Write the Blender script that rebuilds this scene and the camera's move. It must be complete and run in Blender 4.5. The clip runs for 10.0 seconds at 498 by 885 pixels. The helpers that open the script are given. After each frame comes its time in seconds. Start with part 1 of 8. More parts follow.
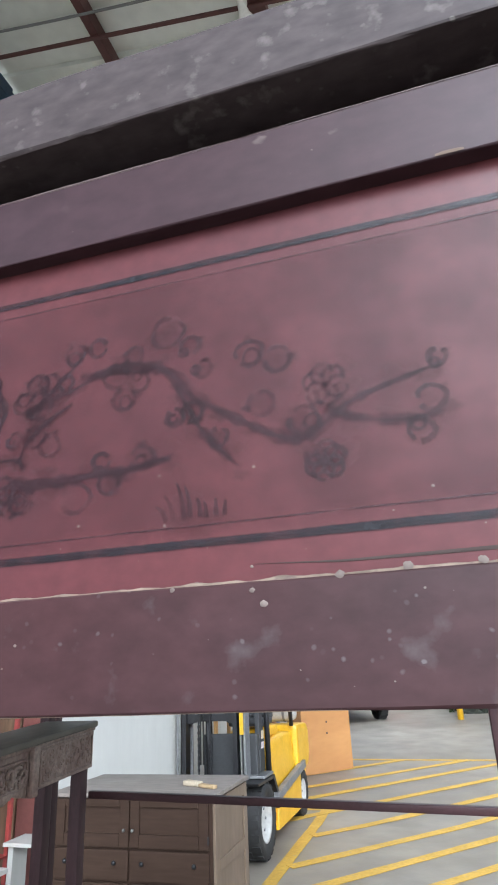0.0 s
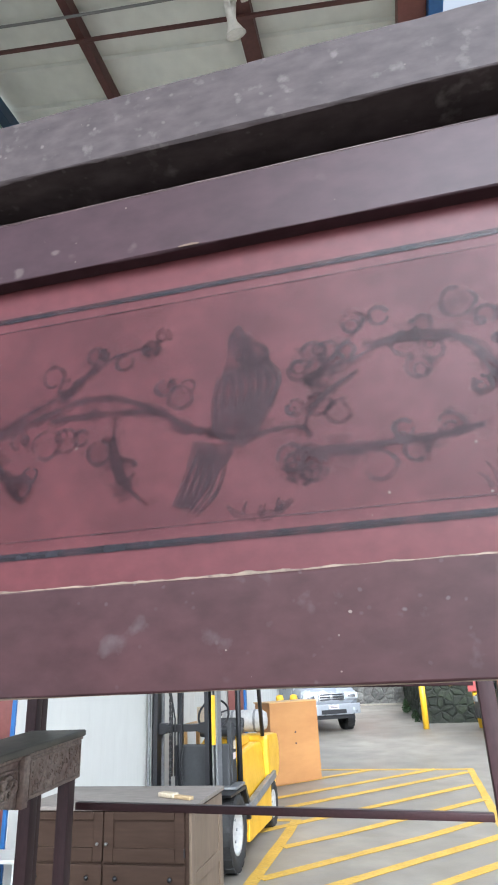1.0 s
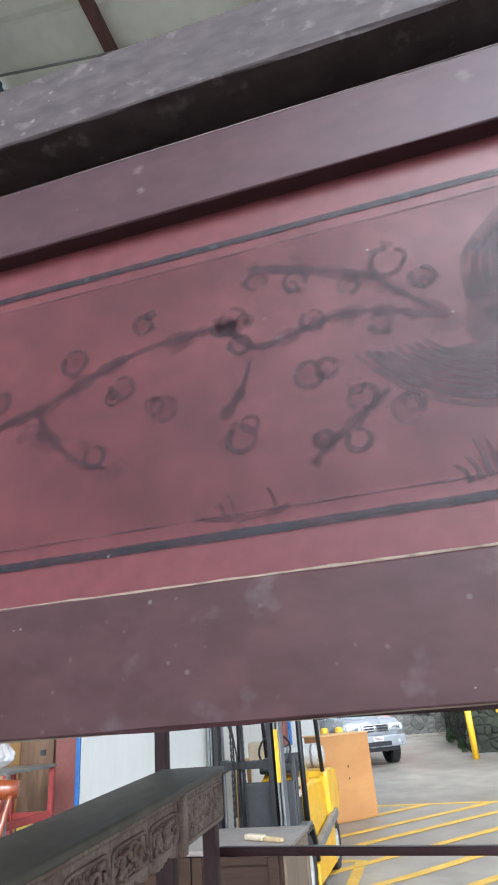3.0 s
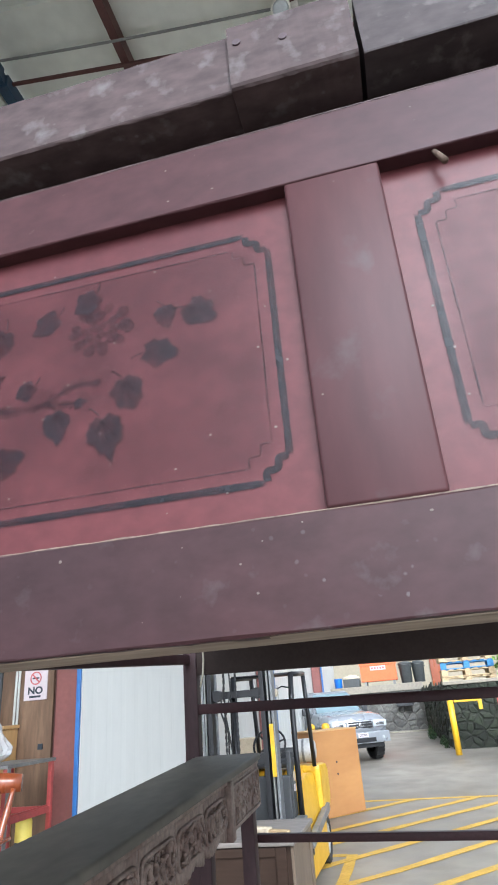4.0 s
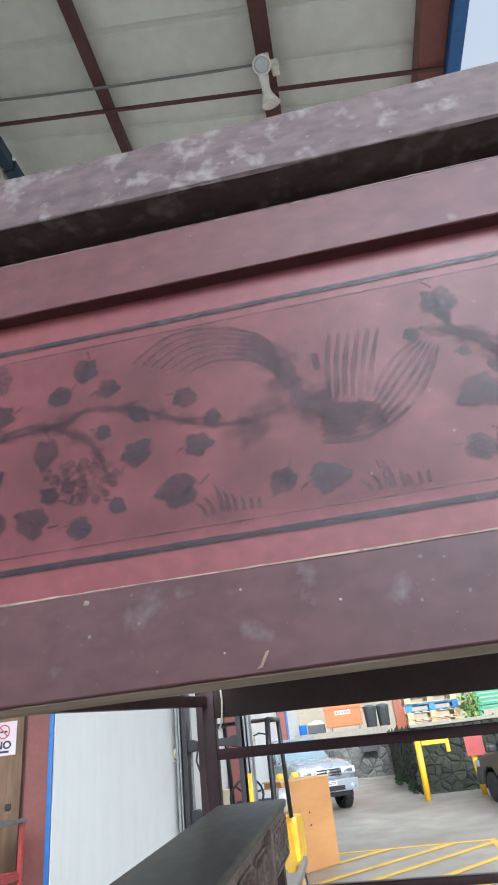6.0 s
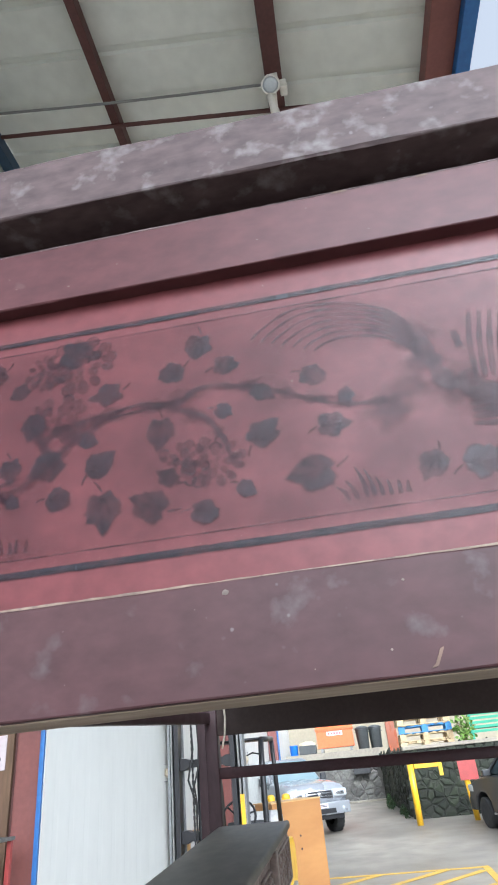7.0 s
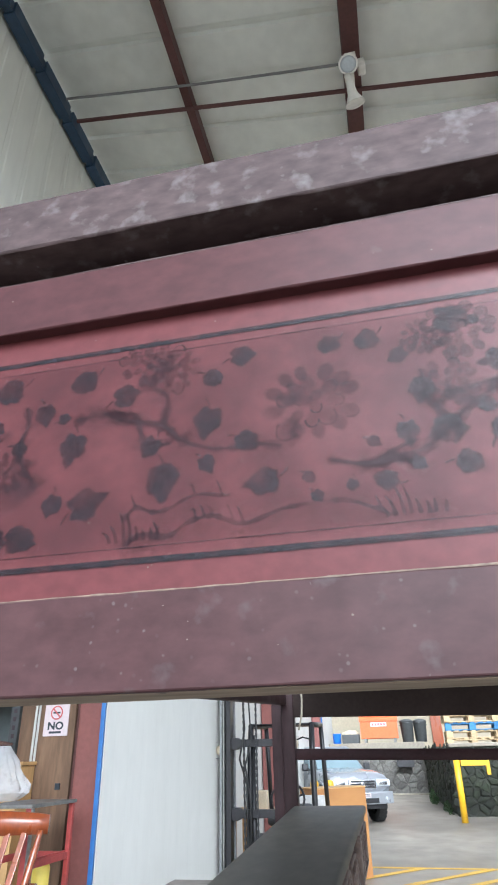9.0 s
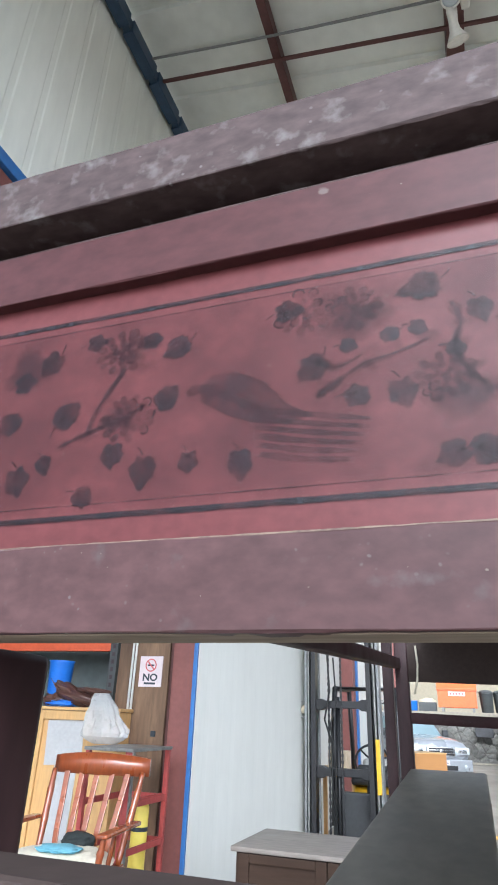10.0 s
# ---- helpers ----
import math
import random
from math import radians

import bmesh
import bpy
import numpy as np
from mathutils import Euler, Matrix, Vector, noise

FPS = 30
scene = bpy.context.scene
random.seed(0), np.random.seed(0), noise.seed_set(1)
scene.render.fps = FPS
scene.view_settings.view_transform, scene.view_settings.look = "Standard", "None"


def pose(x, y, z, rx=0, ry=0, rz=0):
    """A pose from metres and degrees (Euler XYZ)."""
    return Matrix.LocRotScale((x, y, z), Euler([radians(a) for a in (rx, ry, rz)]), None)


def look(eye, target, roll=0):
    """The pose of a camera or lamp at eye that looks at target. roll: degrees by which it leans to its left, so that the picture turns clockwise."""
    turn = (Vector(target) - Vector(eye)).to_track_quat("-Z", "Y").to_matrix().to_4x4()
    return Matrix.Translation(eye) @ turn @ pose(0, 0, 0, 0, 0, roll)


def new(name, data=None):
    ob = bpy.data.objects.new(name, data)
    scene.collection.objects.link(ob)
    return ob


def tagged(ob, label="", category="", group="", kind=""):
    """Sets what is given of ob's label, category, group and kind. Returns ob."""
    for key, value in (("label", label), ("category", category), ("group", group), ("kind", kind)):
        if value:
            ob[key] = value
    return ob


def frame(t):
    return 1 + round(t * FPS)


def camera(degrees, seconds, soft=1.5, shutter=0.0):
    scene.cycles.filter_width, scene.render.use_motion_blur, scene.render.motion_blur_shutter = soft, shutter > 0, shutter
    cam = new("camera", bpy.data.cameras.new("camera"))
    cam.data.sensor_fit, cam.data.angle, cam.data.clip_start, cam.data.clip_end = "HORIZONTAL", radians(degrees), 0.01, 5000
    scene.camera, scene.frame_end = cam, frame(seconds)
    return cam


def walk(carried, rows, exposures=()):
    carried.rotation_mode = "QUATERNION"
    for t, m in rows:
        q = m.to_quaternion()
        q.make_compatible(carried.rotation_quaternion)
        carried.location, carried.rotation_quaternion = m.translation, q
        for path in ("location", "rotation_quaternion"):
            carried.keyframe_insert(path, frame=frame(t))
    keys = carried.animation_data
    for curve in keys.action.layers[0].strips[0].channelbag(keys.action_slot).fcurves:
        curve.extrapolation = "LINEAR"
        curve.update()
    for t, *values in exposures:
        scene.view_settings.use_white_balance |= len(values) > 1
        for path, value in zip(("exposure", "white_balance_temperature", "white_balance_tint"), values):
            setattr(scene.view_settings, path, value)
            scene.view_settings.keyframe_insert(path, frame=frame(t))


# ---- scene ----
cam = camera(44.9, 10.0, soft=1.9)
PATH = [
    (0, (0.3252, 0.4773, 1.782), (-0.1946, 2.2791, 2.477), -2.52),
    (0.5, (0.2979, 0.4713, 1.78), (-0.1309, 2.2864, 2.509), -2.62),
    (1, (0.2216, 0.4573, 1.775), (-0.195, 2.2794, 2.495), -2.61),
    (1.5, (0.1108, 0.4572, 1.755), (-0.3734, 2.2648, 2.469), -2.35),
    (2, (-0.0118, 0.4632, 1.751), (-0.5432, 2.2456, 2.493), -2.67),
    (2.5, (-0.1146, 0.4864, 1.77), (-0.6326, 2.2504, 2.563), -3.57),
    (2.7, (-0.1599, 0.4988, 1.7737), (-0.6425, 2.2646, 2.5860), -4.13),
    (3.8, (-0.3913, 0.4629, 1.765), (-0.7921, 2.2528, 2.573), -4.89),
    (4, (-0.427, 0.4694, 1.754), (-0.8146, 2.2626, 2.559), -4.71),
    (4.5, (-0.5091, 0.4731, 1.767), (-0.8723, 2.2685, 2.577), -4.59),
    (5, (-0.6085, 0.4685, 1.7745), (-0.9282, 2.2707, 2.598), -5.23),
    (5.5, (-0.6876, 0.4587, 1.765), (-0.9558, 2.2472, 2.628), -6.23),
    (6, (-0.652, 0.4481, 1.751), (-0.8787, 2.2154, 2.667), -6.87),
    (6.2, (-0.6601, 0.4466, 1.753), (-0.8834, 2.2065, 2.687), -6.75),
    (7.5, (-0.713, 0.4678, 1.753), (-0.9058, 2.2127, 2.718), -5.38),
    (8, (-0.7074, 0.4532, 1.752), (-0.9082, 2.1946, 2.723), -4.70),
    (8.5, (-0.7762, 0.4387, 1.7471), (-1.0465, 2.1783, 2.707), -3.22),
    (9, (-0.8248, 0.4409, 1.752), (-1.1988, 2.1755, 2.683), -1.38),
    (9.5, (-0.8975, 0.453, 1.75), (-1.4029, 2.177, 2.638), 0.68),
    (10, (-0.9714, 0.4459, 1.747), (-1.5931, 2.1601, 2.576), 2.22),
]
# the phone's own exposure and white balance: seconds, stops, kelvin, tint
LIGHT = [(0.0, 0.59, 5650, 8), (0.7, 0.72, 5650, 8), (1.5, 1.02, 5650, 8), (2.0, 1.12, 5650, 8), (2.6, 0.75, 5650, 8), (4.0, 0.62, 5650, 8), (4.5, 0.78, 5650, 8), (5.5, 0.64, 5650, 8), (6.3, 0.70, 5650, 8), (7.5, 0.80, 5650, 8), (8.0, 0.65, 5650, 8), (8.5, 0.66, 5650, 8), (10.0, 0.64, 5650, 8)]
walk(cam, [(t, look(eye, target, roll)) for t, eye, target, roll in PATH], LIGHT)

# ---- world, sun, exposure ----
world = bpy.data.worlds.new("sky")
scene.world = world
world.use_nodes = True
wn = world.node_tree
sky = wn.nodes.new("ShaderNodeTexSky")
sky.sky_type, sky.sun_disc = "NISHITA", False
sky.sun_elevation, sky.sun_rotation = radians(34.7), radians(161)
sky.air_density, sky.dust_density, sky.ozone_density = 1.0, 4.0, 1.0
SKY = 0.14
soft_sky = wn.nodes.new("ShaderNodeHueSaturation")
soft_sky.inputs["Saturation"].default_value, soft_sky.inputs["Value"].default_value = 0.16, 1.66
wn.links.new(sky.outputs[0], soft_sky.inputs["Color"])
wn.links.new(soft_sky.outputs[0], wn.nodes["Background"].inputs[0])
wn.nodes["Background"].inputs[1].default_value = SKY
sun = new("sun", bpy.data.lights.new("sun", "SUN"))
sun.data.energy, sun.data.angle, sun.data.color = 1.78, radians(35), (1.0, 0.99, 0.98)
sun.matrix_world = look((7, -22, 16.0), (0, 0, 0))


# ---- materials ----
def mat(name, color, rough=0.6, metal=0.0, vary=0.15, grain=40.0, stain=3.0, bump=0.15, tint=None, stretch=(1, 1, 1),
        spots=0.0, spot_color=(0.6, 0.55, 0.5), spot_scale=60.0, coat=0.0, spec=0.5, per_piece=0.0, dots=0.0, dot_color=(0.3, 0.3, 0.3), dot_scale=100.0,
        cluster=12.0, along=None):
    m = bpy.data.materials.new(name)
    m.use_nodes = True
    nt = m.node_tree
    n, li = nt.nodes, nt.links
    b = n["Principled BSDF"]
    b.inputs["Metallic"].default_value = metal
    b.inputs["Coat Weight"].default_value = coat
    b.inputs["Specular IOR Level"].default_value = spec
    tc, mp = n.new("ShaderNodeTexCoord"), n.new("ShaderNodeMapping")
    mp.inputs["Scale"].default_value = stretch
    li.new(tc.outputs["Object"], mp.inputs[0])
    fine, wide = n.new("ShaderNodeTexNoise"), n.new("ShaderNodeTexNoise")
    fine.inputs["Scale"].default_value, fine.inputs["Detail"].default_value = grain, 6
    wide.inputs["Scale"].default_value, wide.inputs["Detail"].default_value = stain, 4
    for x in (fine, wide):
        li.new(mp.outputs[0], x.inputs["Vector"])
    r1 = n.new("ShaderNodeMapRange")
    r1.inputs[1].default_value, r1.inputs[2].default_value = 0.3, 0.7
    r1.inputs[3].default_value, r1.inputs[4].default_value = 1 - vary, 1 + vary
    li.new(fine.outputs[0], r1.inputs[0])
    r2 = n.new("ShaderNodeMapRange")
    r2.inputs[1].default_value, r2.inputs[2].default_value = 0.3, 0.7
    li.new(wide.outputs[0], r2.inputs[0])
    mix = n.new("ShaderNodeMix")
    mix.data_type = "RGBA"
    tint = tint or tuple(c * (1 - 1.2 * vary) for c in color)
    mix.inputs[6].default_value, mix.inputs[7].default_value = (*color, 1), (*tint, 1)
    li.new(r2.outputs[0], mix.inputs[0])
    base = mix.outputs[2]
    # Tone shift along x: partly the lacquer's own, partly lens haze put into it.
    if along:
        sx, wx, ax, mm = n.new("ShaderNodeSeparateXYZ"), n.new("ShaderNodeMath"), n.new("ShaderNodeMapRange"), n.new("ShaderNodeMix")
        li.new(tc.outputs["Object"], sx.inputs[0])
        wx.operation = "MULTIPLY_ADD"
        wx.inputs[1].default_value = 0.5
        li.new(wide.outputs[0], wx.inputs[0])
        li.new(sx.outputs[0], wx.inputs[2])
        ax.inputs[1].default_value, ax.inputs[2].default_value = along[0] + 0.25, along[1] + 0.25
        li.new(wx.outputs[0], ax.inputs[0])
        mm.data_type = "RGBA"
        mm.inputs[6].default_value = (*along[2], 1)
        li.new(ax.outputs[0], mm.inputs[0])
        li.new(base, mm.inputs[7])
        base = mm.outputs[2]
    mul = n.new("ShaderNodeVectorMath")
    mul.operation = "SCALE"
    li.new(base, mul.inputs[0])
    li.new(r1.outputs[0], mul.inputs[3])
    out = mul.outputs[0]
    if per_piece:
        oi = n.new("ShaderNodeObjectInfo")
        r3 = n.new("ShaderNodeMapRange")
        r3.inputs[3].default_value, r3.inputs[4].default_value = 1 - per_piece, 1 + per_piece
        li.new(oi.outputs["Random"], r3.inputs[0])
        m2 = n.new("ShaderNodeVectorMath")
        m2.operation = "SCALE"
        li.new(out, m2.inputs[0])
        li.new(r3.outputs[0], m2.inputs[3])
        out = m2.outputs[0]
    if spots:
        sp, cl = n.new("ShaderNodeTexNoise"), n.new("ShaderNodeMapRange")
        sp.inputs["Scale"].default_value, sp.inputs["Detail"].default_value = spot_scale, 5
        li.new(tc.outputs["Object"], sp.inputs["Vector"])
        cl.inputs[1].default_value, cl.inputs[2].default_value = 0.70 - 0.25 * spots, 0.86 - 0.15 * spots
        li.new(sp.outputs[0], cl.inputs[0])
        mx = n.new("ShaderNodeMix")
        mx.data_type = "RGBA"
        mx.inputs[7].default_value = (*spot_color, 1)
        li.new(cl.outputs[0], mx.inputs[0])
        li.new(out, mx.inputs[6])
        out = mx.outputs[2]
    if dots:
        vo, near, pick, both = n.new("ShaderNodeTexVoronoi"), n.new("ShaderNodeMapRange"), n.new("ShaderNodeMapRange"), n.new("ShaderNodeMath")
        wob = n.new("ShaderNodeVectorMath")
        wob.operation = "MULTIPLY_ADD"
        wob.inputs[1].default_value = (0.9 / dot_scale,) * 3
        li.new(fine.outputs["Color"], wob.inputs[0])
        li.new(tc.outputs["Object"], wob.inputs[2])
        vo.inputs["Scale"].default_value = dot_scale
        li.new(wob.outputs[0], vo.inputs["Vector"])
        near.inputs[1].default_value, near.inputs[2].default_value = 0.17, 0.34
        near.inputs[3].default_value, near.inputs[4].default_value = 1.0, 0.0
        li.new(vo.outputs["Distance"], near.inputs[0])
        sep = n.new("ShaderNodeSeparateColor")
        li.new(vo.outputs["Color"], sep.inputs[0])
        pick.inputs[1].default_value, pick.inputs[2].default_value = 1 - dots, 1.0
        li.new(sep.outputs[0], pick.inputs[0])
        both.operation = "MULTIPLY"
        li.new(near.outputs[0], both.inputs[0])
        li.new(pick.outputs[0], both.inputs[1])
        crowd, cr, all3 = n.new("ShaderNodeTexNoise"), n.new("ShaderNodeMapRange"), n.new("ShaderNodeMath")
        crowd.inputs["Scale"].default_value, crowd.inputs["Detail"].default_value = cluster, 3
        li.new(tc.outputs["Object"], crowd.inputs["Vector"])
        cr.inputs[1].default_value, cr.inputs[2].default_value = 0.46, 0.60
        li.new(crowd.outputs[0], cr.inputs[0])
        all3.operation = "MULTIPLY"
        li.new(both.outputs[0], all3.inputs[0])
        li.new(cr.outputs[0], all3.inputs[1])
        md = n.new("ShaderNodeMix")
        md.data_type = "RGBA"
        md.inputs[7].default_value = (*dot_color, 1)
        li.new(all3.outputs[0], md.inputs[0])
        li.new(out, md.inputs[6])
        out = md.outputs[2]
    li.new(out, b.inputs["Base Color"])
    rr = n.new("ShaderNodeMapRange")
    rr.inputs[3].default_value, rr.inputs[4].default_value = max(0.02, rough - 0.12), min(1, rough + 0.12)
    li.new(wide.outputs[0], rr.inputs[0])
    li.new(rr.outputs[0], b.inputs["Roughness"])
    if bump:
        bp = n.new("ShaderNodeBump")
        bp.inputs["Strength"].default_value, bp.inputs["Distance"].default_value = bump, 0.1 / grain
        li.new(fine.outputs[0], bp.inputs["Height"])
        li.new(bp.outputs[0], b.inputs["Normal"])
    return m


def glass(name, color=(0.8, 0.85, 0.85), rough=0.05):
    m = bpy.data.materials.new(name)
    m.use_nodes = True
    b = m.node_tree.nodes["Principled BSDF"]
    b.inputs["Base Color"].default_value = (*color, 1)
    b.inputs["Transmission Weight"].default_value = 1.0
    b.inputs["Roughness"].default_value = rough
    return m


LACQUER = mat("dark_lacquer", (0.036, 0.0175, 0.0192), 0.42, vary=0.16, grain=150, stain=14, bump=0.05, tint=(0.043, 0.0170, 0.0186),
              stretch=(0.5, 1, 1), spec=0.19, spots=0.20, spot_color=(0.060, 0.046, 0.050), spot_scale=85)
STILE_LACQUER = mat("worn_stile_lacquer", (0.0480, 0.0215, 0.0240), 0.42, vary=0.16, grain=120, stain=12, bump=0.05, tint=(0.0620, 0.0240, 0.0255),
                    stretch=(1, 1, 0.25), spec=0.19, spots=0.30, spot_color=(0.070, 0.050, 0.052), spot_scale=60)
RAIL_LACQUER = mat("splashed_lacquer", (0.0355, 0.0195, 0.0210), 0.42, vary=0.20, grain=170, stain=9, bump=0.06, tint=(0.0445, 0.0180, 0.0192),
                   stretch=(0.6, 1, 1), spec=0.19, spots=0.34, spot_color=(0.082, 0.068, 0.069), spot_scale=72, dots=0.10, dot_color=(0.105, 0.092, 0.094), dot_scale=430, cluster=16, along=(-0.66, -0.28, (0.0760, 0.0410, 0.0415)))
# Redder at the left; the purpler right partly paints in lens haze.
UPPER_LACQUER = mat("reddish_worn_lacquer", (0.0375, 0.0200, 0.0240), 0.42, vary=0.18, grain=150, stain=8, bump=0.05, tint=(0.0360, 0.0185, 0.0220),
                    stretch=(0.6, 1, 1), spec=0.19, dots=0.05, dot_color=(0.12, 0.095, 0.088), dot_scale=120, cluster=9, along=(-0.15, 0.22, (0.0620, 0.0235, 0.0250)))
DUSTY = mat("dusty_lacquer", (0.0560, 0.0390, 0.0385), 0.6, vary=0.28, grain=170, stain=22, bump=0.14, tint=(0.0700, 0.0495, 0.0485),
            stretch=(0.5, 1, 1), spec=0.2, spots=0.56, spot_color=(0.135, 0.123, 0.118), spot_scale=105, dots=0.05, dot_color=(0.13, 0.118, 0.115), dot_scale=330, cluster=13)
DUSTY_THIN = mat("thinly_dusty_lacquer", (0.0435, 0.0332, 0.0332), 0.6, vary=0.28, grain=170, stain=20, bump=0.14, tint=(0.0545, 0.0442, 0.0442),
                 stretch=(0.5, 1, 1), spec=0.2, spots=0.42, spot_color=(0.125, 0.110, 0.102), spot_scale=110, dots=0.15, dot_color=(0.12, 0.105, 0.096), dot_scale=300, cluster=12)
# Red falls off to the right, in part as painted lens haze.
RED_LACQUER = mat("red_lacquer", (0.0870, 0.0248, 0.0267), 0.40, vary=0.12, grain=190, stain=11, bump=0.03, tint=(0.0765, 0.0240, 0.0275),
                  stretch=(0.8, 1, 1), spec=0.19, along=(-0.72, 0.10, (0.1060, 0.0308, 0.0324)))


def faded_paint(name, color, lo, hi, scale, ragged=1.5):
    """Thin old paint with ragged edges, rubbed through in places so that the lacquer beneath shows."""
    m = mat(name, color, 0.42, vary=0.25, grain=300, stain=40, bump=0.03, spec=0.19)
    n, li = m.node_tree.nodes, m.node_tree.links
    tc, tx, mr = n.new("ShaderNodeTexCoord"), n.new("ShaderNodeTexNoise"), n.new("ShaderNodeMapRange")
    tx.inputs["Scale"].default_value, tx.inputs["Detail"].default_value = scale, 6
    li.new(tc.outputs["Object"], tx.inputs["Vector"])
    mr.inputs[1].default_value, mr.inputs[2].default_value = 0.32, 0.68
    mr.inputs[3].default_value, mr.inputs[4].default_value = lo, hi
    li.new(tx.outputs[0], mr.inputs[0])
    rag, at, ad, edge, mu = n.new("ShaderNodeTexNoise"), n.new("ShaderNodeAttribute"), n.new("ShaderNodeMath"), n.new("ShaderNodeMapRange"), n.new("ShaderNodeMath")
    rag.inputs["Scale"].default_value, rag.inputs["Detail"].default_value = 420, 4
    li.new(tc.outputs["Object"], rag.inputs["Vector"])
    at.attribute_name = "cover"
    ad.operation = "MULTIPLY_ADD"
    ad.inputs[1].default_value = ragged
    li.new(rag.outputs[0], ad.inputs[0])
    li.new(at.outputs["Fac"], ad.inputs[2])
    edge.inputs[1].default_value, edge.inputs[2].default_value = 0.63 * ragged, 0.55 * ragged + 0.625
    li.new(ad.outputs[0], edge.inputs[0])
    mu.operation = "MULTIPLY"
    li.new(mr.outputs[0], mu.inputs[0])
    li.new(edge.outputs[0], mu.inputs[1])
    li.new(mu.outputs[0], n["Principled BSDF"].inputs["Alpha"])
    return m


BAND_PAINT = faded_paint("black_band_paint", (0.0165, 0.0150, 0.0190), 0.55, 0.95, 90, 0.8)
LEAF_PAINT = faded_paint("black_leaf_paint", (0.0250, 0.0165, 0.0215), 0.35, 0.88, 120, 0.8)
LINE_PAINT_FAINT = faded_paint("rubbed_line_paint", (0.0440, 0.0200, 0.0248), 0.10, 0.72, 80, 0.8)
WASH_PAINT = faded_paint("rubbed_wash_paint", (0.0480, 0.0205, 0.0255), 0.08, 0.62, 60, 0.4)
GHOST_PAINT = faded_paint("worn_bird_paint", (0.0440, 0.0198, 0.0248), 0.25, 0.80, 110, 0.6)
FEATHER_PAINT = faded_paint("worn_feather_paint", (0.0330, 0.0175, 0.0220), 0.15, 0.65, 90, 0.8)
FIELD_PAINT = faded_paint("rubbed_ground", (0.0570, 0.0240, 0.0290), 0.10, 0.40, 45, 0.3)
VEIN_PAINT = faded_paint("rubbed_vein", (0.045, 0.016, 0.018), 0.10, 0.45, 120, 0.6)
FADED_RED = mat("faded_red_lacquer", (0.30, 0.065, 0.055), 0.6, vary=0.25, grain=60, stain=14, tint=(0.20, 0.06, 0.05))
BLACK_PAINT = mat("faded_black_paint", (0.028, 0.020, 0.026), 0.5, vary=0.3, grain=300, stain=40, bump=0.05, tint=(0.05, 0.022, 0.028))
BARE_WOOD = mat("bare_wood", (0.115, 0.074, 0.052), 0.8, vary=0.2, grain=120, stain=12, stretch=(0.2, 1, 1))
PALE_EDGE = mat("pale_raw_edge", (0.42, 0.345, 0.265), 0.8, vary=0.25, grain=120, stain=14, stretch=(0.2, 1, 1))
DUST_EDGE = mat("rubbed_edge", (0.095, 0.062, 0.060), 0.7, vary=0.3, grain=160, stain=30, spots=0.5, spot_color=(0.05, 0.024, 0.026), spot_scale=70)
UNDER = mat("old_underside", (0.052, 0.038, 0.034), 0.8, spec=0.2, vary=0.10, grain=90, stain=9)
POST = mat("bed_post_lacquer", (0.040, 0.018, 0.020), 0.5, spec=0.25, vary=0.2, grain=90, stain=8, bump=0.08, stretch=(1, 1, 0.3))
TABLE_TOP = mat("dusty_black_top", (0.092, 0.086, 0.070), 0.55, spec=0.25, vary=0.14, grain=30, stain=5, bump=0.02, tint=(0.160, 0.150, 0.126), stretch=(1, 0.5, 1),
                spots=0.45, spot_color=(0.20, 0.182, 0.145), spot_scale=7)
CARVED = mat("carved_dark_wood", (0.250, 0.195, 0.160), 0.55, vary=0.3, grain=80, stain=12, bump=0.2, tint=(0.145, 0.092, 0.074))
# Dresser oak by face: near-black front, side and top several times paler.
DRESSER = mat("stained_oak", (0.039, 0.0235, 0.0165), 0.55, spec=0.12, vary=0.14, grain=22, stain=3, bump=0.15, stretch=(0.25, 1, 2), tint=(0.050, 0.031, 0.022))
DRESSER_SIDE = mat("pale_oak_side", (0.195, 0.145, 0.102), 0.6, vary=0.09, grain=25, stain=2.5, stretch=(2, 1, 0.3), tint=(0.165, 0.120, 0.082))
DRESSER_TOP = mat("pale_oak_top", (0.20, 0.172, 0.150), 0.5, vary=0.2, grain=25, stain=4, stretch=(0.3, 1, 1), tint=(0.20, 0.175, 0.155))
PLY = mat("orange_plywood", (0.41, 0.205, 0.068), 0.5, vary=0.03, grain=9, stain=1.2, bump=0.01, stretch=(0.25, 1, 2), tint=(0.34, 0.155, 0.050))
YELLOW = mat("yellow_paint", (0.72, 0.42, 0.012), 0.35, vary=0.08, grain=25, stain=4, bump=0.03, tint=(0.62, 0.35, 0.01))
LEMON = mat("lemon_yellow_plastic", (0.72, 0.58, 0.10), 0.45, vary=0.06, grain=20, stain=4, bump=0.03)
COWL = mat("dark_grey_cowl", (0.036, 0.038, 0.040), 0.5, vary=0.15, grain=40, stain=5, bump=0.05)
GREY_STEEL = mat("grey_steel", (0.22, 0.225, 0.23), 0.45, metal=0.3, vary=0.2, grain=40, stain=5, bump=0.05)
BLACK_STEEL = mat("black_steel", (0.018, 0.018, 0.02), 0.4, metal=0.2, vary=0.2, grain=40, stain=5, bump=0.04)
RUBBER = mat("rubber", (0.022, 0.022, 0.022), 0.75, vary=0.2, grain=60, stain=8)
WHITE_PAINT = mat("white_rim_paint", (0.45, 0.45, 0.435), 0.4, vary=0.12, grain=30, stain=9, spots=0.15, spot_color=(0.25, 0.2, 0.16), spot_scale=25)
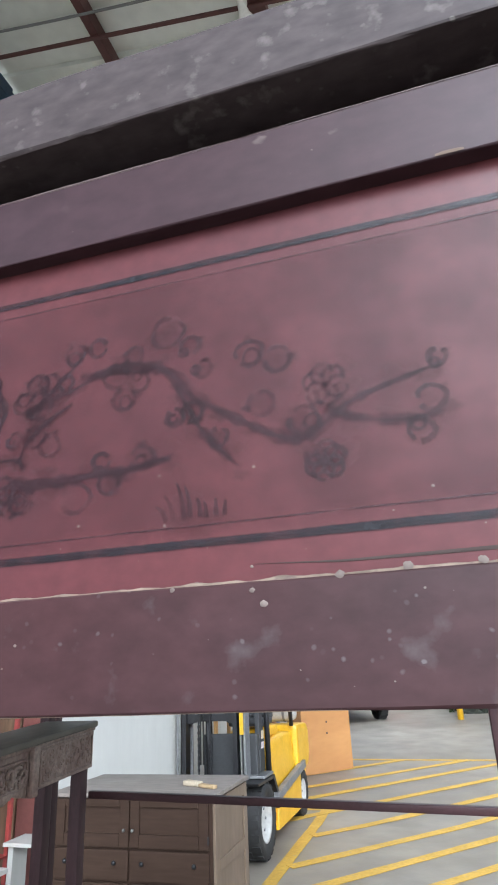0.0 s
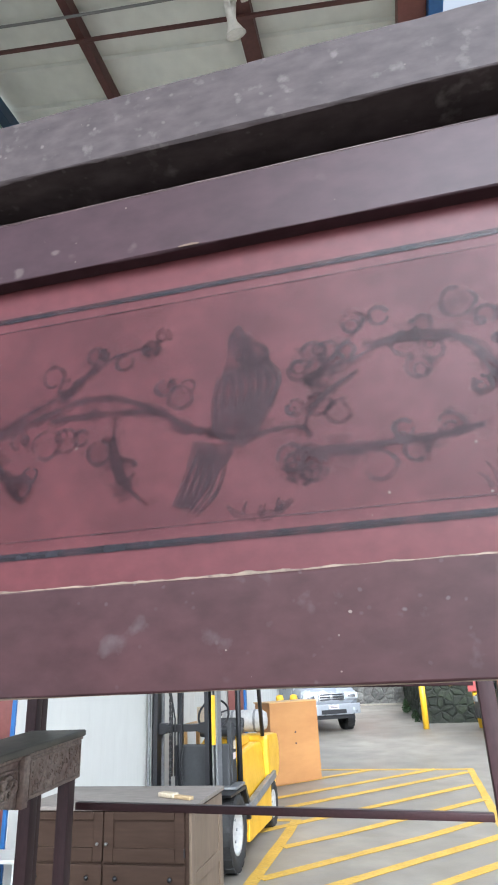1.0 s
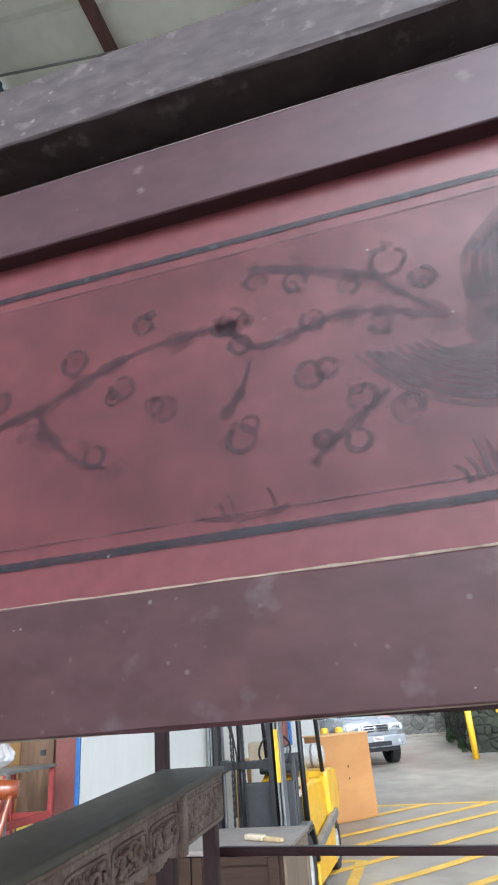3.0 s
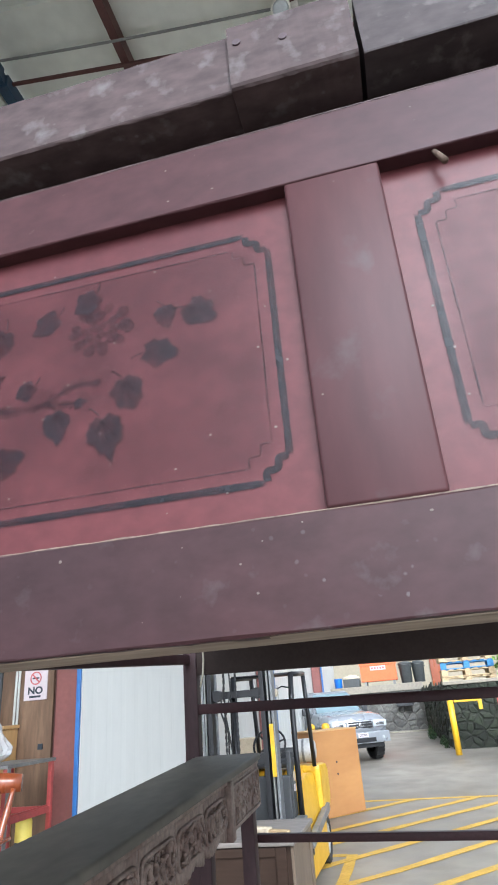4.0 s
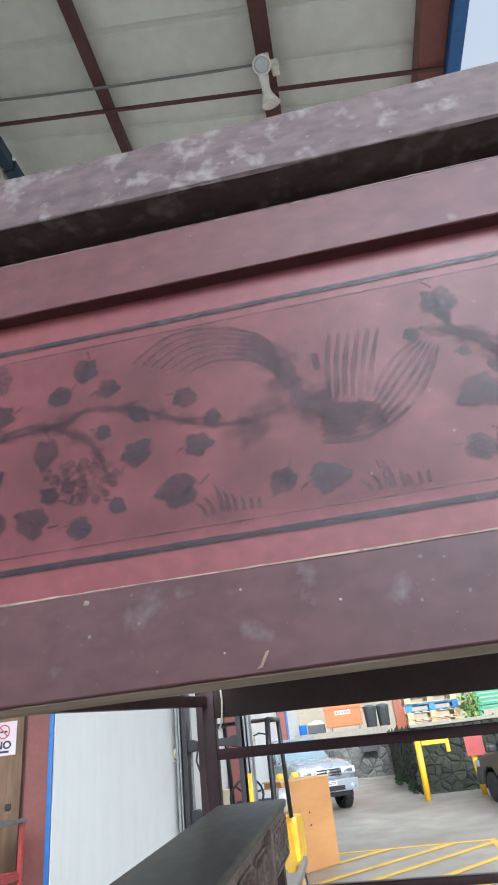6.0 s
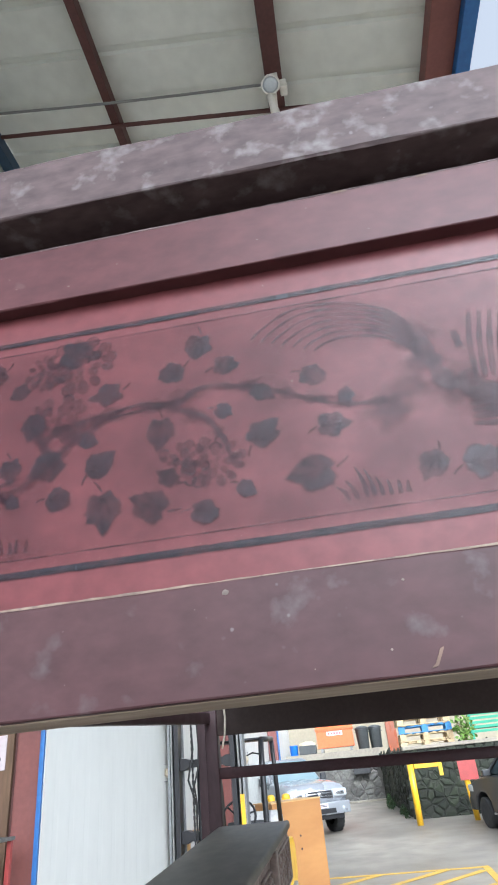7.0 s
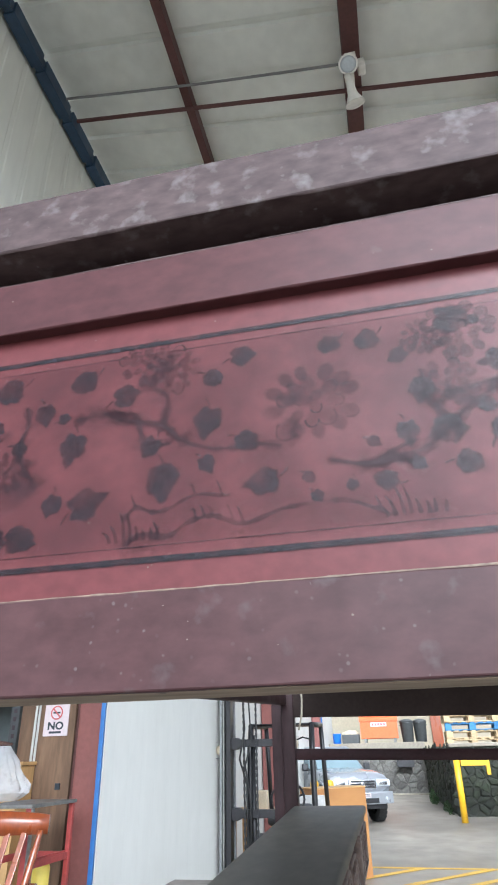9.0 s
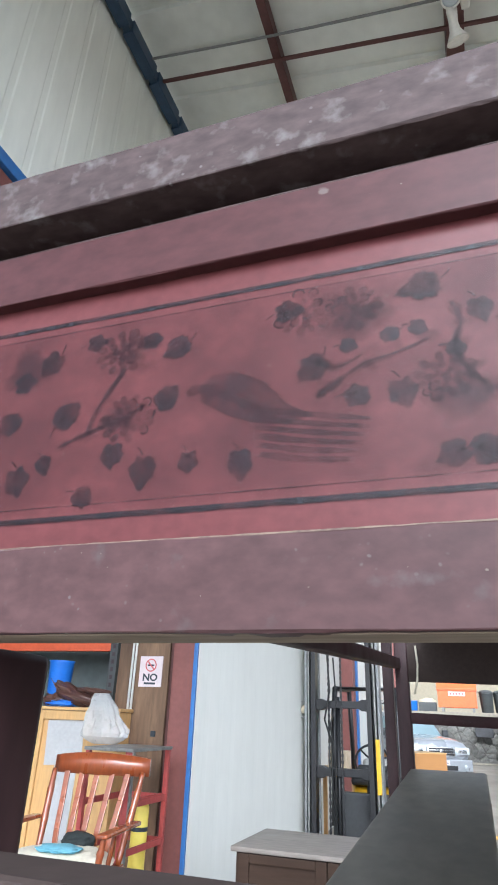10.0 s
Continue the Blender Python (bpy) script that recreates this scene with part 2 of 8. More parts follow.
WHITE_SHEET = mat("white_sheet_metal", (0.535, 0.538, 0.505), 0.45, vary=0.025, grain=12, stain=0.9, bump=0.03, tint=(0.490, 0.492, 0.460), stretch=(1, 1, 0.3))
CREAM_SHEET = mat("cream_wall_sheet", (0.74, 0.74, 0.68), 0.55, vary=0.06, grain=8, stain=0.7, bump=0.03, tint=(0.64, 0.65, 0.59), stretch=(1, 1, 0.2))
ROOF = mat("roof_underside", (0.66, 0.675, 0.625), 0.6, vary=0.06, grain=6, stain=0.6, bump=0.03, tint=(0.59, 0.605, 0.565))
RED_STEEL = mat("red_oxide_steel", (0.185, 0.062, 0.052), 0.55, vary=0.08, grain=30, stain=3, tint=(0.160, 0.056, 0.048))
# Nearly the hue of RED_STEEL at about half its brightness.
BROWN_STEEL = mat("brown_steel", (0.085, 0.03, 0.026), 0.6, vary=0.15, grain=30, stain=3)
BLUE_STEEL = mat("blue_trim", (0.03, 0.13, 0.36), 0.45, vary=0.12, grain=20, stain=3)
DARK_BLUE = mat("dark_blue_trim", (0.020, 0.048, 0.090), 0.5, vary=0.15, grain=20, stain=3)
PLYWALL = mat("weathered_plywood", (0.185, 0.112, 0.064), 0.75, vary=0.28, grain=18, stain=4.5, tint=(0.085, 0.050, 0.030), stretch=(2, 1, 0.3))
PINE = mat("yellow_pine", (0.480, 0.304, 0.128), 0.5, vary=0.1, grain=25, stain=3, stretch=(2, 1, 0.3), tint=(0.52, 0.31, 0.12))
HONEY = mat("honey_varnish", (0.26, 0.062, 0.018), 0.28, vary=0.15, grain=40, stain=6, coat=0.4, tint=(0.20, 0.045, 0.013), stretch=(1, 1, 0.4))
CART_RED = mat("cart_red_paint", (0.36, 0.05, 0.045), 0.5, vary=0.15, grain=30, stain=5, tint=(0.26, 0.045, 0.04))
CART_GREY = mat("worn_grey_steel", (0.22, 0.22, 0.21), 0.45, metal=0.5, vary=0.2, grain=30, stain=5)
PLASTIC_WHITE = mat("white_plastic_bag", (0.60, 0.61, 0.62), 0.3, vary=0.08, grain=18, stain=9, bump=0.3)
PLASTIC_WHITE.node_tree.nodes["Principled BSDF"].inputs["Alpha"].default_value = 0.45
LEATHER = mat("brown_leather", (0.08, 0.035, 0.025), 0.45, vary=0.2, grain=50, stain=6, bump=0.3)
BLUE_PLASTIC = mat("blue_plastic", (0.02, 0.14, 0.55), 0.4, vary=0.06, grain=20, stain=4)
CUSHION = mat("cream_cushion", (0.62, 0.57, 0.46), 0.85, vary=0.08, grain=60, stain=6, bump=0.3)
TEAL = mat("teal_cloth", (0.16, 0.40, 0.50), 0.85, vary=0.12, grain=50, stain=5, bump=0.3)
BLACK_CLOTH = mat("black_cloth", (0.015, 0.02, 0.02), 0.85, vary=0.2, grain=50, stain=5, bump=0.3)
# Bay walls: the shade of the bay is put into this grey.
SHADOW_GREY = mat("bay_shade_grey", (0.10, 0.12, 0.12), 0.7, vary=0.15, grain=8, stain=1.5)
ORANGE_STEEL = mat("orange_rack_paint", (0.55, 0.09, 0.03), 0.5, vary=0.1, grain=20, stain=3)
SILVER = mat("silver_car_paint", (0.27, 0.285, 0.305), 0.28, metal=0.3, vary=0.04, grain=8, stain=1, bump=0.0, coat=0.5)
CAR_GREY = mat("dark_grey_car_paint", (0.030, 0.031, 0.034), 0.38, metal=0.0, vary=0.06, grain=8, stain=1, bump=0.0, coat=0.15)
CAR_GLASS = mat("car_glass", (0.16, 0.22, 0.24), 0.08, vary=0.05, grain=3, stain=0.8, bump=0.0)
CHROME = mat("chrome", (0.55, 0.56, 0.57), 0.2, metal=0.9, vary=0.05, grain=20, stain=4, bump=0.0)
LAMP_LENS = mat("headlight_lens", (0.42, 0.45, 0.46), 0.12, vary=0.08, grain=40, stain=12, bump=0.0)
DARK_PLASTIC = mat("dark_plastic", (0.035, 0.036, 0.038), 0.55, vary=0.15, grain=30, stain=5)
ORANGE_BOX = mat("orange_jobsite_box", (0.62, 0.13, 0.035), 0.5, vary=0.08, grain=12, stain=2)
DRUM = mat("dark_drum_plastic", (0.055, 0.06, 0.06), 0.5, vary=0.12, grain=12, stain=2)
PALLET = mat("pallet_pine", (0.52, 0.38, 0.21), 0.8, vary=0.2, grain=20, stain=3, per_piece=0.15)
PALLET_BLUE = mat("blue_pallet_paint", (0.05, 0.20, 0.42), 0.7, vary=0.15, grain=20, stain=3)
GREEN_PAINT = mat("green_bench_paint", (0.03, 0.28, 0.16), 0.6, vary=0.15, grain=20, stain=3)
STUCCO = mat("beige_stucco", (0.31, 0.27, 0.19), 0.85, vary=0.08, grain=10, stain=0.6, tint=(0.25, 0.215, 0.155))
STONE = mat("lava_stone", (0.130, 0.122, 0.108), 0.85, vary=0.3, grain=14, stain=3, bump=0.4, tint=(0.100, 0.100, 0.092), per_piece=0.35)
MOSS_STONE = mat("mossy_lava_stone", (0.024, 0.024, 0.018), 0.85, vary=0.35, grain=14, stain=2, bump=0.4, tint=(0.014, 0.021, 0.009), per_piece=0.5)
MORTAR = mat("dark_mortar", (0.022, 0.024, 0.018), 0.9, vary=0.2, grain=14, stain=2)
PALE_MORTAR = mat("grey_mortar", (0.115, 0.108, 0.095), 0.9, vary=0.2, grain=14, stain=2)
DECK = mat("weathered_ledge", (0.27, 0.24, 0.19), 0.85, vary=0.15, grain=12, stain=1.5)
LEAF_LIGHT = mat("light_leaf_green", (0.14, 0.25, 0.04), 0.6, vary=0.3, grain=30, stain=5)
LEAF = mat("leaf_green", (0.03, 0.07, 0.016), 0.6, vary=0.3, grain=30, stain=5, per_piece=0.2)
SPEAKER = mat("white_floodlight", (0.66, 0.64, 0.58), 0.45, vary=0.08, grain=30, stain=6)
CABLE = mat("grey_cable", (0.17, 0.17, 0.165), 0.6, vary=0.1)
TAPED_PAPER = mat("taped_paper", (0.400, 0.400, 0.400), 0.7, vary=0.06, grain=30, stain=5)
PAPER = mat("sign_white", (0.58, 0.50, 0.51), 0.5, vary=0.05, grain=30, stain=5)
SIGN_RED = mat("sign_red", (0.50, 0.10, 0.10), 0.5, vary=0.05)
SIGN_BLACK = mat("sign_black", (0.02, 0.03, 0.04), 0.5, vary=0.1)
PUTTY_LINE = mat("putty_line", (0.185, 0.142, 0.105), 0.8, vary=0.3, grain=200, stain=60, bump=0.2, spots=0.55, spot_color=(0.055, 0.030, 0.034), spot_scale=260)
PUTTY = mat("dried_putty", (0.145, 0.116, 0.100), 0.8, vary=0.2, grain=200, stain=60, bump=0.3)
CLOTH_TAN = mat("tan_wrapped_brush", (0.55, 0.47, 0.34), 0.7, vary=0.15, grain=60, stain=12)


def ground_material():
    """Old concrete with a damp, darker yard beyond."""
    m = bpy.data.materials.new("damp_concrete")
    m.use_nodes = True
    n, li = m.node_tree.nodes, m.node_tree.links
    b = n["Principled BSDF"]
    tc = n.new("ShaderNodeTexCoord")
    big, mid, fine = (n.new("ShaderNodeTexNoise") for _ in range(3))
    for x, s, d in ((big, 0.33, 6), (mid, 1.7, 6), (fine, 28, 4)):
        x.inputs["Scale"].default_value, x.inputs["Detail"].default_value = s, d
        li.new(tc.outputs["Object"], x.inputs["Vector"])
    wet = n.new("ShaderNodeMapRange")
    wet.inputs[1].default_value, wet.inputs[2].default_value = 0.34, 0.68
    li.new(big.outputs[0], wet.inputs[0])
    dry = n.new("ShaderNodeMix")
    dry.data_type = "RGBA"
    dry.inputs[6].default_value, dry.inputs[7].default_value = (0.330, 0.298, 0.248, 1), (0.225, 0.202, 0.168, 1)
    r = n.new("ShaderNodeMapRange")
    r.inputs[1].default_value, r.inputs[2].default_value = 0.35, 0.65
    li.new(mid.outputs[0], r.inputs[0])
    li.new(r.outputs[0], dry.inputs[0])
    damp = n.new("ShaderNodeMix")
    damp.data_type = "RGBA"
    damp.inputs[7].default_value = (0.112, 0.100, 0.085, 1)
    half = n.new("ShaderNodeMath")
    half.operation = "MULTIPLY"
    half.inputs[1].default_value = 0.75
    li.new(wet.outputs[0], half.inputs[0])
    li.new(half.outputs[0], damp.inputs[0])
    li.new(dry.outputs[2], damp.inputs[6])
    li.new(damp.outputs[2], b.inputs["Base Color"])
    ro = n.new("ShaderNodeMapRange")
    ro.inputs[3].default_value, ro.inputs[4].default_value = 0.62, 0.34
    li.new(wet.outputs[0], ro.inputs[0])
    li.new(ro.outputs[0], b.inputs["Roughness"])
    bp = n.new("ShaderNodeBump")
    bp.inputs["Strength"].default_value, bp.inputs["Distance"].default_value = 0.15, 0.01
    li.new(fine.outputs[0], bp.inputs["Height"])
    li.new(bp.outputs[0], b.inputs["Normal"])
    return m


CONCRETE = ground_material()
LINE_PAINT = mat("road_line_yellow", (0.58, 0.355, 0.045), 0.6, vary=0.14, grain=25, stain=3, spots=0.36, spot_color=(0.35, 0.3, 0.2), spot_scale=14)


# ---- builders ----
ORIGIN = {}


def thing(name, label, category, base=(0, 0, 0), turn=0.0, group="", world_coords=True):
    """An Empty at the base of a thing. Its parts are built in world coordinates, or in its own if world_coords is off."""
    ob = new(name)
    ob.empty_display_size = 0.1
    ob.matrix_basis = pose(*base, 0, 0, turn)
    ORIGIN[ob] = Vector(base) if world_coords else Vector((0, 0, 0))
    return tagged(ob, label, category, group)


def part(name, bm, material, parent=None, label="", smooth=False):
    """Link a bmesh as one mesh object under a thing or a part."""
    me = bpy.data.meshes.new(name)
    if parent is not None and ORIGIN.get(parent, Vector()).length > 0:
        bmesh.ops.translate(bm, verts=bm.verts, vec=-ORIGIN[parent])
    bmesh.ops.recalc_face_normals(bm, faces=bm.faces)
    bm.to_mesh(me)
    bm.free()
    if smooth:
        for p in me.polygons:
            p.use_smooth = True
    me.materials.append(material)
    ob = new(name, me)
    if parent is not None:
        ob.parent = parent
        ORIGIN[ob] = ORIGIN.get(parent, Vector())
    if label:
        ob["label"] = label
    return ob


def setting(name, bm, material, label, category, smooth=False):
    return tagged(part(name, bm, material, None, "", smooth), label, category, kind="structure")


def single(name, bm, material, label, category, group="", smooth=False):
    """A thing of one mesh, with its origin at its base."""
    lo = [min(v.co[i] for v in bm.verts) for i in range(3)]
    hi = [max(v.co[i] for v in bm.verts) for i in range(3)]
    base = Vector(((lo[0] + hi[0]) / 2, (lo[1] + hi[1]) / 2, lo[2]))
    bmesh.ops.translate(bm, verts=bm.verts, vec=-base)
    ob = part(name, bm, material, None, "", smooth)
    ob.location = base
    return tagged(ob, label, category, group)


def box(x0, x1, y0, y1, z0, z1, bevel=0.0, into=None, segs=2):
    bm = bmesh.new()
    vs = [bm.verts.new((x, y, z)) for x in (x0, x1) for y in (y0, y1) for z in (z0, z1)]
    for q in ((0, 1, 3, 2), (4, 6, 7, 5), (0, 4, 5, 1), (2, 3, 7, 6), (0, 2, 6, 4), (1, 5, 7, 3)):
        bm.faces.new([vs[i] for i in q])
    bmesh.ops.recalc_face_normals(bm, faces=bm.faces)
    if bevel:
        bmesh.ops.bevel(bm, geom=bm.edges[:], offset=bevel, segments=segs, affect="EDGES", profile=0.6)
    return merge(into, bm)


def merge(into, bm):
    if into is None:
        return bm
    me = bpy.data.meshes.new("tmp")
    bm.to_mesh(me)
    bm.free()
    into.from_mesh(me)
    bpy.data.meshes.remove(me)
    return into


def moved(bm, m):
    bmesh.ops.transform(bm, matrix=m, verts=bm.verts)
    return bm


def beam(a, b, w, h, bevel=0.0, into=None, up=(0, 0, 1)):
    """A bar of width w and height h from a to b."""
    a, b = Vector(a), Vector(b)
    d = b - a
    x = d.normalized()
    y = Vector(up).cross(x)
    if y.length < 1e-4:
        y = Vector((0, 1, 0)).cross(x)
    y.normalize()
    z = x.cross(y)
    bm = box(0, d.length, -w / 2, w / 2, -h / 2, h / 2, bevel)
    m = Matrix((x, y, z)).transposed().to_4x4()
    m.translation = a
    return merge(into, moved(bm, m))


def tube(points, r, seg=8, into=None, radii=None):
    """A round bar along points."""
    bm = bmesh.new()
    pts = [Vector(p) for p in points]
    rings = []
    ref = Vector((0.31, 0.17, 0.93)).normalized()
    for i, p in enumerate(pts):
        d = (pts[min(i + 1, len(pts) - 1)] - pts[max(i - 1, 0)]).normalized()
        s = d.cross(ref).normalized()
        t = d.cross(s)
        rr = radii[i] if radii else r
        rings.append([bm.verts.new(p + (s * math.cos(k * math.tau / seg) + t * math.sin(k * math.tau / seg)) * rr) for k in range(seg)])
    for a, b in zip(rings, rings[1:]):
        for k in range(seg):
            bm.faces.new((a[k], a[(k + 1) % seg], b[(k + 1) % seg], b[k]))
    bm.faces.new(rings[0])
    bm.faces.new(rings[-1])
    return merge(into, bm)


def lathe(profile, axis="z", seg=24, into=None, at=(0, 0, 0), ends=True):
    """Turn (radius, height) pairs round an axis."""
    bm = bmesh.new()
    rings = []
    for r, h in profile:
        ring = []
        for k in range(seg):
            a = k * math.tau / seg
            c, s = r * math.cos(a), r * math.sin(a)
            ring.append(bm.verts.new({"z": (c, s, h), "x": (h, c, s), "y": (c, h, s)}[axis]))
        rings.append(ring)
    for a, b in zip(rings, rings[1:]):
        for k in range(seg):
            bm.faces.new((a[k], a[(k + 1) % seg], b[(k + 1) % seg], b[k]))
    if ends:
        bm.faces.new(rings[0])
        bm.faces.new(rings[-1])
    bmesh.ops.translate(bm, verts=bm.verts, vec=at)
    return merge(into, bm)


def prism(outline, h0, h1, plane="xz", bevel=0.0, into=None):
    """An outline in a plane, pushed from h0 to h1 along the third axis."""
    bm = bmesh.new()

    def place(u, v, h):
        return {"xz": (u, h, v), "xy": (u, v, h), "yz": (h, u, v)}[plane]
    a = [bm.verts.new(place(u, v, h0)) for u, v in outline]
    b = [bm.verts.new(place(u, v, h1)) for u, v in outline]
    bm.faces.new(a)
    bm.faces.new(b)
    for i in range(len(a)):
        j = (i + 1) % len(a)
        bm.faces.new((a[i], a[j], b[j], b[i]))
    bmesh.ops.recalc_face_normals(bm, faces=bm.faces)
    if bevel:
        bmesh.ops.bevel(bm, geom=bm.edges[:], offset=bevel, segments=2, affect="EDGES", profile=0.6)
    return merge(into, bm)


def corrugated(p, q, z0, z1, pitch=0.2, depth=0.03, rib=0.05, thick=0.002):
    """A ribbed metal sheet standing from p to q (plan), ribs upright and towards its left side."""
    p, q = Vector((*p, 0)), Vector((*q, 0))
    d = (q - p)
    length = d.length
    d.normalize()
    nrm = Vector((-d.y, d.x, 0))
    bm = bmesh.new()
    us = []
    u = 0.0
    while u < length:
        us += [(u, 0), (u + pitch - rib - 0.03, 0), (u + pitch - rib - 0.015, depth), (u + pitch - 0.015, depth)]
        u += pitch
    cols = []
    for u, h in us:
        u = min(u, length)
        c = p + d * u + nrm * h
        cols.append((bm.verts.new((c.x, c.y, z0)), bm.verts.new((c.x, c.y, z1))))
    for a, b in zip(cols, cols[1:]):
        bm.faces.new((a[0], b[0], b[1], a[1]))
    bmesh.ops.remove_doubles(bm, verts=bm.verts, dist=1e-4)
    res = bmesh.ops.extrude_face_region(bm, geom=bm.faces[:])
    bmesh.ops.translate(bm, verts=[g for g in res["geom"] if isinstance(g, bmesh.types.BMVert)], vec=nrm * -thick * 5)
    return bm


# ---- ground, floor slab and yard ----
YARD = ((5.6, -0.21), (9.5, -0.21), (13.0, -0.095), (20.0, 0.16), (28.0, 0.42))


def yard_z(y):
    """The height of the yard, which dips before the shed and climbs to the back."""
    for (a, p), (b, q) in zip(YARD, YARD[1:]):
        if y < b:
            return p + (q - p) * max(0.0, (y - a) / (b - a))
    return YARD[-1][1]


bm = bmesh.new()
rows = [[bm.verts.new((x, y, z)) for x in (-400, 400)] for y, z in ((-400, -0.21), *YARD, (400, 0.42))]
for a, b in zip(rows, rows[1:]):
    bm.faces.new((a[0], a[1], b[1], b[0]))
setting("ground", bm, CONCRETE, "damp grey concrete yard with darker wet patches", "ground")
setting("floor_slab", prism([(-12, -8), (8, -8), (8, 5.72), (-2.90, 5.72), (-2.90, 5.86), (-3.30, 5.90), (-3.30, 8.2), (-12, 8.2)], -0.30, 0.0, "xy", 0.008), CONCRETE, "raised concrete floor slab of the shed", "floor")
LINE_Z = [0.006]


def road_line(a, b, w=0.10):
    """A painted line of paint with its own thin edge, following the yard."""
    a, b = Vector((*a, 0)), Vector((*b, 0))
    d = (b - a).normalized()
    s = Vector((-d.y, d.x, 0)) * w / 2
    LINE_Z[0] += 0.0006
    bm = bmesh.new()
    k = max(2, int((b - a).length / 0.25))
    rows = []
    for i in range(k + 1):
        c = a.lerp(b, i / k)
        j = s * random.uniform(0.90, 1.10)
        rows.append([bm.verts.new(((c + j * e).x, (c + j * e).y, yard_z((c + j * e).y) + LINE_Z[0])) for e in (-1, 1)])
    for p, q in zip(rows, rows[1:]):
        bm.faces.new((p[0], p[1], q[1], q[0]))
    res = bmesh.ops.extrude_face_region(bm, geom=bm.faces[:])
    bmesh.ops.translate(bm, verts=[g for g in res["geom"] if isinstance(g, bmesh.types.BMVert)], vec=(0, 0, -0.004))
    return setting("road_marking", bm, LINE_PAINT, "worn yellow painted line of a hatched no-parking zone", "road marking")


road_line((-1.60, 6.21), (-1.58, 10.28), 0.14)
road_line((-1.66, 10.25), (-2.54, 10.25), 0.12)
road_line((1.17, 8.45), (1.14, 13.95), 0.12)
road_line((-2.69, 14.01), (1.16, 13.87), 0.11)
road_line((-1.52, 5.71), (1.14, 8.64), 0.14)
road_line((-1.52, 6.72), (1.14, 9.63), 0.14)
road_line((-1.52, 7.70), (1.12, 10.47), 0.14)
road_line((-1.52, 8.92), (1.10, 11.48), 0.14)
road_line((-2.46, 9.21), (1.08, 12.53), 0.14)
road_line((-2.42, 10.43), (1.06, 13.58), 0.14)
road_line((-2.39, 11.34), (0.51, 13.91), 0.14)
road_line((-2.34, 12.50), (-0.71, 13.91), 0.14)

# ---- shed: roof, rafters, walls ----


def roof_z(x):
    return 7.44 - 0.185 * x


def roof_sheet():
    """Ribbed roof panels seen from below, ribs running along x."""
    bm = bmesh.new()
    y, ys = -4.2, []
    while y < 7.6:
        ys += [(y, 0.0), (y + 0.40, 0.0), (y + 0.42, 0.035), (y + 0.47, 0.035)]
        y += 0.49
    cols = []
    for yy, h in ys:
        cols.append([bm.verts.new((x, yy, roof_z(x) + 0.22 + h)) for x in (-3.9, 1.2)])
    for a, b in zip(cols, cols[1:]):
        bm.faces.new((a[0], a[1], b[1], b[0]))
    res = bmesh.ops.extrude_face_region(bm, geom=bm.faces[:])
    bmesh.ops.translate(bm, verts=[g for g in res["geom"] if isinstance(g, bmesh.types.BMVert)], vec=(0, 0, 0.03))
    return bm


setting("ceiling", roof_sheet(), ROOF, "pale ribbed metal roof of an open shed", "roof")
for x, w in ((-2.195, 0.085), (-0.507, 0.16), (0.995, 0.25)):
    bm = box(x - w / 2, x + w / 2, -4.2, 7.5, roof_z(x), roof_z(x) + 0.20, 0.006)
    # Inner rafters take the darker steel, the edge rafter the brighter one.
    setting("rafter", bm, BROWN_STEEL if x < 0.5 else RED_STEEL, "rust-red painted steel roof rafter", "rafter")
bm = box(1.125, 1.252, -4.2, 7.5, roof_z(1.2) - 0.05, roof_z(1.2) + 0.25, 0.006)
setting("gutter", bm, BLUE_STEEL, "blue metal fascia along the roof edge", "fascia")
for y, r in ((4.21, 0.016), (1.2, 0.016)):
    bm = beam((-3.6, y, roof_z(-3.6) - 0.03), (1.1, y, roof_z(1.1) - 0.03), r * 2, r * 2, 0.004)
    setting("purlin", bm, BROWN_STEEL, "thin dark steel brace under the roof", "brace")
bm = tube([(x, 3.955, roof_z(x) - 0.012 - 0.03 * abs(math.sin((x + 3.6) * 1.05))) for x in np.linspace(-3.6, -0.6, 24)], 0.014)
setting("conduit", bm, CABLE, "grey electrical conduit under the roof", "conduit")
# upper wall of the shed, with its sloping blue capping
bm = corrugated((-3.66, 0.2), (-3.66, 7.9), 5.08, 8.25, pitch=0.30, depth=0.005, rib=0.05)
setting("wall_west", bm, CREAM_SHEET, "pale ribbed metal upper wall of the shed", "wall")
bm = bmesh.new()
for i in range(14):
    y0 = 0.2 + i * 0.56
    box(-3.62, -3.50, y0, y0 + 0.50, 7.92, 8.10, 0.008, bm)
    box(-3.60, -3.52, y0 + 0.50, y0 + 0.56, 7.94, 8.08, 0, bm)
setting("trim", bm, DARK_BLUE, "dark blue steel capping between wall and roof", "trim")
setting("header", box(-3.74, -3.56, 0.2, 6.05, 4.75, 4.98, 0.01), RED_STEEL, "red-brown steel header over a wide opening", "beam")
setting("flashing", box(-3.70, -3.52, 0.2, 6.05, 4.984, 5.08, 0.006), BLUE_STEEL, "blue metal flashing above the header", "flashing")
# the column and the blue-edged white sheet wall
bm = box(-3.665, -3.434, 5.98, 6.18, 0, 5.0, 0.012)
setting("column", bm, RED_STEEL, "red-brown painted steel column", "column")
setting("corner_trim", box(-3.430, -3.391, 5.93, 6.02, 0, 5.0, 0.006), BLUE_STEEL, "blue metal corner flashing beside the column", "trim")
bm = corrugated((-3.388, 5.95), (-2.86, 7.97), -0.24, 5.0, pitch=0.21, depth=0.0010, rib=0.05)
setting("wall_white", bm, WHITE_SHEET, "white ribbed metal sheet wall", "wall")
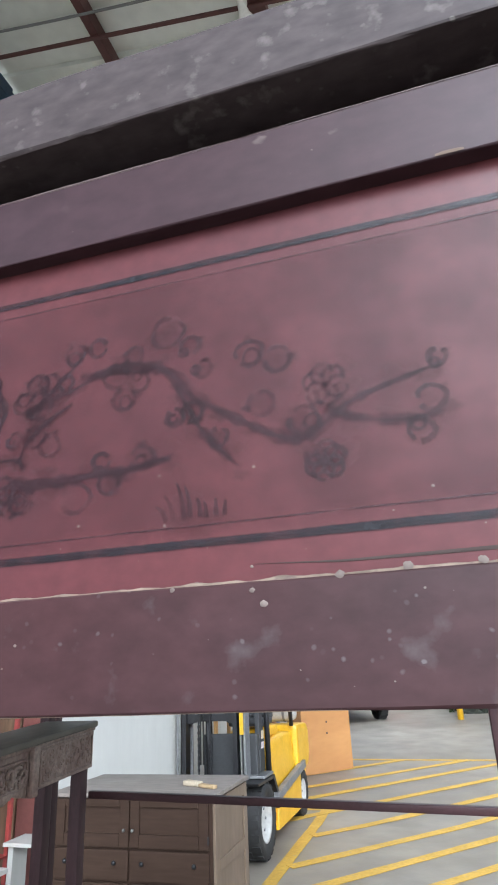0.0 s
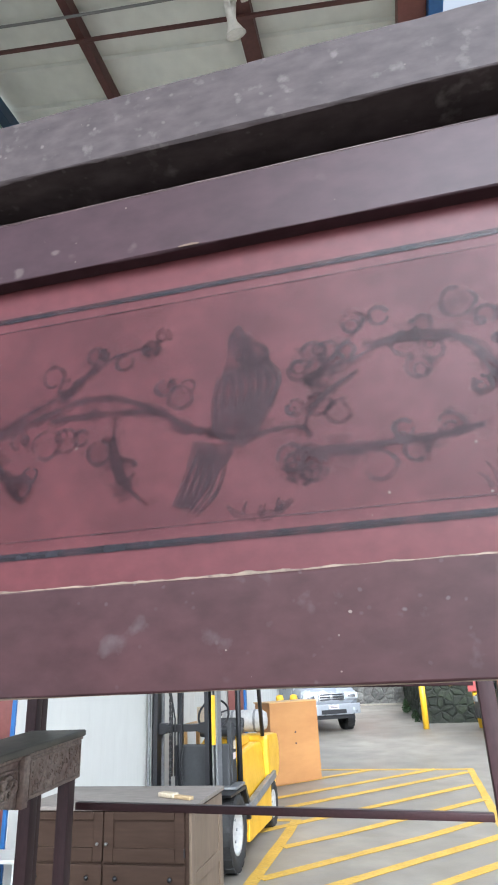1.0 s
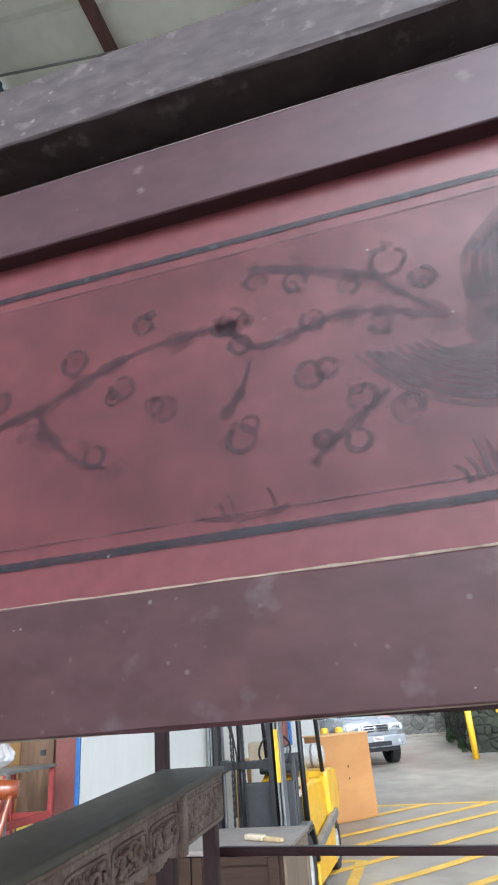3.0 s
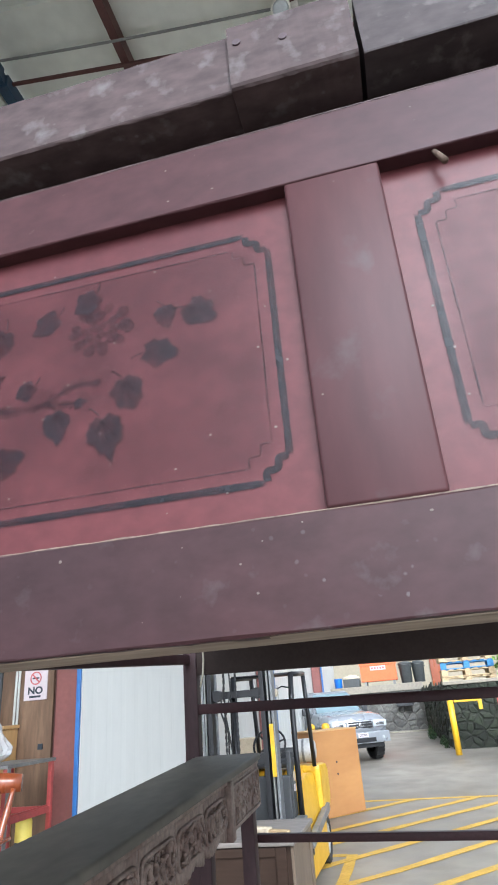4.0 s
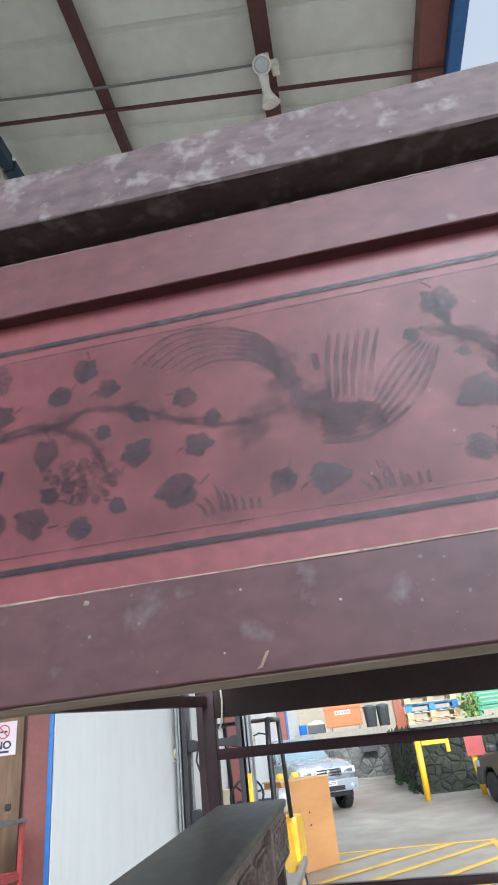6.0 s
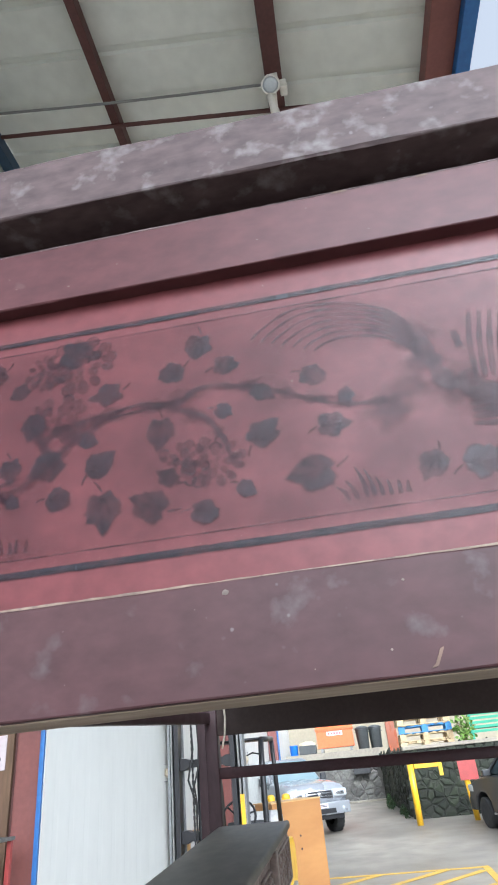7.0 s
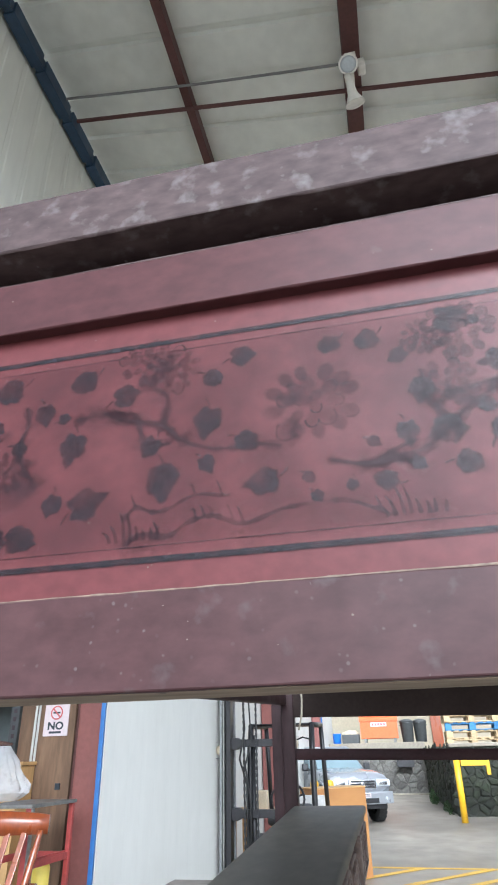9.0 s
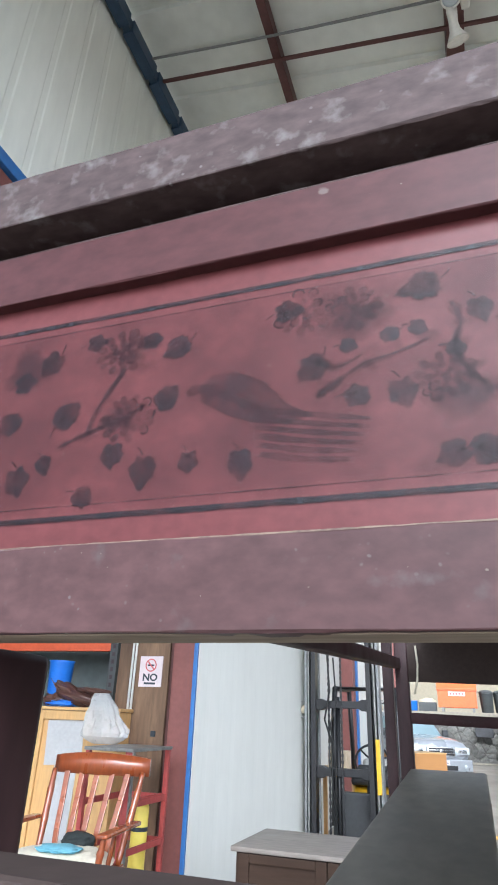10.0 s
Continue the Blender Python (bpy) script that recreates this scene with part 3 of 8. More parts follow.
# the wall further down the yard
bm = corrugated((-3.75, 8.0), (-3.75, 30.0), -0.24, 5.5, pitch=0.30, depth=0.006, rib=0.06)
setting("wall_far", bm, WHITE_SHEET, "white ribbed metal wall along the yard", "wall")
for y in (14.6, 23.0):
    setting("column", box(-3.72, -3.44, y - 0.15, y + 0.15, 0, 5.5, 0.012), RED_STEEL, "red-brown painted steel column", "column")
    setting("corner_trim", box(-3.70, -3.40, y + 0.16, y + 0.30, 0, 5.5, 0.006), BLUE_STEEL, "blue metal corner flashing beside the column", "trim")
# storage bay behind the opening
bm = box(-4.31, -3.752, 6.08, 6.13, 0, 5.0, 0.003)
setting("wall_plywood", bm, PLYWALL, "weathered brown plywood wall panel", "wall")
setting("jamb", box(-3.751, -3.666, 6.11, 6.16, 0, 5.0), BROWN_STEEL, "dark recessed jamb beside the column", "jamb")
setting("wall_bay", box(-9.0, -4.25, 6.9, 7.0, 0, 5.0), SHADOW_GREY, "back wall of the storage bay, shade put into its grey", "wall")
setting("wall_bay_side", box(-9.1, -9.0, 0.2, 7.0, 0, 5.0), SHADOW_GREY, "end wall of the storage bay, shade put into its grey", "wall")
setting("ceiling_bay", box(-9.1, -3.75, 0.2, 7.0, 5.1, 5.2), ROOF, "pale ceiling over the storage bay", "ceiling")


# ---- the canopy bed ----
BX0, BX1 = -1.27, 0.49
YF, YB, YP = 0.632, 2.72, 0.638


def worn_bar(x0, x1, y0, y1, z0, z1, bev, wear, seed, n=60, into=None):
    """A bar along x whose edges waver and are rubbed round."""
    rng = random.Random(seed)
    bm = bmesh.new()
    rings = []
    for i in range(n + 1):
        x = x0 + (x1 - x0) * i / n
        j = [noise.noise(Vector((x * 16, seed * 7.1 + k * 3.7, 0))) * wear + rng.uniform(-1, 1) * wear * 0.25 for k in range(4)]
        b = bev * (1 + 0.5 * noise.noise(Vector((x * 30, seed, 5))))
        prof = [(y0 + j[0] * 0.3, z0 + b), (y0 + b * 0.4, z0 + b * 0.35), (y0 + b, z0 + j[0]), (y1 - b, z0), (y1, z0 + b),
                (y1, z1 - b), (y1 - b, z1), (y0 + b, z1 + j[1]), (y0 + b * 0.4, z1 - b * 0.35 + j[1]), (y0 + j[1] * 0.3, z1 - b + j[1])]
        rings.append([bm.verts.new((x, y, z)) for y, z in prof])
    for a, b in zip(rings, rings[1:]):
        for k in range(len(a)):
            q = (k + 1) % len(a)
            bm.faces.new((a[k], a[q], b[q], b[k]))
    bm.faces.new(rings[0])
    bm.faces.new(rings[-1])
    return merge(into, bm)


bed = thing("canopy_bed", "old canopy bed frame in worn dark lacquer with red painted panels", "canopy bed", ((BX0 + BX1) / 2, (YF + YB) / 2, 0))
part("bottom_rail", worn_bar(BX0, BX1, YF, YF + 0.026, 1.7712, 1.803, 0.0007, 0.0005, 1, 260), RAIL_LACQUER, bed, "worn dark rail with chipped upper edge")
part("rail_underside", worn_bar(BX0, BX1, YF + 0.0035, YF + 0.027, 1.77095, 1.7718, 0.0003, 0.0002, 11, 160), PALE_EDGE, bed, "unpainted pale underside of the rail")
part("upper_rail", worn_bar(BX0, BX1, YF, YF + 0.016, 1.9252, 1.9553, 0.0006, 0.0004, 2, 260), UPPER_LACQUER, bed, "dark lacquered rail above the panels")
part("worn_edge", worn_bar(BX0, BX1, YF - 0.0002, YF + 0.0030, 1.95475, 1.95545, 0.0002, 0.00035, 12, 420), DUST_EDGE, bed, "rubbed pale upper edge of the rail")
part("cornice_beam", worn_bar(-0.4055, BX1 + 0.03, 0.6225, YF + 0.03, 1.968, 2.001, 0.0010, 0.0008, 3, 200), DUSTY_THIN, bed, "dust-whitened cornice beam")
part("cornice_beam", worn_bar(BX0 - 0.03, -0.4555, 0.6230, YF + 0.03, 1.968, 2.001, 0.0010, 0.0008, 4, 200), DUSTY, bed, "dust-whitened cornice beam")
part("backing_board", box(BX0, BX1, YF + 0.017, YF + 0.028, 1.930, 1.9676), UNDER, bed, "dark board behind the gap under the cornice")
block = part("cornice_block", worn_bar(-0.4552, -0.4075, 0.6200, YF + 0.03, 1.9662, 2.0025, 0.0016, 0.0008, 5, 24), DUSTY, bed, "jointing block of the cornice with nail holes")
for hx, hz in ((-0.4515, 1.9905), (-0.4335, 1.9860)):
    part("nail_hole", moved(lathe([(0.0017, 0), (0.0017, 0.0012)], "y", 10), pose(hx, 0.6194, hz)), BLACK_PAINT, block)
part("stile", box(-0.4418, -0.4080, YF + 0.0005, YF + 0.02, 1.8032, 1.9262, 0.0012), STILE_LACQUER, bed, "dark lacquered stile between the panels", True)
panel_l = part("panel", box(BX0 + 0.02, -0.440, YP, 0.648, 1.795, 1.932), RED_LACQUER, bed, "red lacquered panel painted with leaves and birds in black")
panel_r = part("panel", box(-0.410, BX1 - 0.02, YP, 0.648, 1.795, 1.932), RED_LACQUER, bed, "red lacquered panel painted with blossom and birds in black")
for px in (-1.202, 0.445):
    part("front_post", box(px - 0.044, px + 0.044, YF + 0.003, YF + 0.068, 0, 1.7698, 0.004), POST, bed, "dark front post", True)
part("lower_front_rail", worn_bar(-1.178, 0.421, YF + 0.002, YF + 0.036, 1.652, 1.699, 0.003, 0.0006, 6, 60), UNDER, bed, "dark rail below the frieze")
for px, hw in ((-1.203, 0.022), (0.465, 0.027)):
    part("back_post", box(px - hw, px + hw, YB, YB + 0.04, 0, 2.2, 0.004), POST, bed, "", True)
upright = part("carved_upright", box(0.505, 0.522, YB + 0.016, YB + 0.042, 0.52, 1.80, 0.002), FADED_RED, bed, "notched red carved upright beside the post")
rg = random.Random(17)
z = 0.52
while z < 1.80:
    h = rg.choice((0.020, 0.035, 0.060, 0.025))
    w = rg.choice((0.0, 0.004, 0.009, -0.003))
    part("carved_notch", box(0.5045, 0.526 + w, YB + 0.012 - w, YB + 0.0425, z, z + h, 0.004), FADED_RED, upright, "", True)
    z += h + 0.003
part("upright_edge", box(0.5275, 0.531, YB + 0.028, YB + 0.044, 0.52, 1.80, 0.001), BARE_WOOD, bed, "pale raw edge of the carved upright")
part("upright_edge", box(0.5025, 0.5048, YB + 0.008, YB + 0.040, 0.52, 1.80, 0.0006), BARE_WOOD, bed, "pale raw edge of the carved upright")
part("back_frieze", beam((-1.187, YB + 0.02, 1.995), (0.428, YB + 0.02, 1.960), 0.03, 0.235, 0.003), UNDER, bed, "dark back of the rear frieze", True)
part("back_rail", beam((-1.187, YB + 0.02, 1.762), (0.428, YB + 0.02, 1.728), 0.03, 0.034, 0.003), LACQUER, bed, "", True)
part("back_rail", beam((-1.00, YB + 0.02, 1.361), (0.428, YB + 0.02, 1.330), 0.03, 0.024, 0.003), LACQUER, bed, "", True)
part("inner_post", box(-1.290, -1.253, YB + 0.16, YB + 0.20, 0, 2.2, 0.003), POST, bed, "", True)
part("side_rail", beam((-1.225, 0.71, 1.828), (-1.219, 2.718, 1.934), 0.03, 0.034, 0.003), LACQUER, bed, "dark side rail of the canopy", True)
part("side_rail", beam((0.475, 0.71, 1.82), (0.475, 2.71, 1.90), 0.03, 0.05, 0.003), LACQUER, bed, "dark side rail of the canopy", True)
part("bed_platform", box(-1.215, 0.42, 0.71, 2.715, 0.42, 0.50, 0.006), LACQUER, bed, "", True)
# slats of the canopy seen under the front rail
for i in range(9):
    x = -0.30 + i * 0.085
    part("canopy_slat", box(x, x + 0.010, YF + 0.028, 0.78, 1.788, 1.794, 0.001), BARE_WOOD, bed, "thin pale slat of the canopy")
part("canopy_slat", box(-0.32, 0.42, 0.70, 0.712, 1.782, 1.787, 0.001), BARE_WOOD, bed, "thin pale slat of the canopy")
part("canopy_backing", box(-1.12, 0.42, YF + 0.03, 2.70, 2.02, 2.03), UNDER, bed, "dark boarding over the canopy")
part("cord", tube([(-1.150, 2.70, 1.99), (-1.146, 2.70, 1.93), (-1.150, 2.70, 1.88), (-1.162, 2.70, 1.835)], 0.0035, 6), CUSHION, bed, "frayed white cord", True)

# -- painted decoration: flat strokes a hair above the lacquer --
PAINT = {}


def strokes(key):
    return PAINT.setdefault(key, bmesh.new())


def touch(bm, co, cover):
    """A vertex with the thickness of the paint there."""
    lay = bm.verts.layers.float.get("cover") or bm.verts.layers.float.new("cover")
    v = bm.verts.new(co)
    v[lay] = cover
    return v


def flat(bm, pts, core=0.0, strength=1.0):
    """A filled outline on the panel's face, given as (x, z), thinning out to its edge."""
    PAINT_Y[0] = YP - 0.0002 - (YP - 0.0002 - PAINT_Y[0] + 0.0000023) % 0.00004
    n = len(pts)
    cx, cz = sum(p[0] for p in pts) / n, sum(p[1] for p in pts) / n
    lay = bm.verts.layers.float.get("cover") or bm.verts.layers.float.new("cover")
    rim = [touch(bm, (x, PAINT_Y[0], z), 0.0) for x, z in pts]
    if core:
        mid = [touch(bm, (cx + (x - cx) * core, PAINT_Y[0], cz + (z - cz) * core), strength) for x, z in pts]
        for k in range(n):
            q = (k + 1) % n
            bm.faces.new((rim[k], rim[q], mid[q], mid[k]))
        rim = mid
    c = touch(bm, (cx, PAINT_Y[0], cz), strength)
    for k in range(n):
        bm.faces.new((rim[k], rim[(k + 1) % n], c))


def smudge(x, z, r, strength=0.8):
    """A soft patch of rubbed paint with a wavering edge."""
    o = RNG.uniform(0, 9)
    flat(strokes("wash"), [(x + r * (1 + 0.35 * math.sin(3 * a + o)) * math.cos(a), z + 0.75 * r * (1 + 0.3 * math.sin(2 * a + 2 * o)) * math.sin(a)) for a in (k * math.tau / 14 for k in range(14))], 0.45, strength)


PAINT_Y = [YP - 0.0002]
RNG = random.Random(7)
SET_DOWN = []


def stroke(bm, pts, w0, w1=None, rough=0.25):
    """A brush stroke through points, tapering from w0 to w1."""
    PAINT_Y[0] = YP - 0.0002 - (YP - 0.0002 - PAINT_Y[0] + 0.0000023) % 0.00004
    w1 = w0 if w1 is None else w1
    P = [Vector(p) for p in pts]
    Q = []
    for i in range(len(P) - 1):
        a, b, c, d = P[max(i - 1, 0)], P[i], P[i + 1], P[min(i + 2, len(P) - 1)]
        for k in range(5):
            t = k / 5
            Q.append(0.5 * ((2 * b) + (c - a) * t + (2 * a - 5 * b + 4 * c - d) * t * t + (3 * b - a - 3 * c + d) * t ** 3))
    Q.append(P[-1])
    rows = []
    for i, q in enumerate(Q):
        d = (Q[min(i + 1, len(Q) - 1)] - Q[max(i - 1, 0)]).normalized()
        s = Vector((-d.y, d.x)) * (w0 + (w1 - w0) * i / len(Q)) * 0.62 * (1 + RNG.uniform(-rough, rough))
        end = min(1.0, i / 2.0, (len(Q) - 1 - i) / 2.0)
        rows.append([touch(bm, (v.x, PAINT_Y[0], v.y), c * end) for v, c in ((q - s, 0), (q - s * 0.5, 1), (q + s * 0.5, 1), (q + s, 0))])
    for a, b in zip(rows, rows[1:]):
        for k in range(3):
            bm.faces.new((a[k], a[k + 1], b[k + 1], b[k]))


def flowers(*pts):
    """Blossoms painted as loose open circles of the given radius in millimetres, rubbed soft."""
    for x, z, mm in pts:
        if any(abs(x - u) < 0.0035 and abs(z - v) < 0.0035 for u, v in SET_DOWN):
            continue
        SET_DOWN.append((x, z))
        r = mm * 0.00092
        o = RNG.uniform(0, 6)
        if r > 0.0055:
            for k in range(6):
                a = o + k * math.tau / 6
                loop(x + 0.55 * r * math.cos(a), z + 0.55 * r * math.sin(a), 0.52 * r, 0.0015)
        else:
            loop(x, z, r, 0.0019)
            if RNG.random() < 0.6:
                loop(x + RNG.uniform(-1, 1) * r, z + RNG.uniform(-1, 1) * r, r * RNG.uniform(0.45, 0.7), 0.0013)
        smudge(x, z, r * 1.4, RNG.uniform(0.15, 0.4))
        smudge(x + r * 1.2 * math.cos(o), z + r * 1.2 * math.sin(o), r * RNG.uniform(0.4, 0.7), RNG.uniform(0.3, 0.7))


def loop(x, z, r, w):
    """One round brush line, not quite closed."""
    o, q = RNG.uniform(0, 6), RNG.uniform(-0.15, 0.15)
    stroke(strokes("line"), [(x + r * (1 + q * math.sin(2 * k)) * math.cos(o + k * 0.74), z + r * math.sin(o + k * 0.74)) for k in range(9)], w, w * 0.7)


def leaf(x, z, r, a, reach):
    """A broad round leaf with a drawn-out tip, a notch at the stalk and pale veins."""
    out = []
    for k in range(26):
        q = (k / 26 - 0.5) * math.tau
        d = 1 + (reach - 1.0) * math.exp(-(q / 0.27) ** 2) - 0.20 * math.exp(-((abs(q) - math.pi) / 0.30) ** 2) + RNG.uniform(-0.10, 0.10) + 0.07 * math.sin(5 * q + x * 900)
        c, e = r * d * math.cos(q), r * d * 0.93 * math.sin(q)
        out.append((x + c * math.cos(a) - e * math.sin(a), z + c * math.sin(a) + e * math.cos(a)))
    flat(strokes("leaf"), out, 0.70)
    if r > 0.0045:
        for turn, far in ((0.0, 0.95), (0.75, 0.7), (-0.75, 0.7), (1.7, 0.5), (-1.7, 0.5)):
            p, q = (x - 0.55 * r * math.cos(a), z - 0.55 * r * math.sin(a)), (x + far * r * math.cos(a + turn), z + far * r * math.sin(a + turn))
            stroke(strokes("vein"), [p, ((p[0] + q[0]) / 2 + RNG.uniform(-1, 1) * 0.0004, (p[1] + q[1]) / 2 + RNG.uniform(-1, 1) * 0.0004), q], 0.00055, 0.0003)
    stroke(strokes("line"), [(x - 0.8 * r * math.cos(a), z - 0.8 * r * math.sin(a)), (x - 1.3 * r * math.cos(a + 0.2), z - 1.3 * r * math.sin(a + 0.2)), (x - 1.5 * r * math.cos(a + 0.3), z - 1.5 * r * math.sin(a + 0.3))], 0.0010, 0.0006)


def leaves(*pts):
    """Leaves given by their middle, radius in millimetres, the way of the tip in degrees and its reach."""
    for x, z, mm, a, reach in pts:
        leaf(x, z, mm * 0.001, radians(a), min(1.6, max(1.15, reach)))


def blossoms(*pts):
    """Large rubbed flower heads of overlapping rounded petals, darker in places, radius in millimetres."""
    for x, z, mm in pts:
        if any(abs(x - u) < 0.010 and abs(z - v) < 0.010 for u, v in SET_DOWN):
            continue
        SET_DOWN.append((x, z))
        r = mm * 0.001
        for far, n, size in ((0.78, 12, 0.25), (0.46, 8, 0.24), (0.16, 3, 0.20)):
            for k in range(n):
                a = k * math.tau / n + far * 5 + RNG.uniform(-0.18, 0.18)
                px, pz, q = x + far * r * math.cos(a), z + 0.88 * far * r * math.sin(a), size * r * RNG.uniform(0.75, 1.15)
                rim = [(px + q * (math.cos(u) * math.cos(a) - 0.75 * math.sin(u) * math.sin(a)), pz + q * (math.cos(u) * math.sin(a) + 0.75 * math.sin(u) * math.cos(a))) for u in (i * math.tau / 12 for i in range(12))]
                flat(strokes("wash"), rim, 0.55, RNG.uniform(0.4, 1.0))
                if RNG.random() < 0.3:
                    stroke(strokes("plume"), rim[9:] + rim[:4], 0.0010, 0.0007)


def tufts(*pts):
    """Tufts of grass: short upright dabs with one or two taller blades."""
    for x, z, _ in pts:
        if any(abs(x - u) < 0.008 and abs(z - v) < 0.008 for u, v in SET_DOWN):
            continue
        SET_DOWN.append((x, z))
        for k in range(8):
            u = x + (k - 3.5) * 0.0026 + RNG.uniform(-1, 1) * 0.0005
            h = RNG.uniform(0.0035, 0.0050) + 0.0075 * math.exp(-((k - 2.3) / 1.3) ** 2)
            stroke(strokes("plume"), [(u, z - 0.001), (u + (k - 3.5) * 0.0002 - 0.0004, z + h * 0.5), (u + (k - 3.5) * 0.0006 - 0.0016, z + h)], 0.0019, 0.0005)
        smudge(x, z - 0.0005, RNG.uniform(0.008, 0.011), RNG.uniform(0.15, 0.3))


def mound(*pts):
    """A wandering line of ground with short blades along it and a rubbed shade beneath."""
    stroke(strokes("line"), pts, 0.0022, 0.0014, 0.4)
    for (x, z), (x2, z2) in zip(pts, pts[1:]):
        n = max(2, int(abs(x2 - x) / 0.003))
        for k in range(n):
            u, v = x + (x2 - x) * k / n, z + (z2 - z) * k / n
            if RNG.random() < 0.35:
                stroke(strokes("line"), [(u, v), (u - 0.0012, v + RNG.uniform(0.002, 0.005)), (u - 0.0024, v + RNG.uniform(0.003, 0.007))], 0.0013, 0.0005)
        smudge((x + x2) / 2, (z + z2) / 2 - 0.003, abs(x2 - x) * 0.7, RNG.uniform(0.08, 0.2))


def limb(*pts):
    """A branch: a broad dry brush stroke that thins out, with knots."""
    w = 0.0030 if len(pts) > 5 else 0.0022
    stroke(strokes("line"), pts, w * 0.7, w * 0.35, 0.5)
    stroke(strokes("wash"), pts, w * 1.5, w * 0.9, 0.5)
    for x, z in pts[1:]:
        smudge(x + RNG.uniform(-1, 1) * 0.003, z + RNG.uniform(-1, 1) * 0.003, RNG.uniform(0.003, 0.006), RNG.uniform(0.2, 0.5))


def between(a, b, k):
    """The line a fraction k of the way from one line of points to another."""
    return [(p[0] + (q[0] - p[0]) * k, p[1] + (q[1] - p[1]) * k) for p, q in zip(a, b)]


def fan(a, b, n, w0, w1, key="plume"):
    """Feathers laid side by side from line a to line b."""
    for i in range(n):
        stroke(strokes(key), between(a, b, i / (n - 1)), w0, w1, 0.2)


def silhouette(*pts):
    """A worn filled shape, its outline a little ragged."""
    out = []
    for (x, z), (x2, z2) in zip(pts, pts[1:] + pts[:1]):
        out += [(x + (x2 - x) * k / 4 + RNG.uniform(-1, 1) * 0.0004, z + (z2 - z) * k / 4 + RNG.uniform(-1, 1) * 0.0004) for k in range(4)]
    flat(strokes("body"), out, 0.86)


def cradle(*pts):
    """A sickle of ground painted thick in the middle, with a few blades standing in it."""
    n = len(pts)
    stroke(strokes("plume"), pts[:n // 2 + 1], 0.0012, 0.0036)
    stroke(strokes("plume"), pts[n // 2:], 0.0036, 0.0012)
    for x, z in pts[1:-1]:
        for k in range(2):
            u = x + RNG.uniform(-1, 1) * 0.002
            stroke(strokes("plume"), [(u, z), (u + 0.0006, z + 0.0025), (u + 0.0014, z + RNG.uniform(0.0035, 0.005))], 0.0014, 0.0006)


def ground_wash(x0, x1, z0, z1):
    """The field inside the border, dulled by old black paint rubbed over the red."""
    bm, nx, nz = strokes("field"), 60, 8
    grid = [[touch(bm, (x0 + (x1 - x0) * i / nx, YP - 0.0002, z0 + (z1 - z0) * k / nz), 0.0 if i in (0, nx) or k in (0, nz) else 1.0) for k in range(nz + 1)] for i in range(nx + 1)]
    for a, b in zip(grid, grid[1:]):
        for k in range(nz):
            bm.faces.new((a[k], a[k + 1], b[k + 1], b[k]))


def border(x0, x1, z0, z1, c=0.0075):
    """A band with notched corners and a fine line inside it."""
    w = 0.0024
    ground_wash(x0, x1, z0, z1)
    for q, t, key in ((0, w, "band"), (0.0052, 0.0006, "line")):
        a, b, lo, hi = x0 + q, x1 - q, z0 + q, z1 - q
        for za in (lo, hi):
            n = 60
            stroke(strokes(key), [(a + c + (b - a - 2 * c) * i / n, za + RNG.uniform(-1, 1) * 0.00006) for i in range(n + 1)], t, t, 0.05)
        for xa in (a, b):
            stroke(strokes(key), [(xa, lo + c + (hi - lo - 2 * c) * i / 12) for i in range(13)], t, t, 0.08)
        for xa, s in ((a, 1), (b, -1)):
            for za, v in ((lo, 1), (hi, -1)):
                stroke(strokes(key), [(xa, za + v * c), (xa + s * c * 0.45, za + v * c), (xa + s * c * 0.55, za + v * c * 0.55), (xa + s * c, za + v * c * 0.45), (xa + s * c, za)], t, t, 0.05)


def finish(panel, birds):
    """Link the strokes made so far under their panel."""
    for key, name, material in (("band", "border_band", BAND_PAINT), ("leaf", "painted_leaf_work", LEAF_PAINT), ("vein", "painted_vein", VEIN_PAINT), ("line", "painted_line_work", LINE_PAINT_FAINT),
                                ("wash", "painted_wash", WASH_PAINT), ("field", "rubbed_field", FIELD_PAINT), ("body", "bird_silhouette", GHOST_PAINT), ("bird", "painted_bird", birds), ("plume", "painted_plumage", LINE_PAINT_FAINT)):
        if key in PAINT:
            ob = part(name, PAINT[key], material, panel)
            ob["kind"] = "stuff"
            for v in ob.data.vertices:
                v.co.y += {"field": 0.00013, "body": 0.00005, "wash": 0.00009, "line": 0.0, "plume": 0.00003, "leaf": -0.00005, "vein": -0.00012, "bird": -0.00004, "band": -0.00008}[key]
    PAINT.clear()


limb((0.1997, 1.8640), (0.2073, 1.8684), (0.2189, 1.8720), (0.2321, 1.8772), (0.2470, 1.8753), (0.2560, 1.8690), (0.2612, 1.8619), (0.2711, 1.8550), (0.2790, 1.8496), (0.2896, 1.8439), (0.2971, 1.8436), (0.3082, 1.8513), (0.3202, 1.8556), (0.3332, 1.8588))
limb((0.2551, 1.8683), (0.2595, 1.8587), (0.2644, 1.8494), (0.2708, 1.8419), (0.2761, 1.8364))
limb((0.3023, 1.8515), (0.3106, 1.8470), (0.3230, 1.8442), (0.3353, 1.8452))
limb((0.1961, 1.8418), (0.2116, 1.8407), (0.2336, 1.8404), (0.2475, 1.8419), (0.2543, 1.8426))
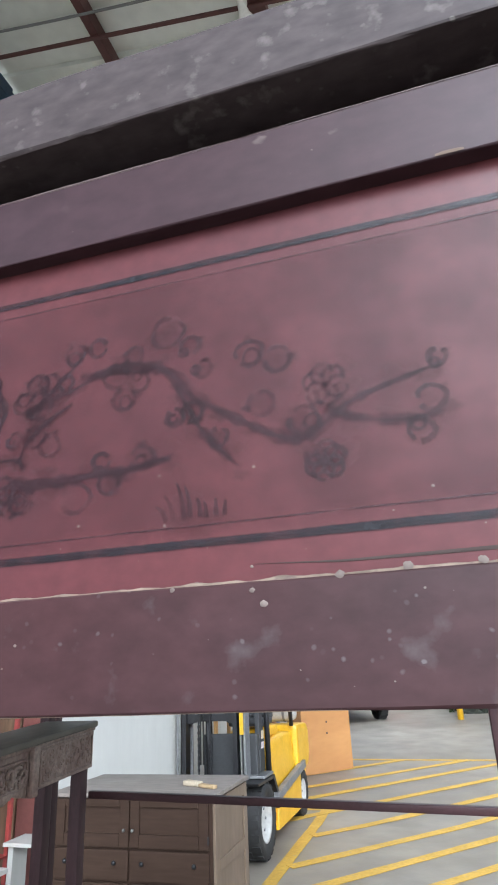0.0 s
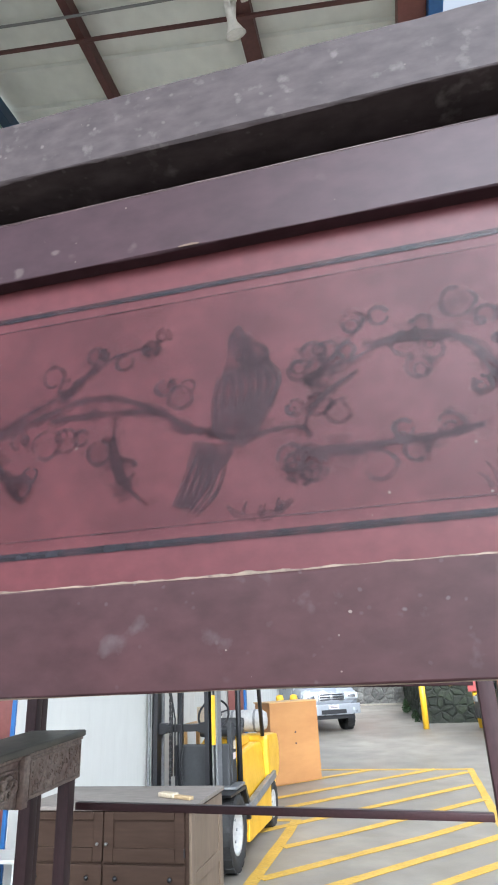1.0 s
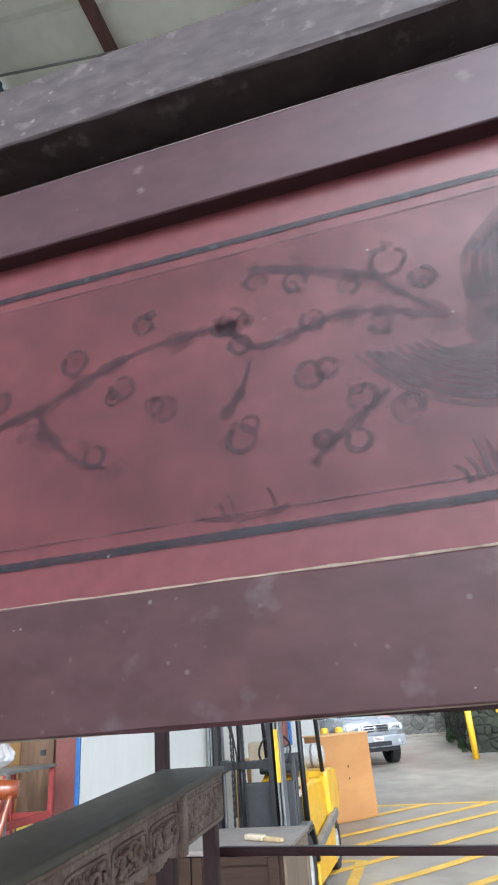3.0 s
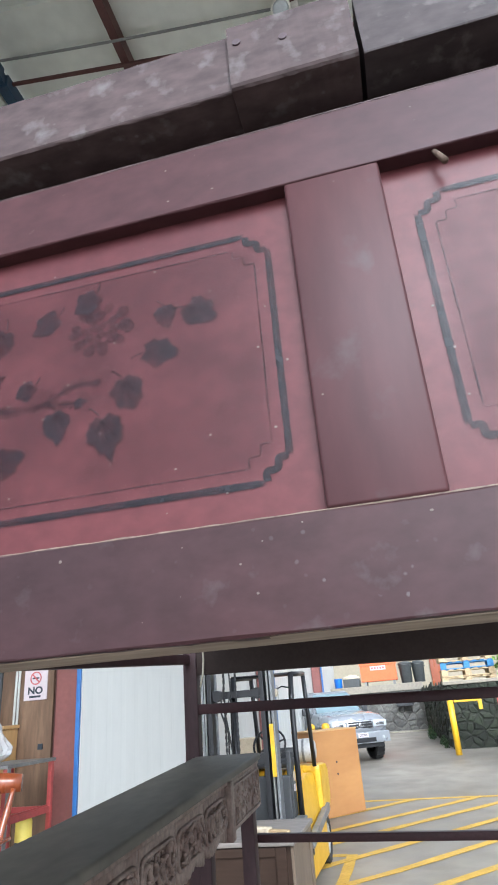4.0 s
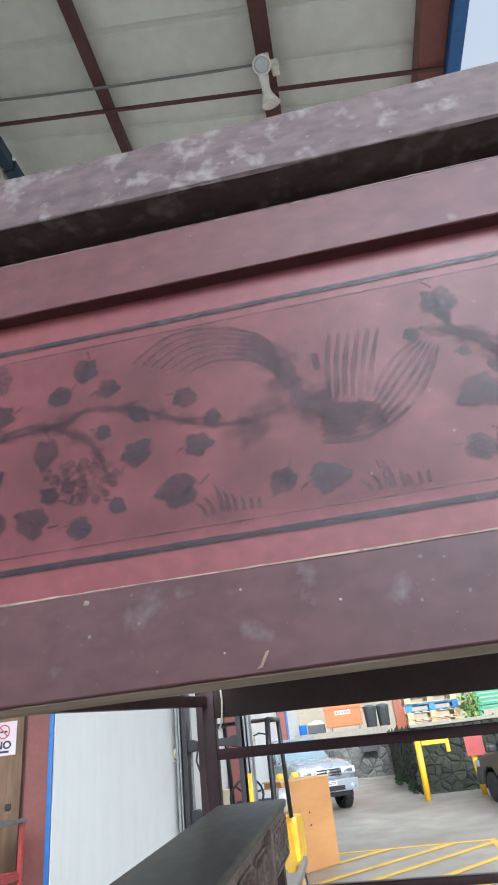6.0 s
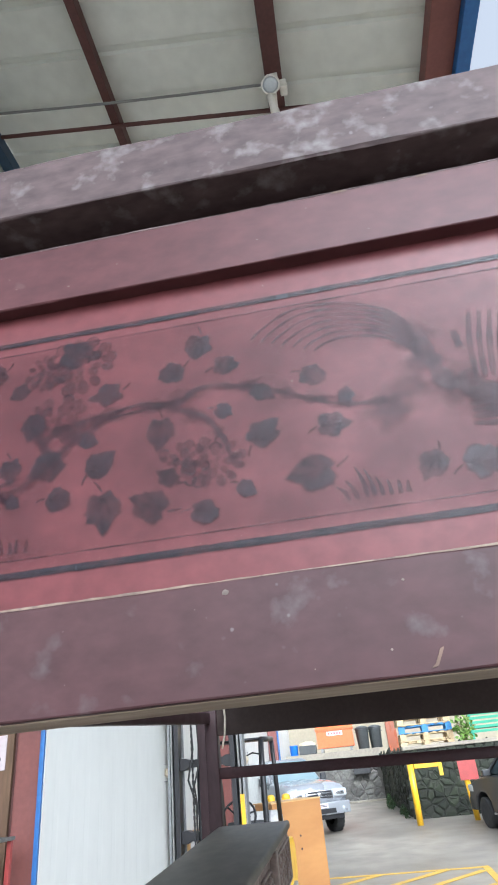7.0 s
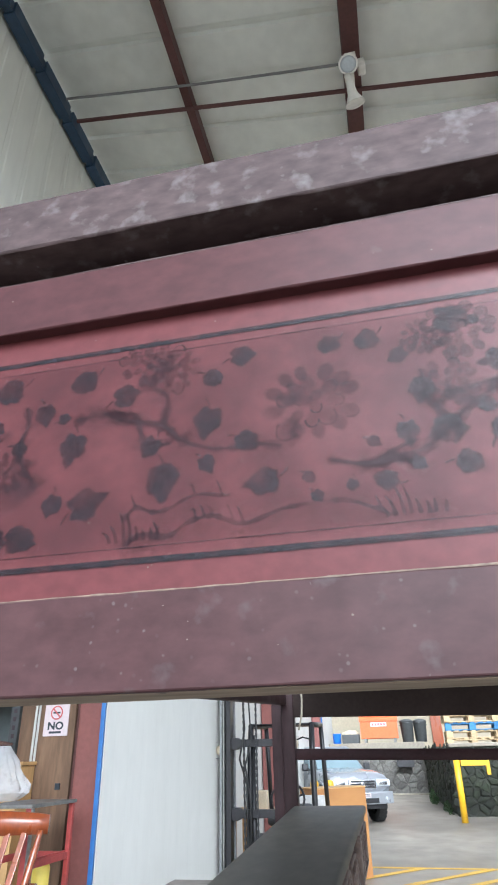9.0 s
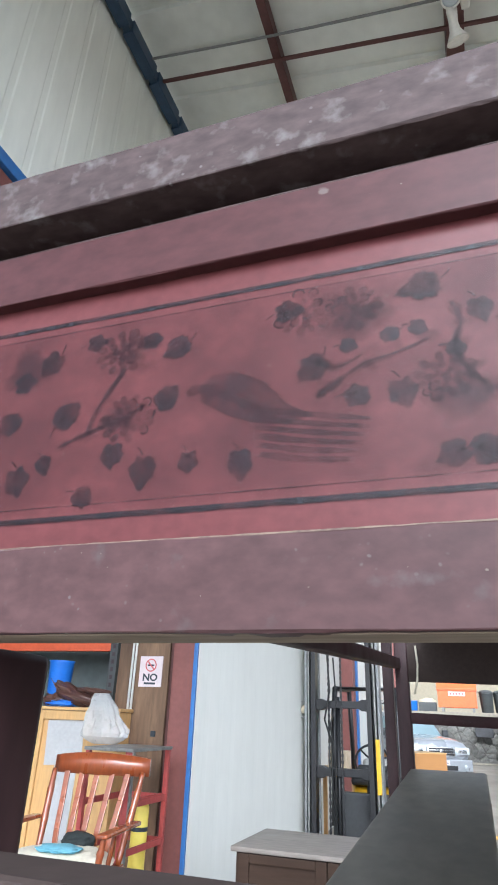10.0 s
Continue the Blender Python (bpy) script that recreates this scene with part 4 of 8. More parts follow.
flowers((0.2180, 1.8852, 4.0), (0.2269, 1.8860, 3.6), (0.2524, 1.8866, 5.9), (0.2605, 1.8801, 3.5), (0.2405, 1.8804, 3.4), (0.2341, 1.8740, 4.7), (0.2426, 1.8706, 3.7), (0.2372, 1.8651, 4.1), (0.2648, 1.8710, 3.1), (0.2693, 1.8470, 3.2), (0.2833, 1.8560, 4.3), (0.2801, 1.8734, 4.6), (0.2889, 1.8699, 4.5), (0.2960, 1.8485, 4.8), (0.3029, 1.8587, 6.7), (0.3009, 1.8354, 6.0), (0.3279, 1.8404, 3.7), (0.3319, 1.8496, 4.0), (0.3350, 1.8616, 2.7), (0.2611, 1.8567, 3.7), (0.2552, 1.8559, 3.1), (0.2299, 1.8443, 3.3), (0.2441, 1.8440, 4.2), (0.2329, 1.8372, 3.9))
flowers((0.2214, 1.8336, 5.1), (0.2044, 1.8567, 4.0), (0.2087, 1.8758, 3.7), (0.2054, 1.8677, 5.1))
flowers((0.1836, 1.8788, 4.5), (0.2073, 1.8554, 4.0), (0.1937, 1.8395, 4.8), (0.2012, 1.8353, 5.0), (0.2196, 1.8357, 4.1))
tufts((0.2616, 1.8236, 0.2))
limb((0.1049, 1.8644), (0.1211, 1.8644), (0.1349, 1.8636), (0.1484, 1.8618), (0.1580, 1.8551), (0.1653, 1.8524), (0.1760, 1.8485), (0.1879, 1.8497), (0.1980, 1.8494), (0.2011, 1.8447))
limb((0.1993, 1.8398), (0.2136, 1.8391), (0.2276, 1.8409), (0.2411, 1.8409), (0.2561, 1.8440))
limb((0.2002, 1.8642), (0.2072, 1.8705), (0.2160, 1.8785), (0.2233, 1.8869))
limb((0.2186, 1.8670), (0.2084, 1.8612), (0.2015, 1.8550), (0.1988, 1.8484))
limb((0.1317, 1.8564), (0.1315, 1.8471), (0.1373, 1.8341))
limb((0.2192, 1.8761), (0.2323, 1.8755), (0.2479, 1.8737))
flowers((0.2156, 1.8853, 2.7), (0.2249, 1.8857, 3.6), (0.2150, 1.8749, 3.0), (0.2040, 1.8757, 4.3), (0.1986, 1.8699, 3.8), (0.1965, 1.8566, 3.0), (0.2104, 1.8530, 4.0), (0.1976, 1.8359, 6.1), (0.2031, 1.8345, 3.2), (0.2288, 1.8448, 3.0), (0.2211, 1.8359, 4.2), (0.1566, 1.8664, 4.5), (0.1507, 1.8711, 3.4), (0.1367, 1.8421, 3.8), (0.1265, 1.8495, 4.7), (0.1190, 1.8560, 3.0))
cradle((0.172, 1.826), (0.176, 1.822), (0.182, 1.821), (0.188, 1.822), (0.194, 1.826))
limb((0.0578, 1.8577), (0.0729, 1.8574), (0.0894, 1.8628), (0.1035, 1.8665), (0.1192, 1.8707), (0.1344, 1.8688), (0.1486, 1.8623), (0.1586, 1.8550), (0.1651, 1.8520))
limb((0.1094, 1.8704), (0.1193, 1.8798), (0.1292, 1.8861), (0.1388, 1.8882), (0.1463, 1.8876))
limb((0.1323, 1.8633), (0.1320, 1.8538), (0.1353, 1.8423), (0.1385, 1.8347), (0.1450, 1.8287))
limb((0.0729, 1.8574), (0.0838, 1.8498), (0.0922, 1.8410), (0.0972, 1.8347))
flowers((0.1233, 1.8884, 3.5), (0.1349, 1.8839, 3.4), (0.1454, 1.8878, 3.3), (0.1503, 1.8929, 2.8), (0.1063, 1.8824, 4.5), (0.1124, 1.8770, 3.6), (0.1595, 1.8670, 4.3), (0.1526, 1.8703, 3.2), (0.1056, 1.8552, 5.9), (0.1133, 1.8559, 4.6), (0.1274, 1.8499, 3.7), (0.1388, 1.8436, 3.9), (0.0961, 1.8404, 4.7), (0.0744, 1.8512, 5.1), (0.0749, 1.8601, 4.3), (0.0638, 1.8788, 4.5), (0.0784, 1.8740, 5.2))
limb((0.0487, 1.8651), (0.0622, 1.8687), (0.0698, 1.8702))
limb((0.0619, 1.8605), (0.0766, 1.8601), (0.0874, 1.8626), (0.0985, 1.8693), (0.1112, 1.8747), (0.1242, 1.8841))
limb((0.0833, 1.8545), (0.0895, 1.8457), (0.0976, 1.8424))
flowers((0.0215, 1.8962, 3.9), (0.0420, 1.8927, 4.1), (0.0399, 1.8875, 3.3), (0.0533, 1.8981, 3.6), (0.0528, 1.8759, 4.3), (0.0747, 1.8745, 4.0), (0.0810, 1.8731, 3.6), (0.0090, 1.8705, 4.7), (0.0144, 1.8673, 4.2), (0.0309, 1.8643, 4.4), (0.0419, 1.8591, 3.5), (0.0409, 1.8512, 3.9), (0.0504, 1.8515, 3.8), (0.0530, 1.8413, 3.7), (0.0604, 1.8440, 2.9), (0.0725, 1.8525, 4.3), (0.0941, 1.8583, 3.4), (-0.0069, 1.8967, 5.1), (-0.0099, 1.8764, 5.4), (-0.0029, 1.8706, 4.0), (-0.0289, 1.8732, 4.2), (0.0131, 1.8487, 4.5), (0.0213, 1.8464, 4.8), (0.0225, 1.8373, 3.5))
tufts((0.0756, 1.8220, 0.2), (-0.0085, 1.8319, 0.2), (0.0417, 1.8255, 0.2))
mound((-0.0237, 1.8350), (-0.0087, 1.8335), (0.0081, 1.8274), (0.0277, 1.8241), (0.0371, 1.8262), (0.0463, 1.8278))
limb((-0.1384, 1.8863), (-0.1298, 1.8888), (-0.1213, 1.8890), (-0.1047, 1.8871), (-0.0892, 1.8768), (-0.0708, 1.8704), (-0.0608, 1.8621), (-0.0513, 1.8551), (-0.0389, 1.8487), (-0.0293, 1.8396))
limb((-0.1380, 1.8751), (-0.1209, 1.8619), (-0.1052, 1.8517), (-0.0939, 1.8495), (-0.0794, 1.8495), (-0.0681, 1.8588))
limb((-0.1245, 1.8357), (-0.1129, 1.8367), (-0.1016, 1.8423), (-0.0958, 1.8489))
limb((-0.1571, 1.8361), (-0.1471, 1.8444), (-0.1412, 1.8514), (-0.1383, 1.8581))
limb((-0.0675, 1.8444), (-0.0560, 1.8412), (-0.0432, 1.8397))
flowers((-0.1302, 1.8866, 3.0), (-0.1118, 1.8934, 3.8), (-0.1088, 1.8815, 3.6), (-0.1219, 1.8569, 3.6), (-0.1070, 1.8560, 3.9), (-0.0943, 1.8391, 4.0), (-0.1110, 1.8345, 4.1), (-0.1187, 1.8376, 3.5), (-0.0863, 1.8548, 5.1), (-0.0660, 1.8413, 3.0), (-0.0566, 1.8441, 2.9), (-0.0516, 1.8368, 3.8), (-0.0393, 1.8718, 3.6), (-0.1589, 1.8599, 4.5), (-0.1480, 1.8599, 3.9), (-0.1621, 1.8319, 4.3), (-0.0853, 1.8769, 5.6), (-0.0725, 1.8728, 4.5))
tufts((-0.0716, 1.8236, 0.2))
cradle((-0.141, 1.825), (-0.137, 1.819), (-0.129, 1.819), (-0.124, 1.820), (-0.119, 1.824))
mound((-0.0776, 1.8220), (-0.0672, 1.8264), (-0.0529, 1.8246), (-0.0455, 1.8271), (-0.0394, 1.8325), (-0.0278, 1.8294))
flowers((-0.1503, 1.8604, 4.7), (-0.1598, 1.8597, 3.1), (-0.1695, 1.8535, 2.8), (-0.1414, 1.8378, 3.4), (-0.1562, 1.8290, 3.9), (-0.1293, 1.8866, 3.3), (-0.1199, 1.8880, 2.9), (-0.1082, 1.8827, 4.3), (-0.1128, 1.8930, 3.5), (-0.0954, 1.8907, 5.1), (-0.1340, 1.8677, 2.9), (-0.1197, 1.8563, 3.6), (-0.1058, 1.8575, 2.9), (-0.1321, 1.8478, 3.9))
limb((-0.1406, 1.8857), (-0.1301, 1.8879), (-0.1198, 1.8890))
limb((-0.1727, 1.8292), (-0.1593, 1.8328), (-0.1494, 1.8393), (-0.1426, 1.8464), (-0.1388, 1.8561), (-0.1322, 1.8582))
limb((-0.1801, 1.8484), (-0.1677, 1.8496), (-0.1556, 1.8525), (-0.1470, 1.8570))
tufts((-0.2012, 1.8202, 0.2))
flowers((-0.2577, 1.8932, 3.4), (-0.2456, 1.8899, 3.6), (-0.2306, 1.8839, 3.1), (-0.2187, 1.8891, 5.3), (-0.2099, 1.8811, 3.5), (-0.2239, 1.8688, 3.2), (-0.2424, 1.8750, 3.5), (-0.2660, 1.8808, 4.7), (-0.2697, 1.8798, 3.4), (-0.2643, 1.8721, 3.3), (-0.2318, 1.8474, 4.1), (-0.2210, 1.8414, 4.2), (-0.2347, 1.8356, 3.4), (-0.2434, 1.8371, 2.6), (-0.2660, 1.8419, 4.2), (-0.2451, 1.8574, 4.2), (-0.2401, 1.8580, 3.3))
limb((-0.2609, 1.8990), (-0.2430, 1.8931), (-0.2255, 1.8863), (-0.2189, 1.8799), (-0.2111, 1.8717), (-0.2051, 1.8667))
limb((-0.2697, 1.8798), (-0.2597, 1.8701), (-0.2457, 1.8722), (-0.2338, 1.8747), (-0.2206, 1.8723), (-0.2066, 1.8663))
limb((-0.2478, 1.8304), (-0.2410, 1.8367), (-0.2302, 1.8439), (-0.2240, 1.8489))
limb((-0.2719, 1.8486), (-0.2656, 1.8557), (-0.2612, 1.8669))
mound((-0.2824, 1.8215), (-0.2721, 1.8198), (-0.2622, 1.8194), (-0.2536, 1.8211))
limb((-0.0570, 1.8910), (-0.0560, 1.8790), (-0.0550, 1.8690), (-0.0480, 1.8590), (-0.0400, 1.8490), (-0.0340, 1.8410))
limb((-0.0210, 1.8920), (-0.0240, 1.8790), (-0.0290, 1.8700), (-0.0380, 1.8650), (-0.0450, 1.8650))
limb((-0.0140, 1.8800), (-0.0120, 1.8660), (-0.0150, 1.8540), (-0.0210, 1.8470), (-0.0290, 1.8440))
limb((-0.0690, 1.8430), (-0.0590, 1.8430), (-0.0470, 1.8370), (-0.0320, 1.8370))
limb((0.0020, 1.8660), (-0.0070, 1.8590), (-0.0110, 1.8510))
limb((-0.3560, 1.8540), (-0.3440, 1.8610), (-0.3310, 1.8640), (-0.3170, 1.8700), (-0.3020, 1.8760), (-0.2860, 1.8790), (-0.2697, 1.8798))
limb((-0.3310, 1.8640), (-0.3260, 1.8540), (-0.3170, 1.8450), (-0.3060, 1.8400))
flowers((-0.3580, 1.8590, 4.2), (-0.3450, 1.8700, 3.6), (-0.3330, 1.8560, 3.9), (-0.3190, 1.8790, 4.6), (-0.3110, 1.8450, 3.4), (-0.3020, 1.8660, 4.0), (-0.2950, 1.8870, 3.5), (-0.2890, 1.8560, 4.3))
# perched bird, seen from behind, with a long tail
fan([(0.1712, 1.8721), (0.1687, 1.8629), (0.1689, 1.8502)], [(0.1848, 1.8787), (0.1917, 1.8672), (0.1794, 1.8489)], 8, 0.0021, 0.0021, "bird")
fan([(0.1637, 1.8470), (0.1588, 1.8355), (0.1549, 1.8258)], [(0.1735, 1.8455), (0.1693, 1.8312), (0.1614, 1.8233)], 6, 0.0018, 0.0012, "bird")
stroke(strokes("bird"), [(0.1793, 1.8865), (0.1811, 1.8800), (0.1811, 1.8706)], 0.0045, 0.0070)
stroke(strokes("bird"), [(0.1756, 1.8861), (0.1784, 1.8907), (0.1802, 1.8850)], 0.0018, 0.0012)
silhouette((0.175, 1.890), (0.182, 1.888), (0.189, 1.881), (0.190, 1.874), (0.192, 1.867), (0.190, 1.858), (0.184, 1.849), (0.179, 1.844), (0.172, 1.845), (0.167, 1.852), (0.168, 1.863), (0.172, 1.874))
silhouette((0.161, 1.850), (0.176, 1.846), (0.174, 1.841), (0.170, 1.837), (0.160, 1.825), (0.153, 1.827), (0.158, 1.840))
# flying bird with spread wings
fan([(-0.1990, 1.8690), (-0.1985, 1.8831), (-0.1904, 1.8937), (-0.1826, 1.9003)], [(-0.1844, 1.8659), (-0.1829, 1.8773), (-0.1803, 1.8869), (-0.1766, 1.8965)], 7, 0.0022, 0.0014, "bird")
for k, (tx, tz) in enumerate(((-0.1520, 1.8919), (-0.1585, 1.8885), (-0.1631, 1.8877), (-0.1678, 1.8868), (-0.1735, 1.8821))):
    rx, rz = -0.1700 - 0.0028 * k, 1.8640 - 0.0012 * k
    stroke(strokes("plume"), [(rx, rz), (rx * 0.55 + tx * 0.45 + 0.0015, rz * 0.55 + tz * 0.45 - 0.001), (tx, tz)], 0.0032, 0.0020)
    stroke(strokes("plume"), [(rx - 0.001, rz + 0.001), (rx * 0.5 + tx * 0.5 - 0.001, rz * 0.5 + tz * 0.5), (tx - 0.003, tz - 0.003)], 0.0022, 0.0014)
stroke(strokes("bird"), [(-0.1921, 1.8690), (-0.1870, 1.8588), (-0.1839, 1.8509), (-0.1818, 1.8442)], 0.0110, 0.0060)
fan([(-0.2328, 1.8614), (-0.2209, 1.8483), (-0.2078, 1.8402), (-0.1965, 1.8386), (-0.1907, 1.8422)], [(-0.2140, 1.8611), (-0.2085, 1.8562), (-0.2010, 1.8535), (-0.1956, 1.8520), (-0.1893, 1.8509)], 8, 0.0014, 0.0016, "bird")
stroke(strokes("plume"), [(-0.1876, 1.8460), (-0.1795, 1.8457), (-0.1741, 1.8461), (-0.1690, 1.8470)], 0.0024, 0.0012)
stroke(strokes("plume"), [(-0.1836, 1.8451), (-0.1790, 1.8415), (-0.1763, 1.8385)], 0.0022, 0.0014)
silhouette((-0.203, 1.862), (-0.200, 1.874), (-0.196, 1.887), (-0.187, 1.894), (-0.181, 1.901), (-0.176, 1.898), (-0.179, 1.890), (-0.180, 1.879), (-0.181, 1.864), (-0.178, 1.850), (-0.189, 1.845), (-0.202, 1.857))
silhouette((-0.231, 1.862), (-0.226, 1.853), (-0.213, 1.843), (-0.199, 1.839), (-0.190, 1.843), (-0.182, 1.847), (-0.187, 1.855), (-0.203, 1.857), (-0.219, 1.858))
silhouette((-0.179, 1.857), (-0.174, 1.861), (-0.168, 1.858), (-0.167, 1.853), (-0.172, 1.847), (-0.178, 1.847))


border(-0.3985, BX1 - 0.045, 1.8155, 1.9110)
finish(panel_r, FEATHER_PAINT)
leaves((-0.4778, 1.8831, 6.9, -33, 1.3), (-0.4901, 1.8847, 5.0, -79, 1.8), (-0.4932, 1.8695, 6.8, -13, 1.3), (-0.5046, 1.8567, 7.2, -71, 1.4), (-0.5128, 1.8423, 7.9, -75, 1.9), (-0.5203, 1.8975, 6.0, -134, 1.2), (-0.5227, 1.8550, 2.6, 9, 1.5), (-0.5311, 1.8488, 6.3, -85, 1.8), (-0.5368, 1.8917, 6.1, -151, 1.3), (-0.5436, 1.8644, 4.7, -152, 1.1), (-0.5525, 1.8368, 8.3, 14, 1.5), (-0.5575, 1.8872, 7.8, -119, 1.6), (-0.5597, 1.8693, 5.9, 25, 1.4), (-0.5621, 1.8490, 4.9, 7, 1.5), (-0.5736, 1.8820, 5.4, -175, 1.3), (-0.5850, 1.8622, 4.6, -56, 1.6))
leaves((-0.5899, 1.8323, 5.5, -73, 1.5), (-0.5935, 1.8537, 7.7, -158, 1.6), (-0.5953, 1.8704, 2.6, -19, 1.2), (-0.5990, 1.8941, 7.8, -85, 1.5), (-0.6001, 1.8330, 5.8, -24, 1.6), (-0.6115, 1.8818, 3.5, -164, 1.0), (-0.6515, 1.8312, 6.7, 3, 1.5), (-0.6659, 1.8330, 5.3, -127, 1.6), (-0.6887, 1.8628, 3.5, 77, 1.1), (-0.6954, 1.8523, 5.6, -1, 1.4), (-0.6990, 1.8732, 5.2, -35, 1.3), (-0.7025, 1.8358, 7.7, -175, 1.5), (-0.7174, 1.8699, 4.4, -39, 1.7), (-0.7187, 1.8528, 6.2, 40, 1.5), (-0.7260, 1.8342, 3.7, -45, 1.4), (-0.7295, 1.8838, 5.0, -2, 1.2))
leaves((-0.7315, 1.8647, 3.8, -34, 1.2), (-0.7389, 1.8947, 6.1, -110, 1.1), (-0.7403, 1.8279, 5.1, -23, 1.2), (-0.7490, 1.8846, 5.5, -160, 1.2), (-0.7515, 1.8418, 4.0, 141, 1.6), (-0.7540, 1.8607, 6.2, -101, 1.6), (-0.7575, 1.8326, 6.9, 152, 1.4), (-0.7730, 1.8797, 5.8, -171, 1.5), (-0.7745, 1.8343, 7.4, -88, 1.4), (-0.7766, 1.8509, 5.9, 35, 1.5), (-0.7807, 1.8614, 3.9, -23, 1.2), (-0.7869, 1.9005, 7.7, -15, 1.9), (-0.7907, 1.8402, 5.3, -17, 1.2), (-0.7950, 1.8538, 6.9, -161, 1.0), (-0.8018, 1.8718, 5.6, -107, 1.4), (-0.8074, 1.8420, 3.2, -38, 1.4))
leaves((-0.8082, 1.8876, 4.3, -151, 1.2), (-0.8091, 1.8548, 5.0, -88, 1.5), (-0.8184, 1.8364, 4.7, 155, 1.2), (-0.8189, 1.8970, 5.4, -156, 1.3), (-0.8216, 1.8522, 2.8, -40, 1.3), (-0.8305, 1.8363, 2.6, -113, 1.2), (-0.8336, 1.8973, 4.9, -157, 1.2), (-0.8431, 1.8335, 2.8, -59, 1.1), (-0.8457, 1.8410, 2.7, -53, 1.3), (-0.8616, 1.8413, 6.4, -169, 1.5), (-0.8687, 1.8590, 5.1, -37, 1.3), (-0.8697, 1.8980, 5.6, 2, 1.3), (-0.8819, 1.8895, 4.8, -43, 1.3), (-0.8834, 1.8702, 6.9, -99, 1.5), (-0.8840, 1.8513, 4.1, -60, 1.4), (-0.9012, 1.8467, 7.5, -93, 1.6))
leaves((-0.9067, 1.8615, 5.1, -128, 1.3), (-0.9195, 1.8865, 6.3, 15, 1.2), (-0.9327, 1.8394, 7.6, 23, 1.6), (-0.9380, 1.8966, 6.8, -156, 1.1), (-0.9402, 1.8660, 7.0, -103, 1.7), (-0.9461, 1.8794, 3.2, 6, 1.3), (-0.9464, 1.8413, 5.0, -106, 1.3), (-0.9552, 1.8836, 5.5, -81, 1.4), (-0.9585, 1.8280, 6.7, -18, 1.4), (-0.9650, 1.8678, 4.1, -35, 1.2), (-0.9691, 1.8279, 5.8, -158, 1.1), (-0.9736, 1.8972, 7.7, -166, 1.8), (-0.9773, 1.8790, 4.1, -34, 1.1), (-0.9840, 1.8535, 6.4, -83, 1.3), (-0.9871, 1.8778, 4.2, -164, 1.0), (-1.0004, 1.8539, 5.5, -16, 1.0))
leaves((-1.0028, 1.8756, 4.0, -18, 1.1), (-1.0163, 1.8682, 6.8, -134, 1.2), (-1.0264, 1.8961, 6.4, -2, 1.3), (-1.0443, 1.8323, 6.2, -83, 1.4), (-1.0655, 1.8350, 4.9, -81, 1.2), (-1.0742, 1.8877, 6.9, -156, 1.2), (-1.0781, 1.8635, 6.5, 45, 1.4), (-1.0849, 1.8334, 6.8, -88, 1.6), (-1.0873, 1.8935, 5.0, 7, 1.2), (-1.0997, 1.8414, 6.3, -85, 1.2), (-1.1110, 1.8240, 5.5, -36, 1.1), (-1.1158, 1.8974, 5.3, -6, 1.3), (-1.1252, 1.8615, 7.6, 41, 1.2), (-1.1325, 1.8403, 4.8, -72, 1.5), (-1.1375, 1.8904, 7.2, -135, 1.0), (-1.1445, 1.8341, 6.9, -78, 1.4))
leaves((-1.1509, 1.8818, 6.3, 4, 1.3), (-1.1545, 1.8616, 6.8, 19, 1.0))
limb((-0.6104, 1.8841), (-0.5916, 1.8780), (-0.5775, 1.8690), (-0.5669, 1.8611), (-0.5516, 1.8572), (-0.5377, 1.8572), (-0.5255, 1.8622), (-0.5139, 1.8617))
limb((-0.5916, 1.8780), (-0.5849, 1.8665))
limb((-0.5672, 1.8709), (-0.5774, 1.8680))
limb((-0.5775, 1.8690), (-0.5740, 1.8548), (-0.5709, 1.8451))
limb((-0.5377, 1.8572), (-0.5226, 1.8552))
limb((-0.7978, 1.8666), (-0.7763, 1.8707), (-0.7608, 1.8728), (-0.7475, 1.8711), (-0.7389, 1.8756), (-0.7232, 1.8733), (-0.7109, 1.8687), (-0.7009, 1.8636), (-0.6878, 1.8590), (-0.6744, 1.8582))
limb((-0.7570, 1.8720), (-0.7394, 1.8644), (-0.7335, 1.8564), (-0.7290, 1.8443))
limb((-0.7232, 1.8733), (-0.7157, 1.8759))
limb((-0.7009, 1.8636), (-0.6907, 1.8625))
limb((-0.6000, 1.8962), (-0.5962, 1.8795), (-0.5866, 1.8718), (-0.5762, 1.8642))
limb((-0.8278, 1.8433), (-0.8129, 1.8447), (-0.8036, 1.8473), (-0.7941, 1.8550), (-0.7862, 1.8621), (-0.7745, 1.8687), (-0.7613, 1.8702), (-0.7463, 1.8719))
limb((-0.8185, 1.8475), (-0.8092, 1.8422))
limb((-0.7941, 1.8550), (-0.7993, 1.8653), (-0.8020, 1.8712))
limb((-0.9294, 1.8804), (-0.9177, 1.8746), (-0.9023, 1.8700), (-0.8936, 1.8620), (-0.8792, 1.8567), (-0.8654, 1.8570), (-0.8539, 1.8544))
limb((-0.9023, 1.8700), (-0.9007, 1.8828), (-0.9076, 1.8888))
limb((-0.8394, 1.8473), (-0.8253, 1.8435), (-0.8164, 1.8443), (-0.8080, 1.8425))
limb((-0.8050, 1.8508), (-0.8141, 1.8480), (-0.8218, 1.8430))
limb((-0.9421, 1.8776), (-0.9305, 1.8789), (-0.9228, 1.8787), (-0.9137, 1.8759), (-0.9092, 1.8633), (-0.8971, 1.8614))
limb((-0.9647, 1.8887), (-0.9623, 1.8788), (-0.9650, 1.8690), (-0.9616, 1.8586), (-0.9556, 1.8514))
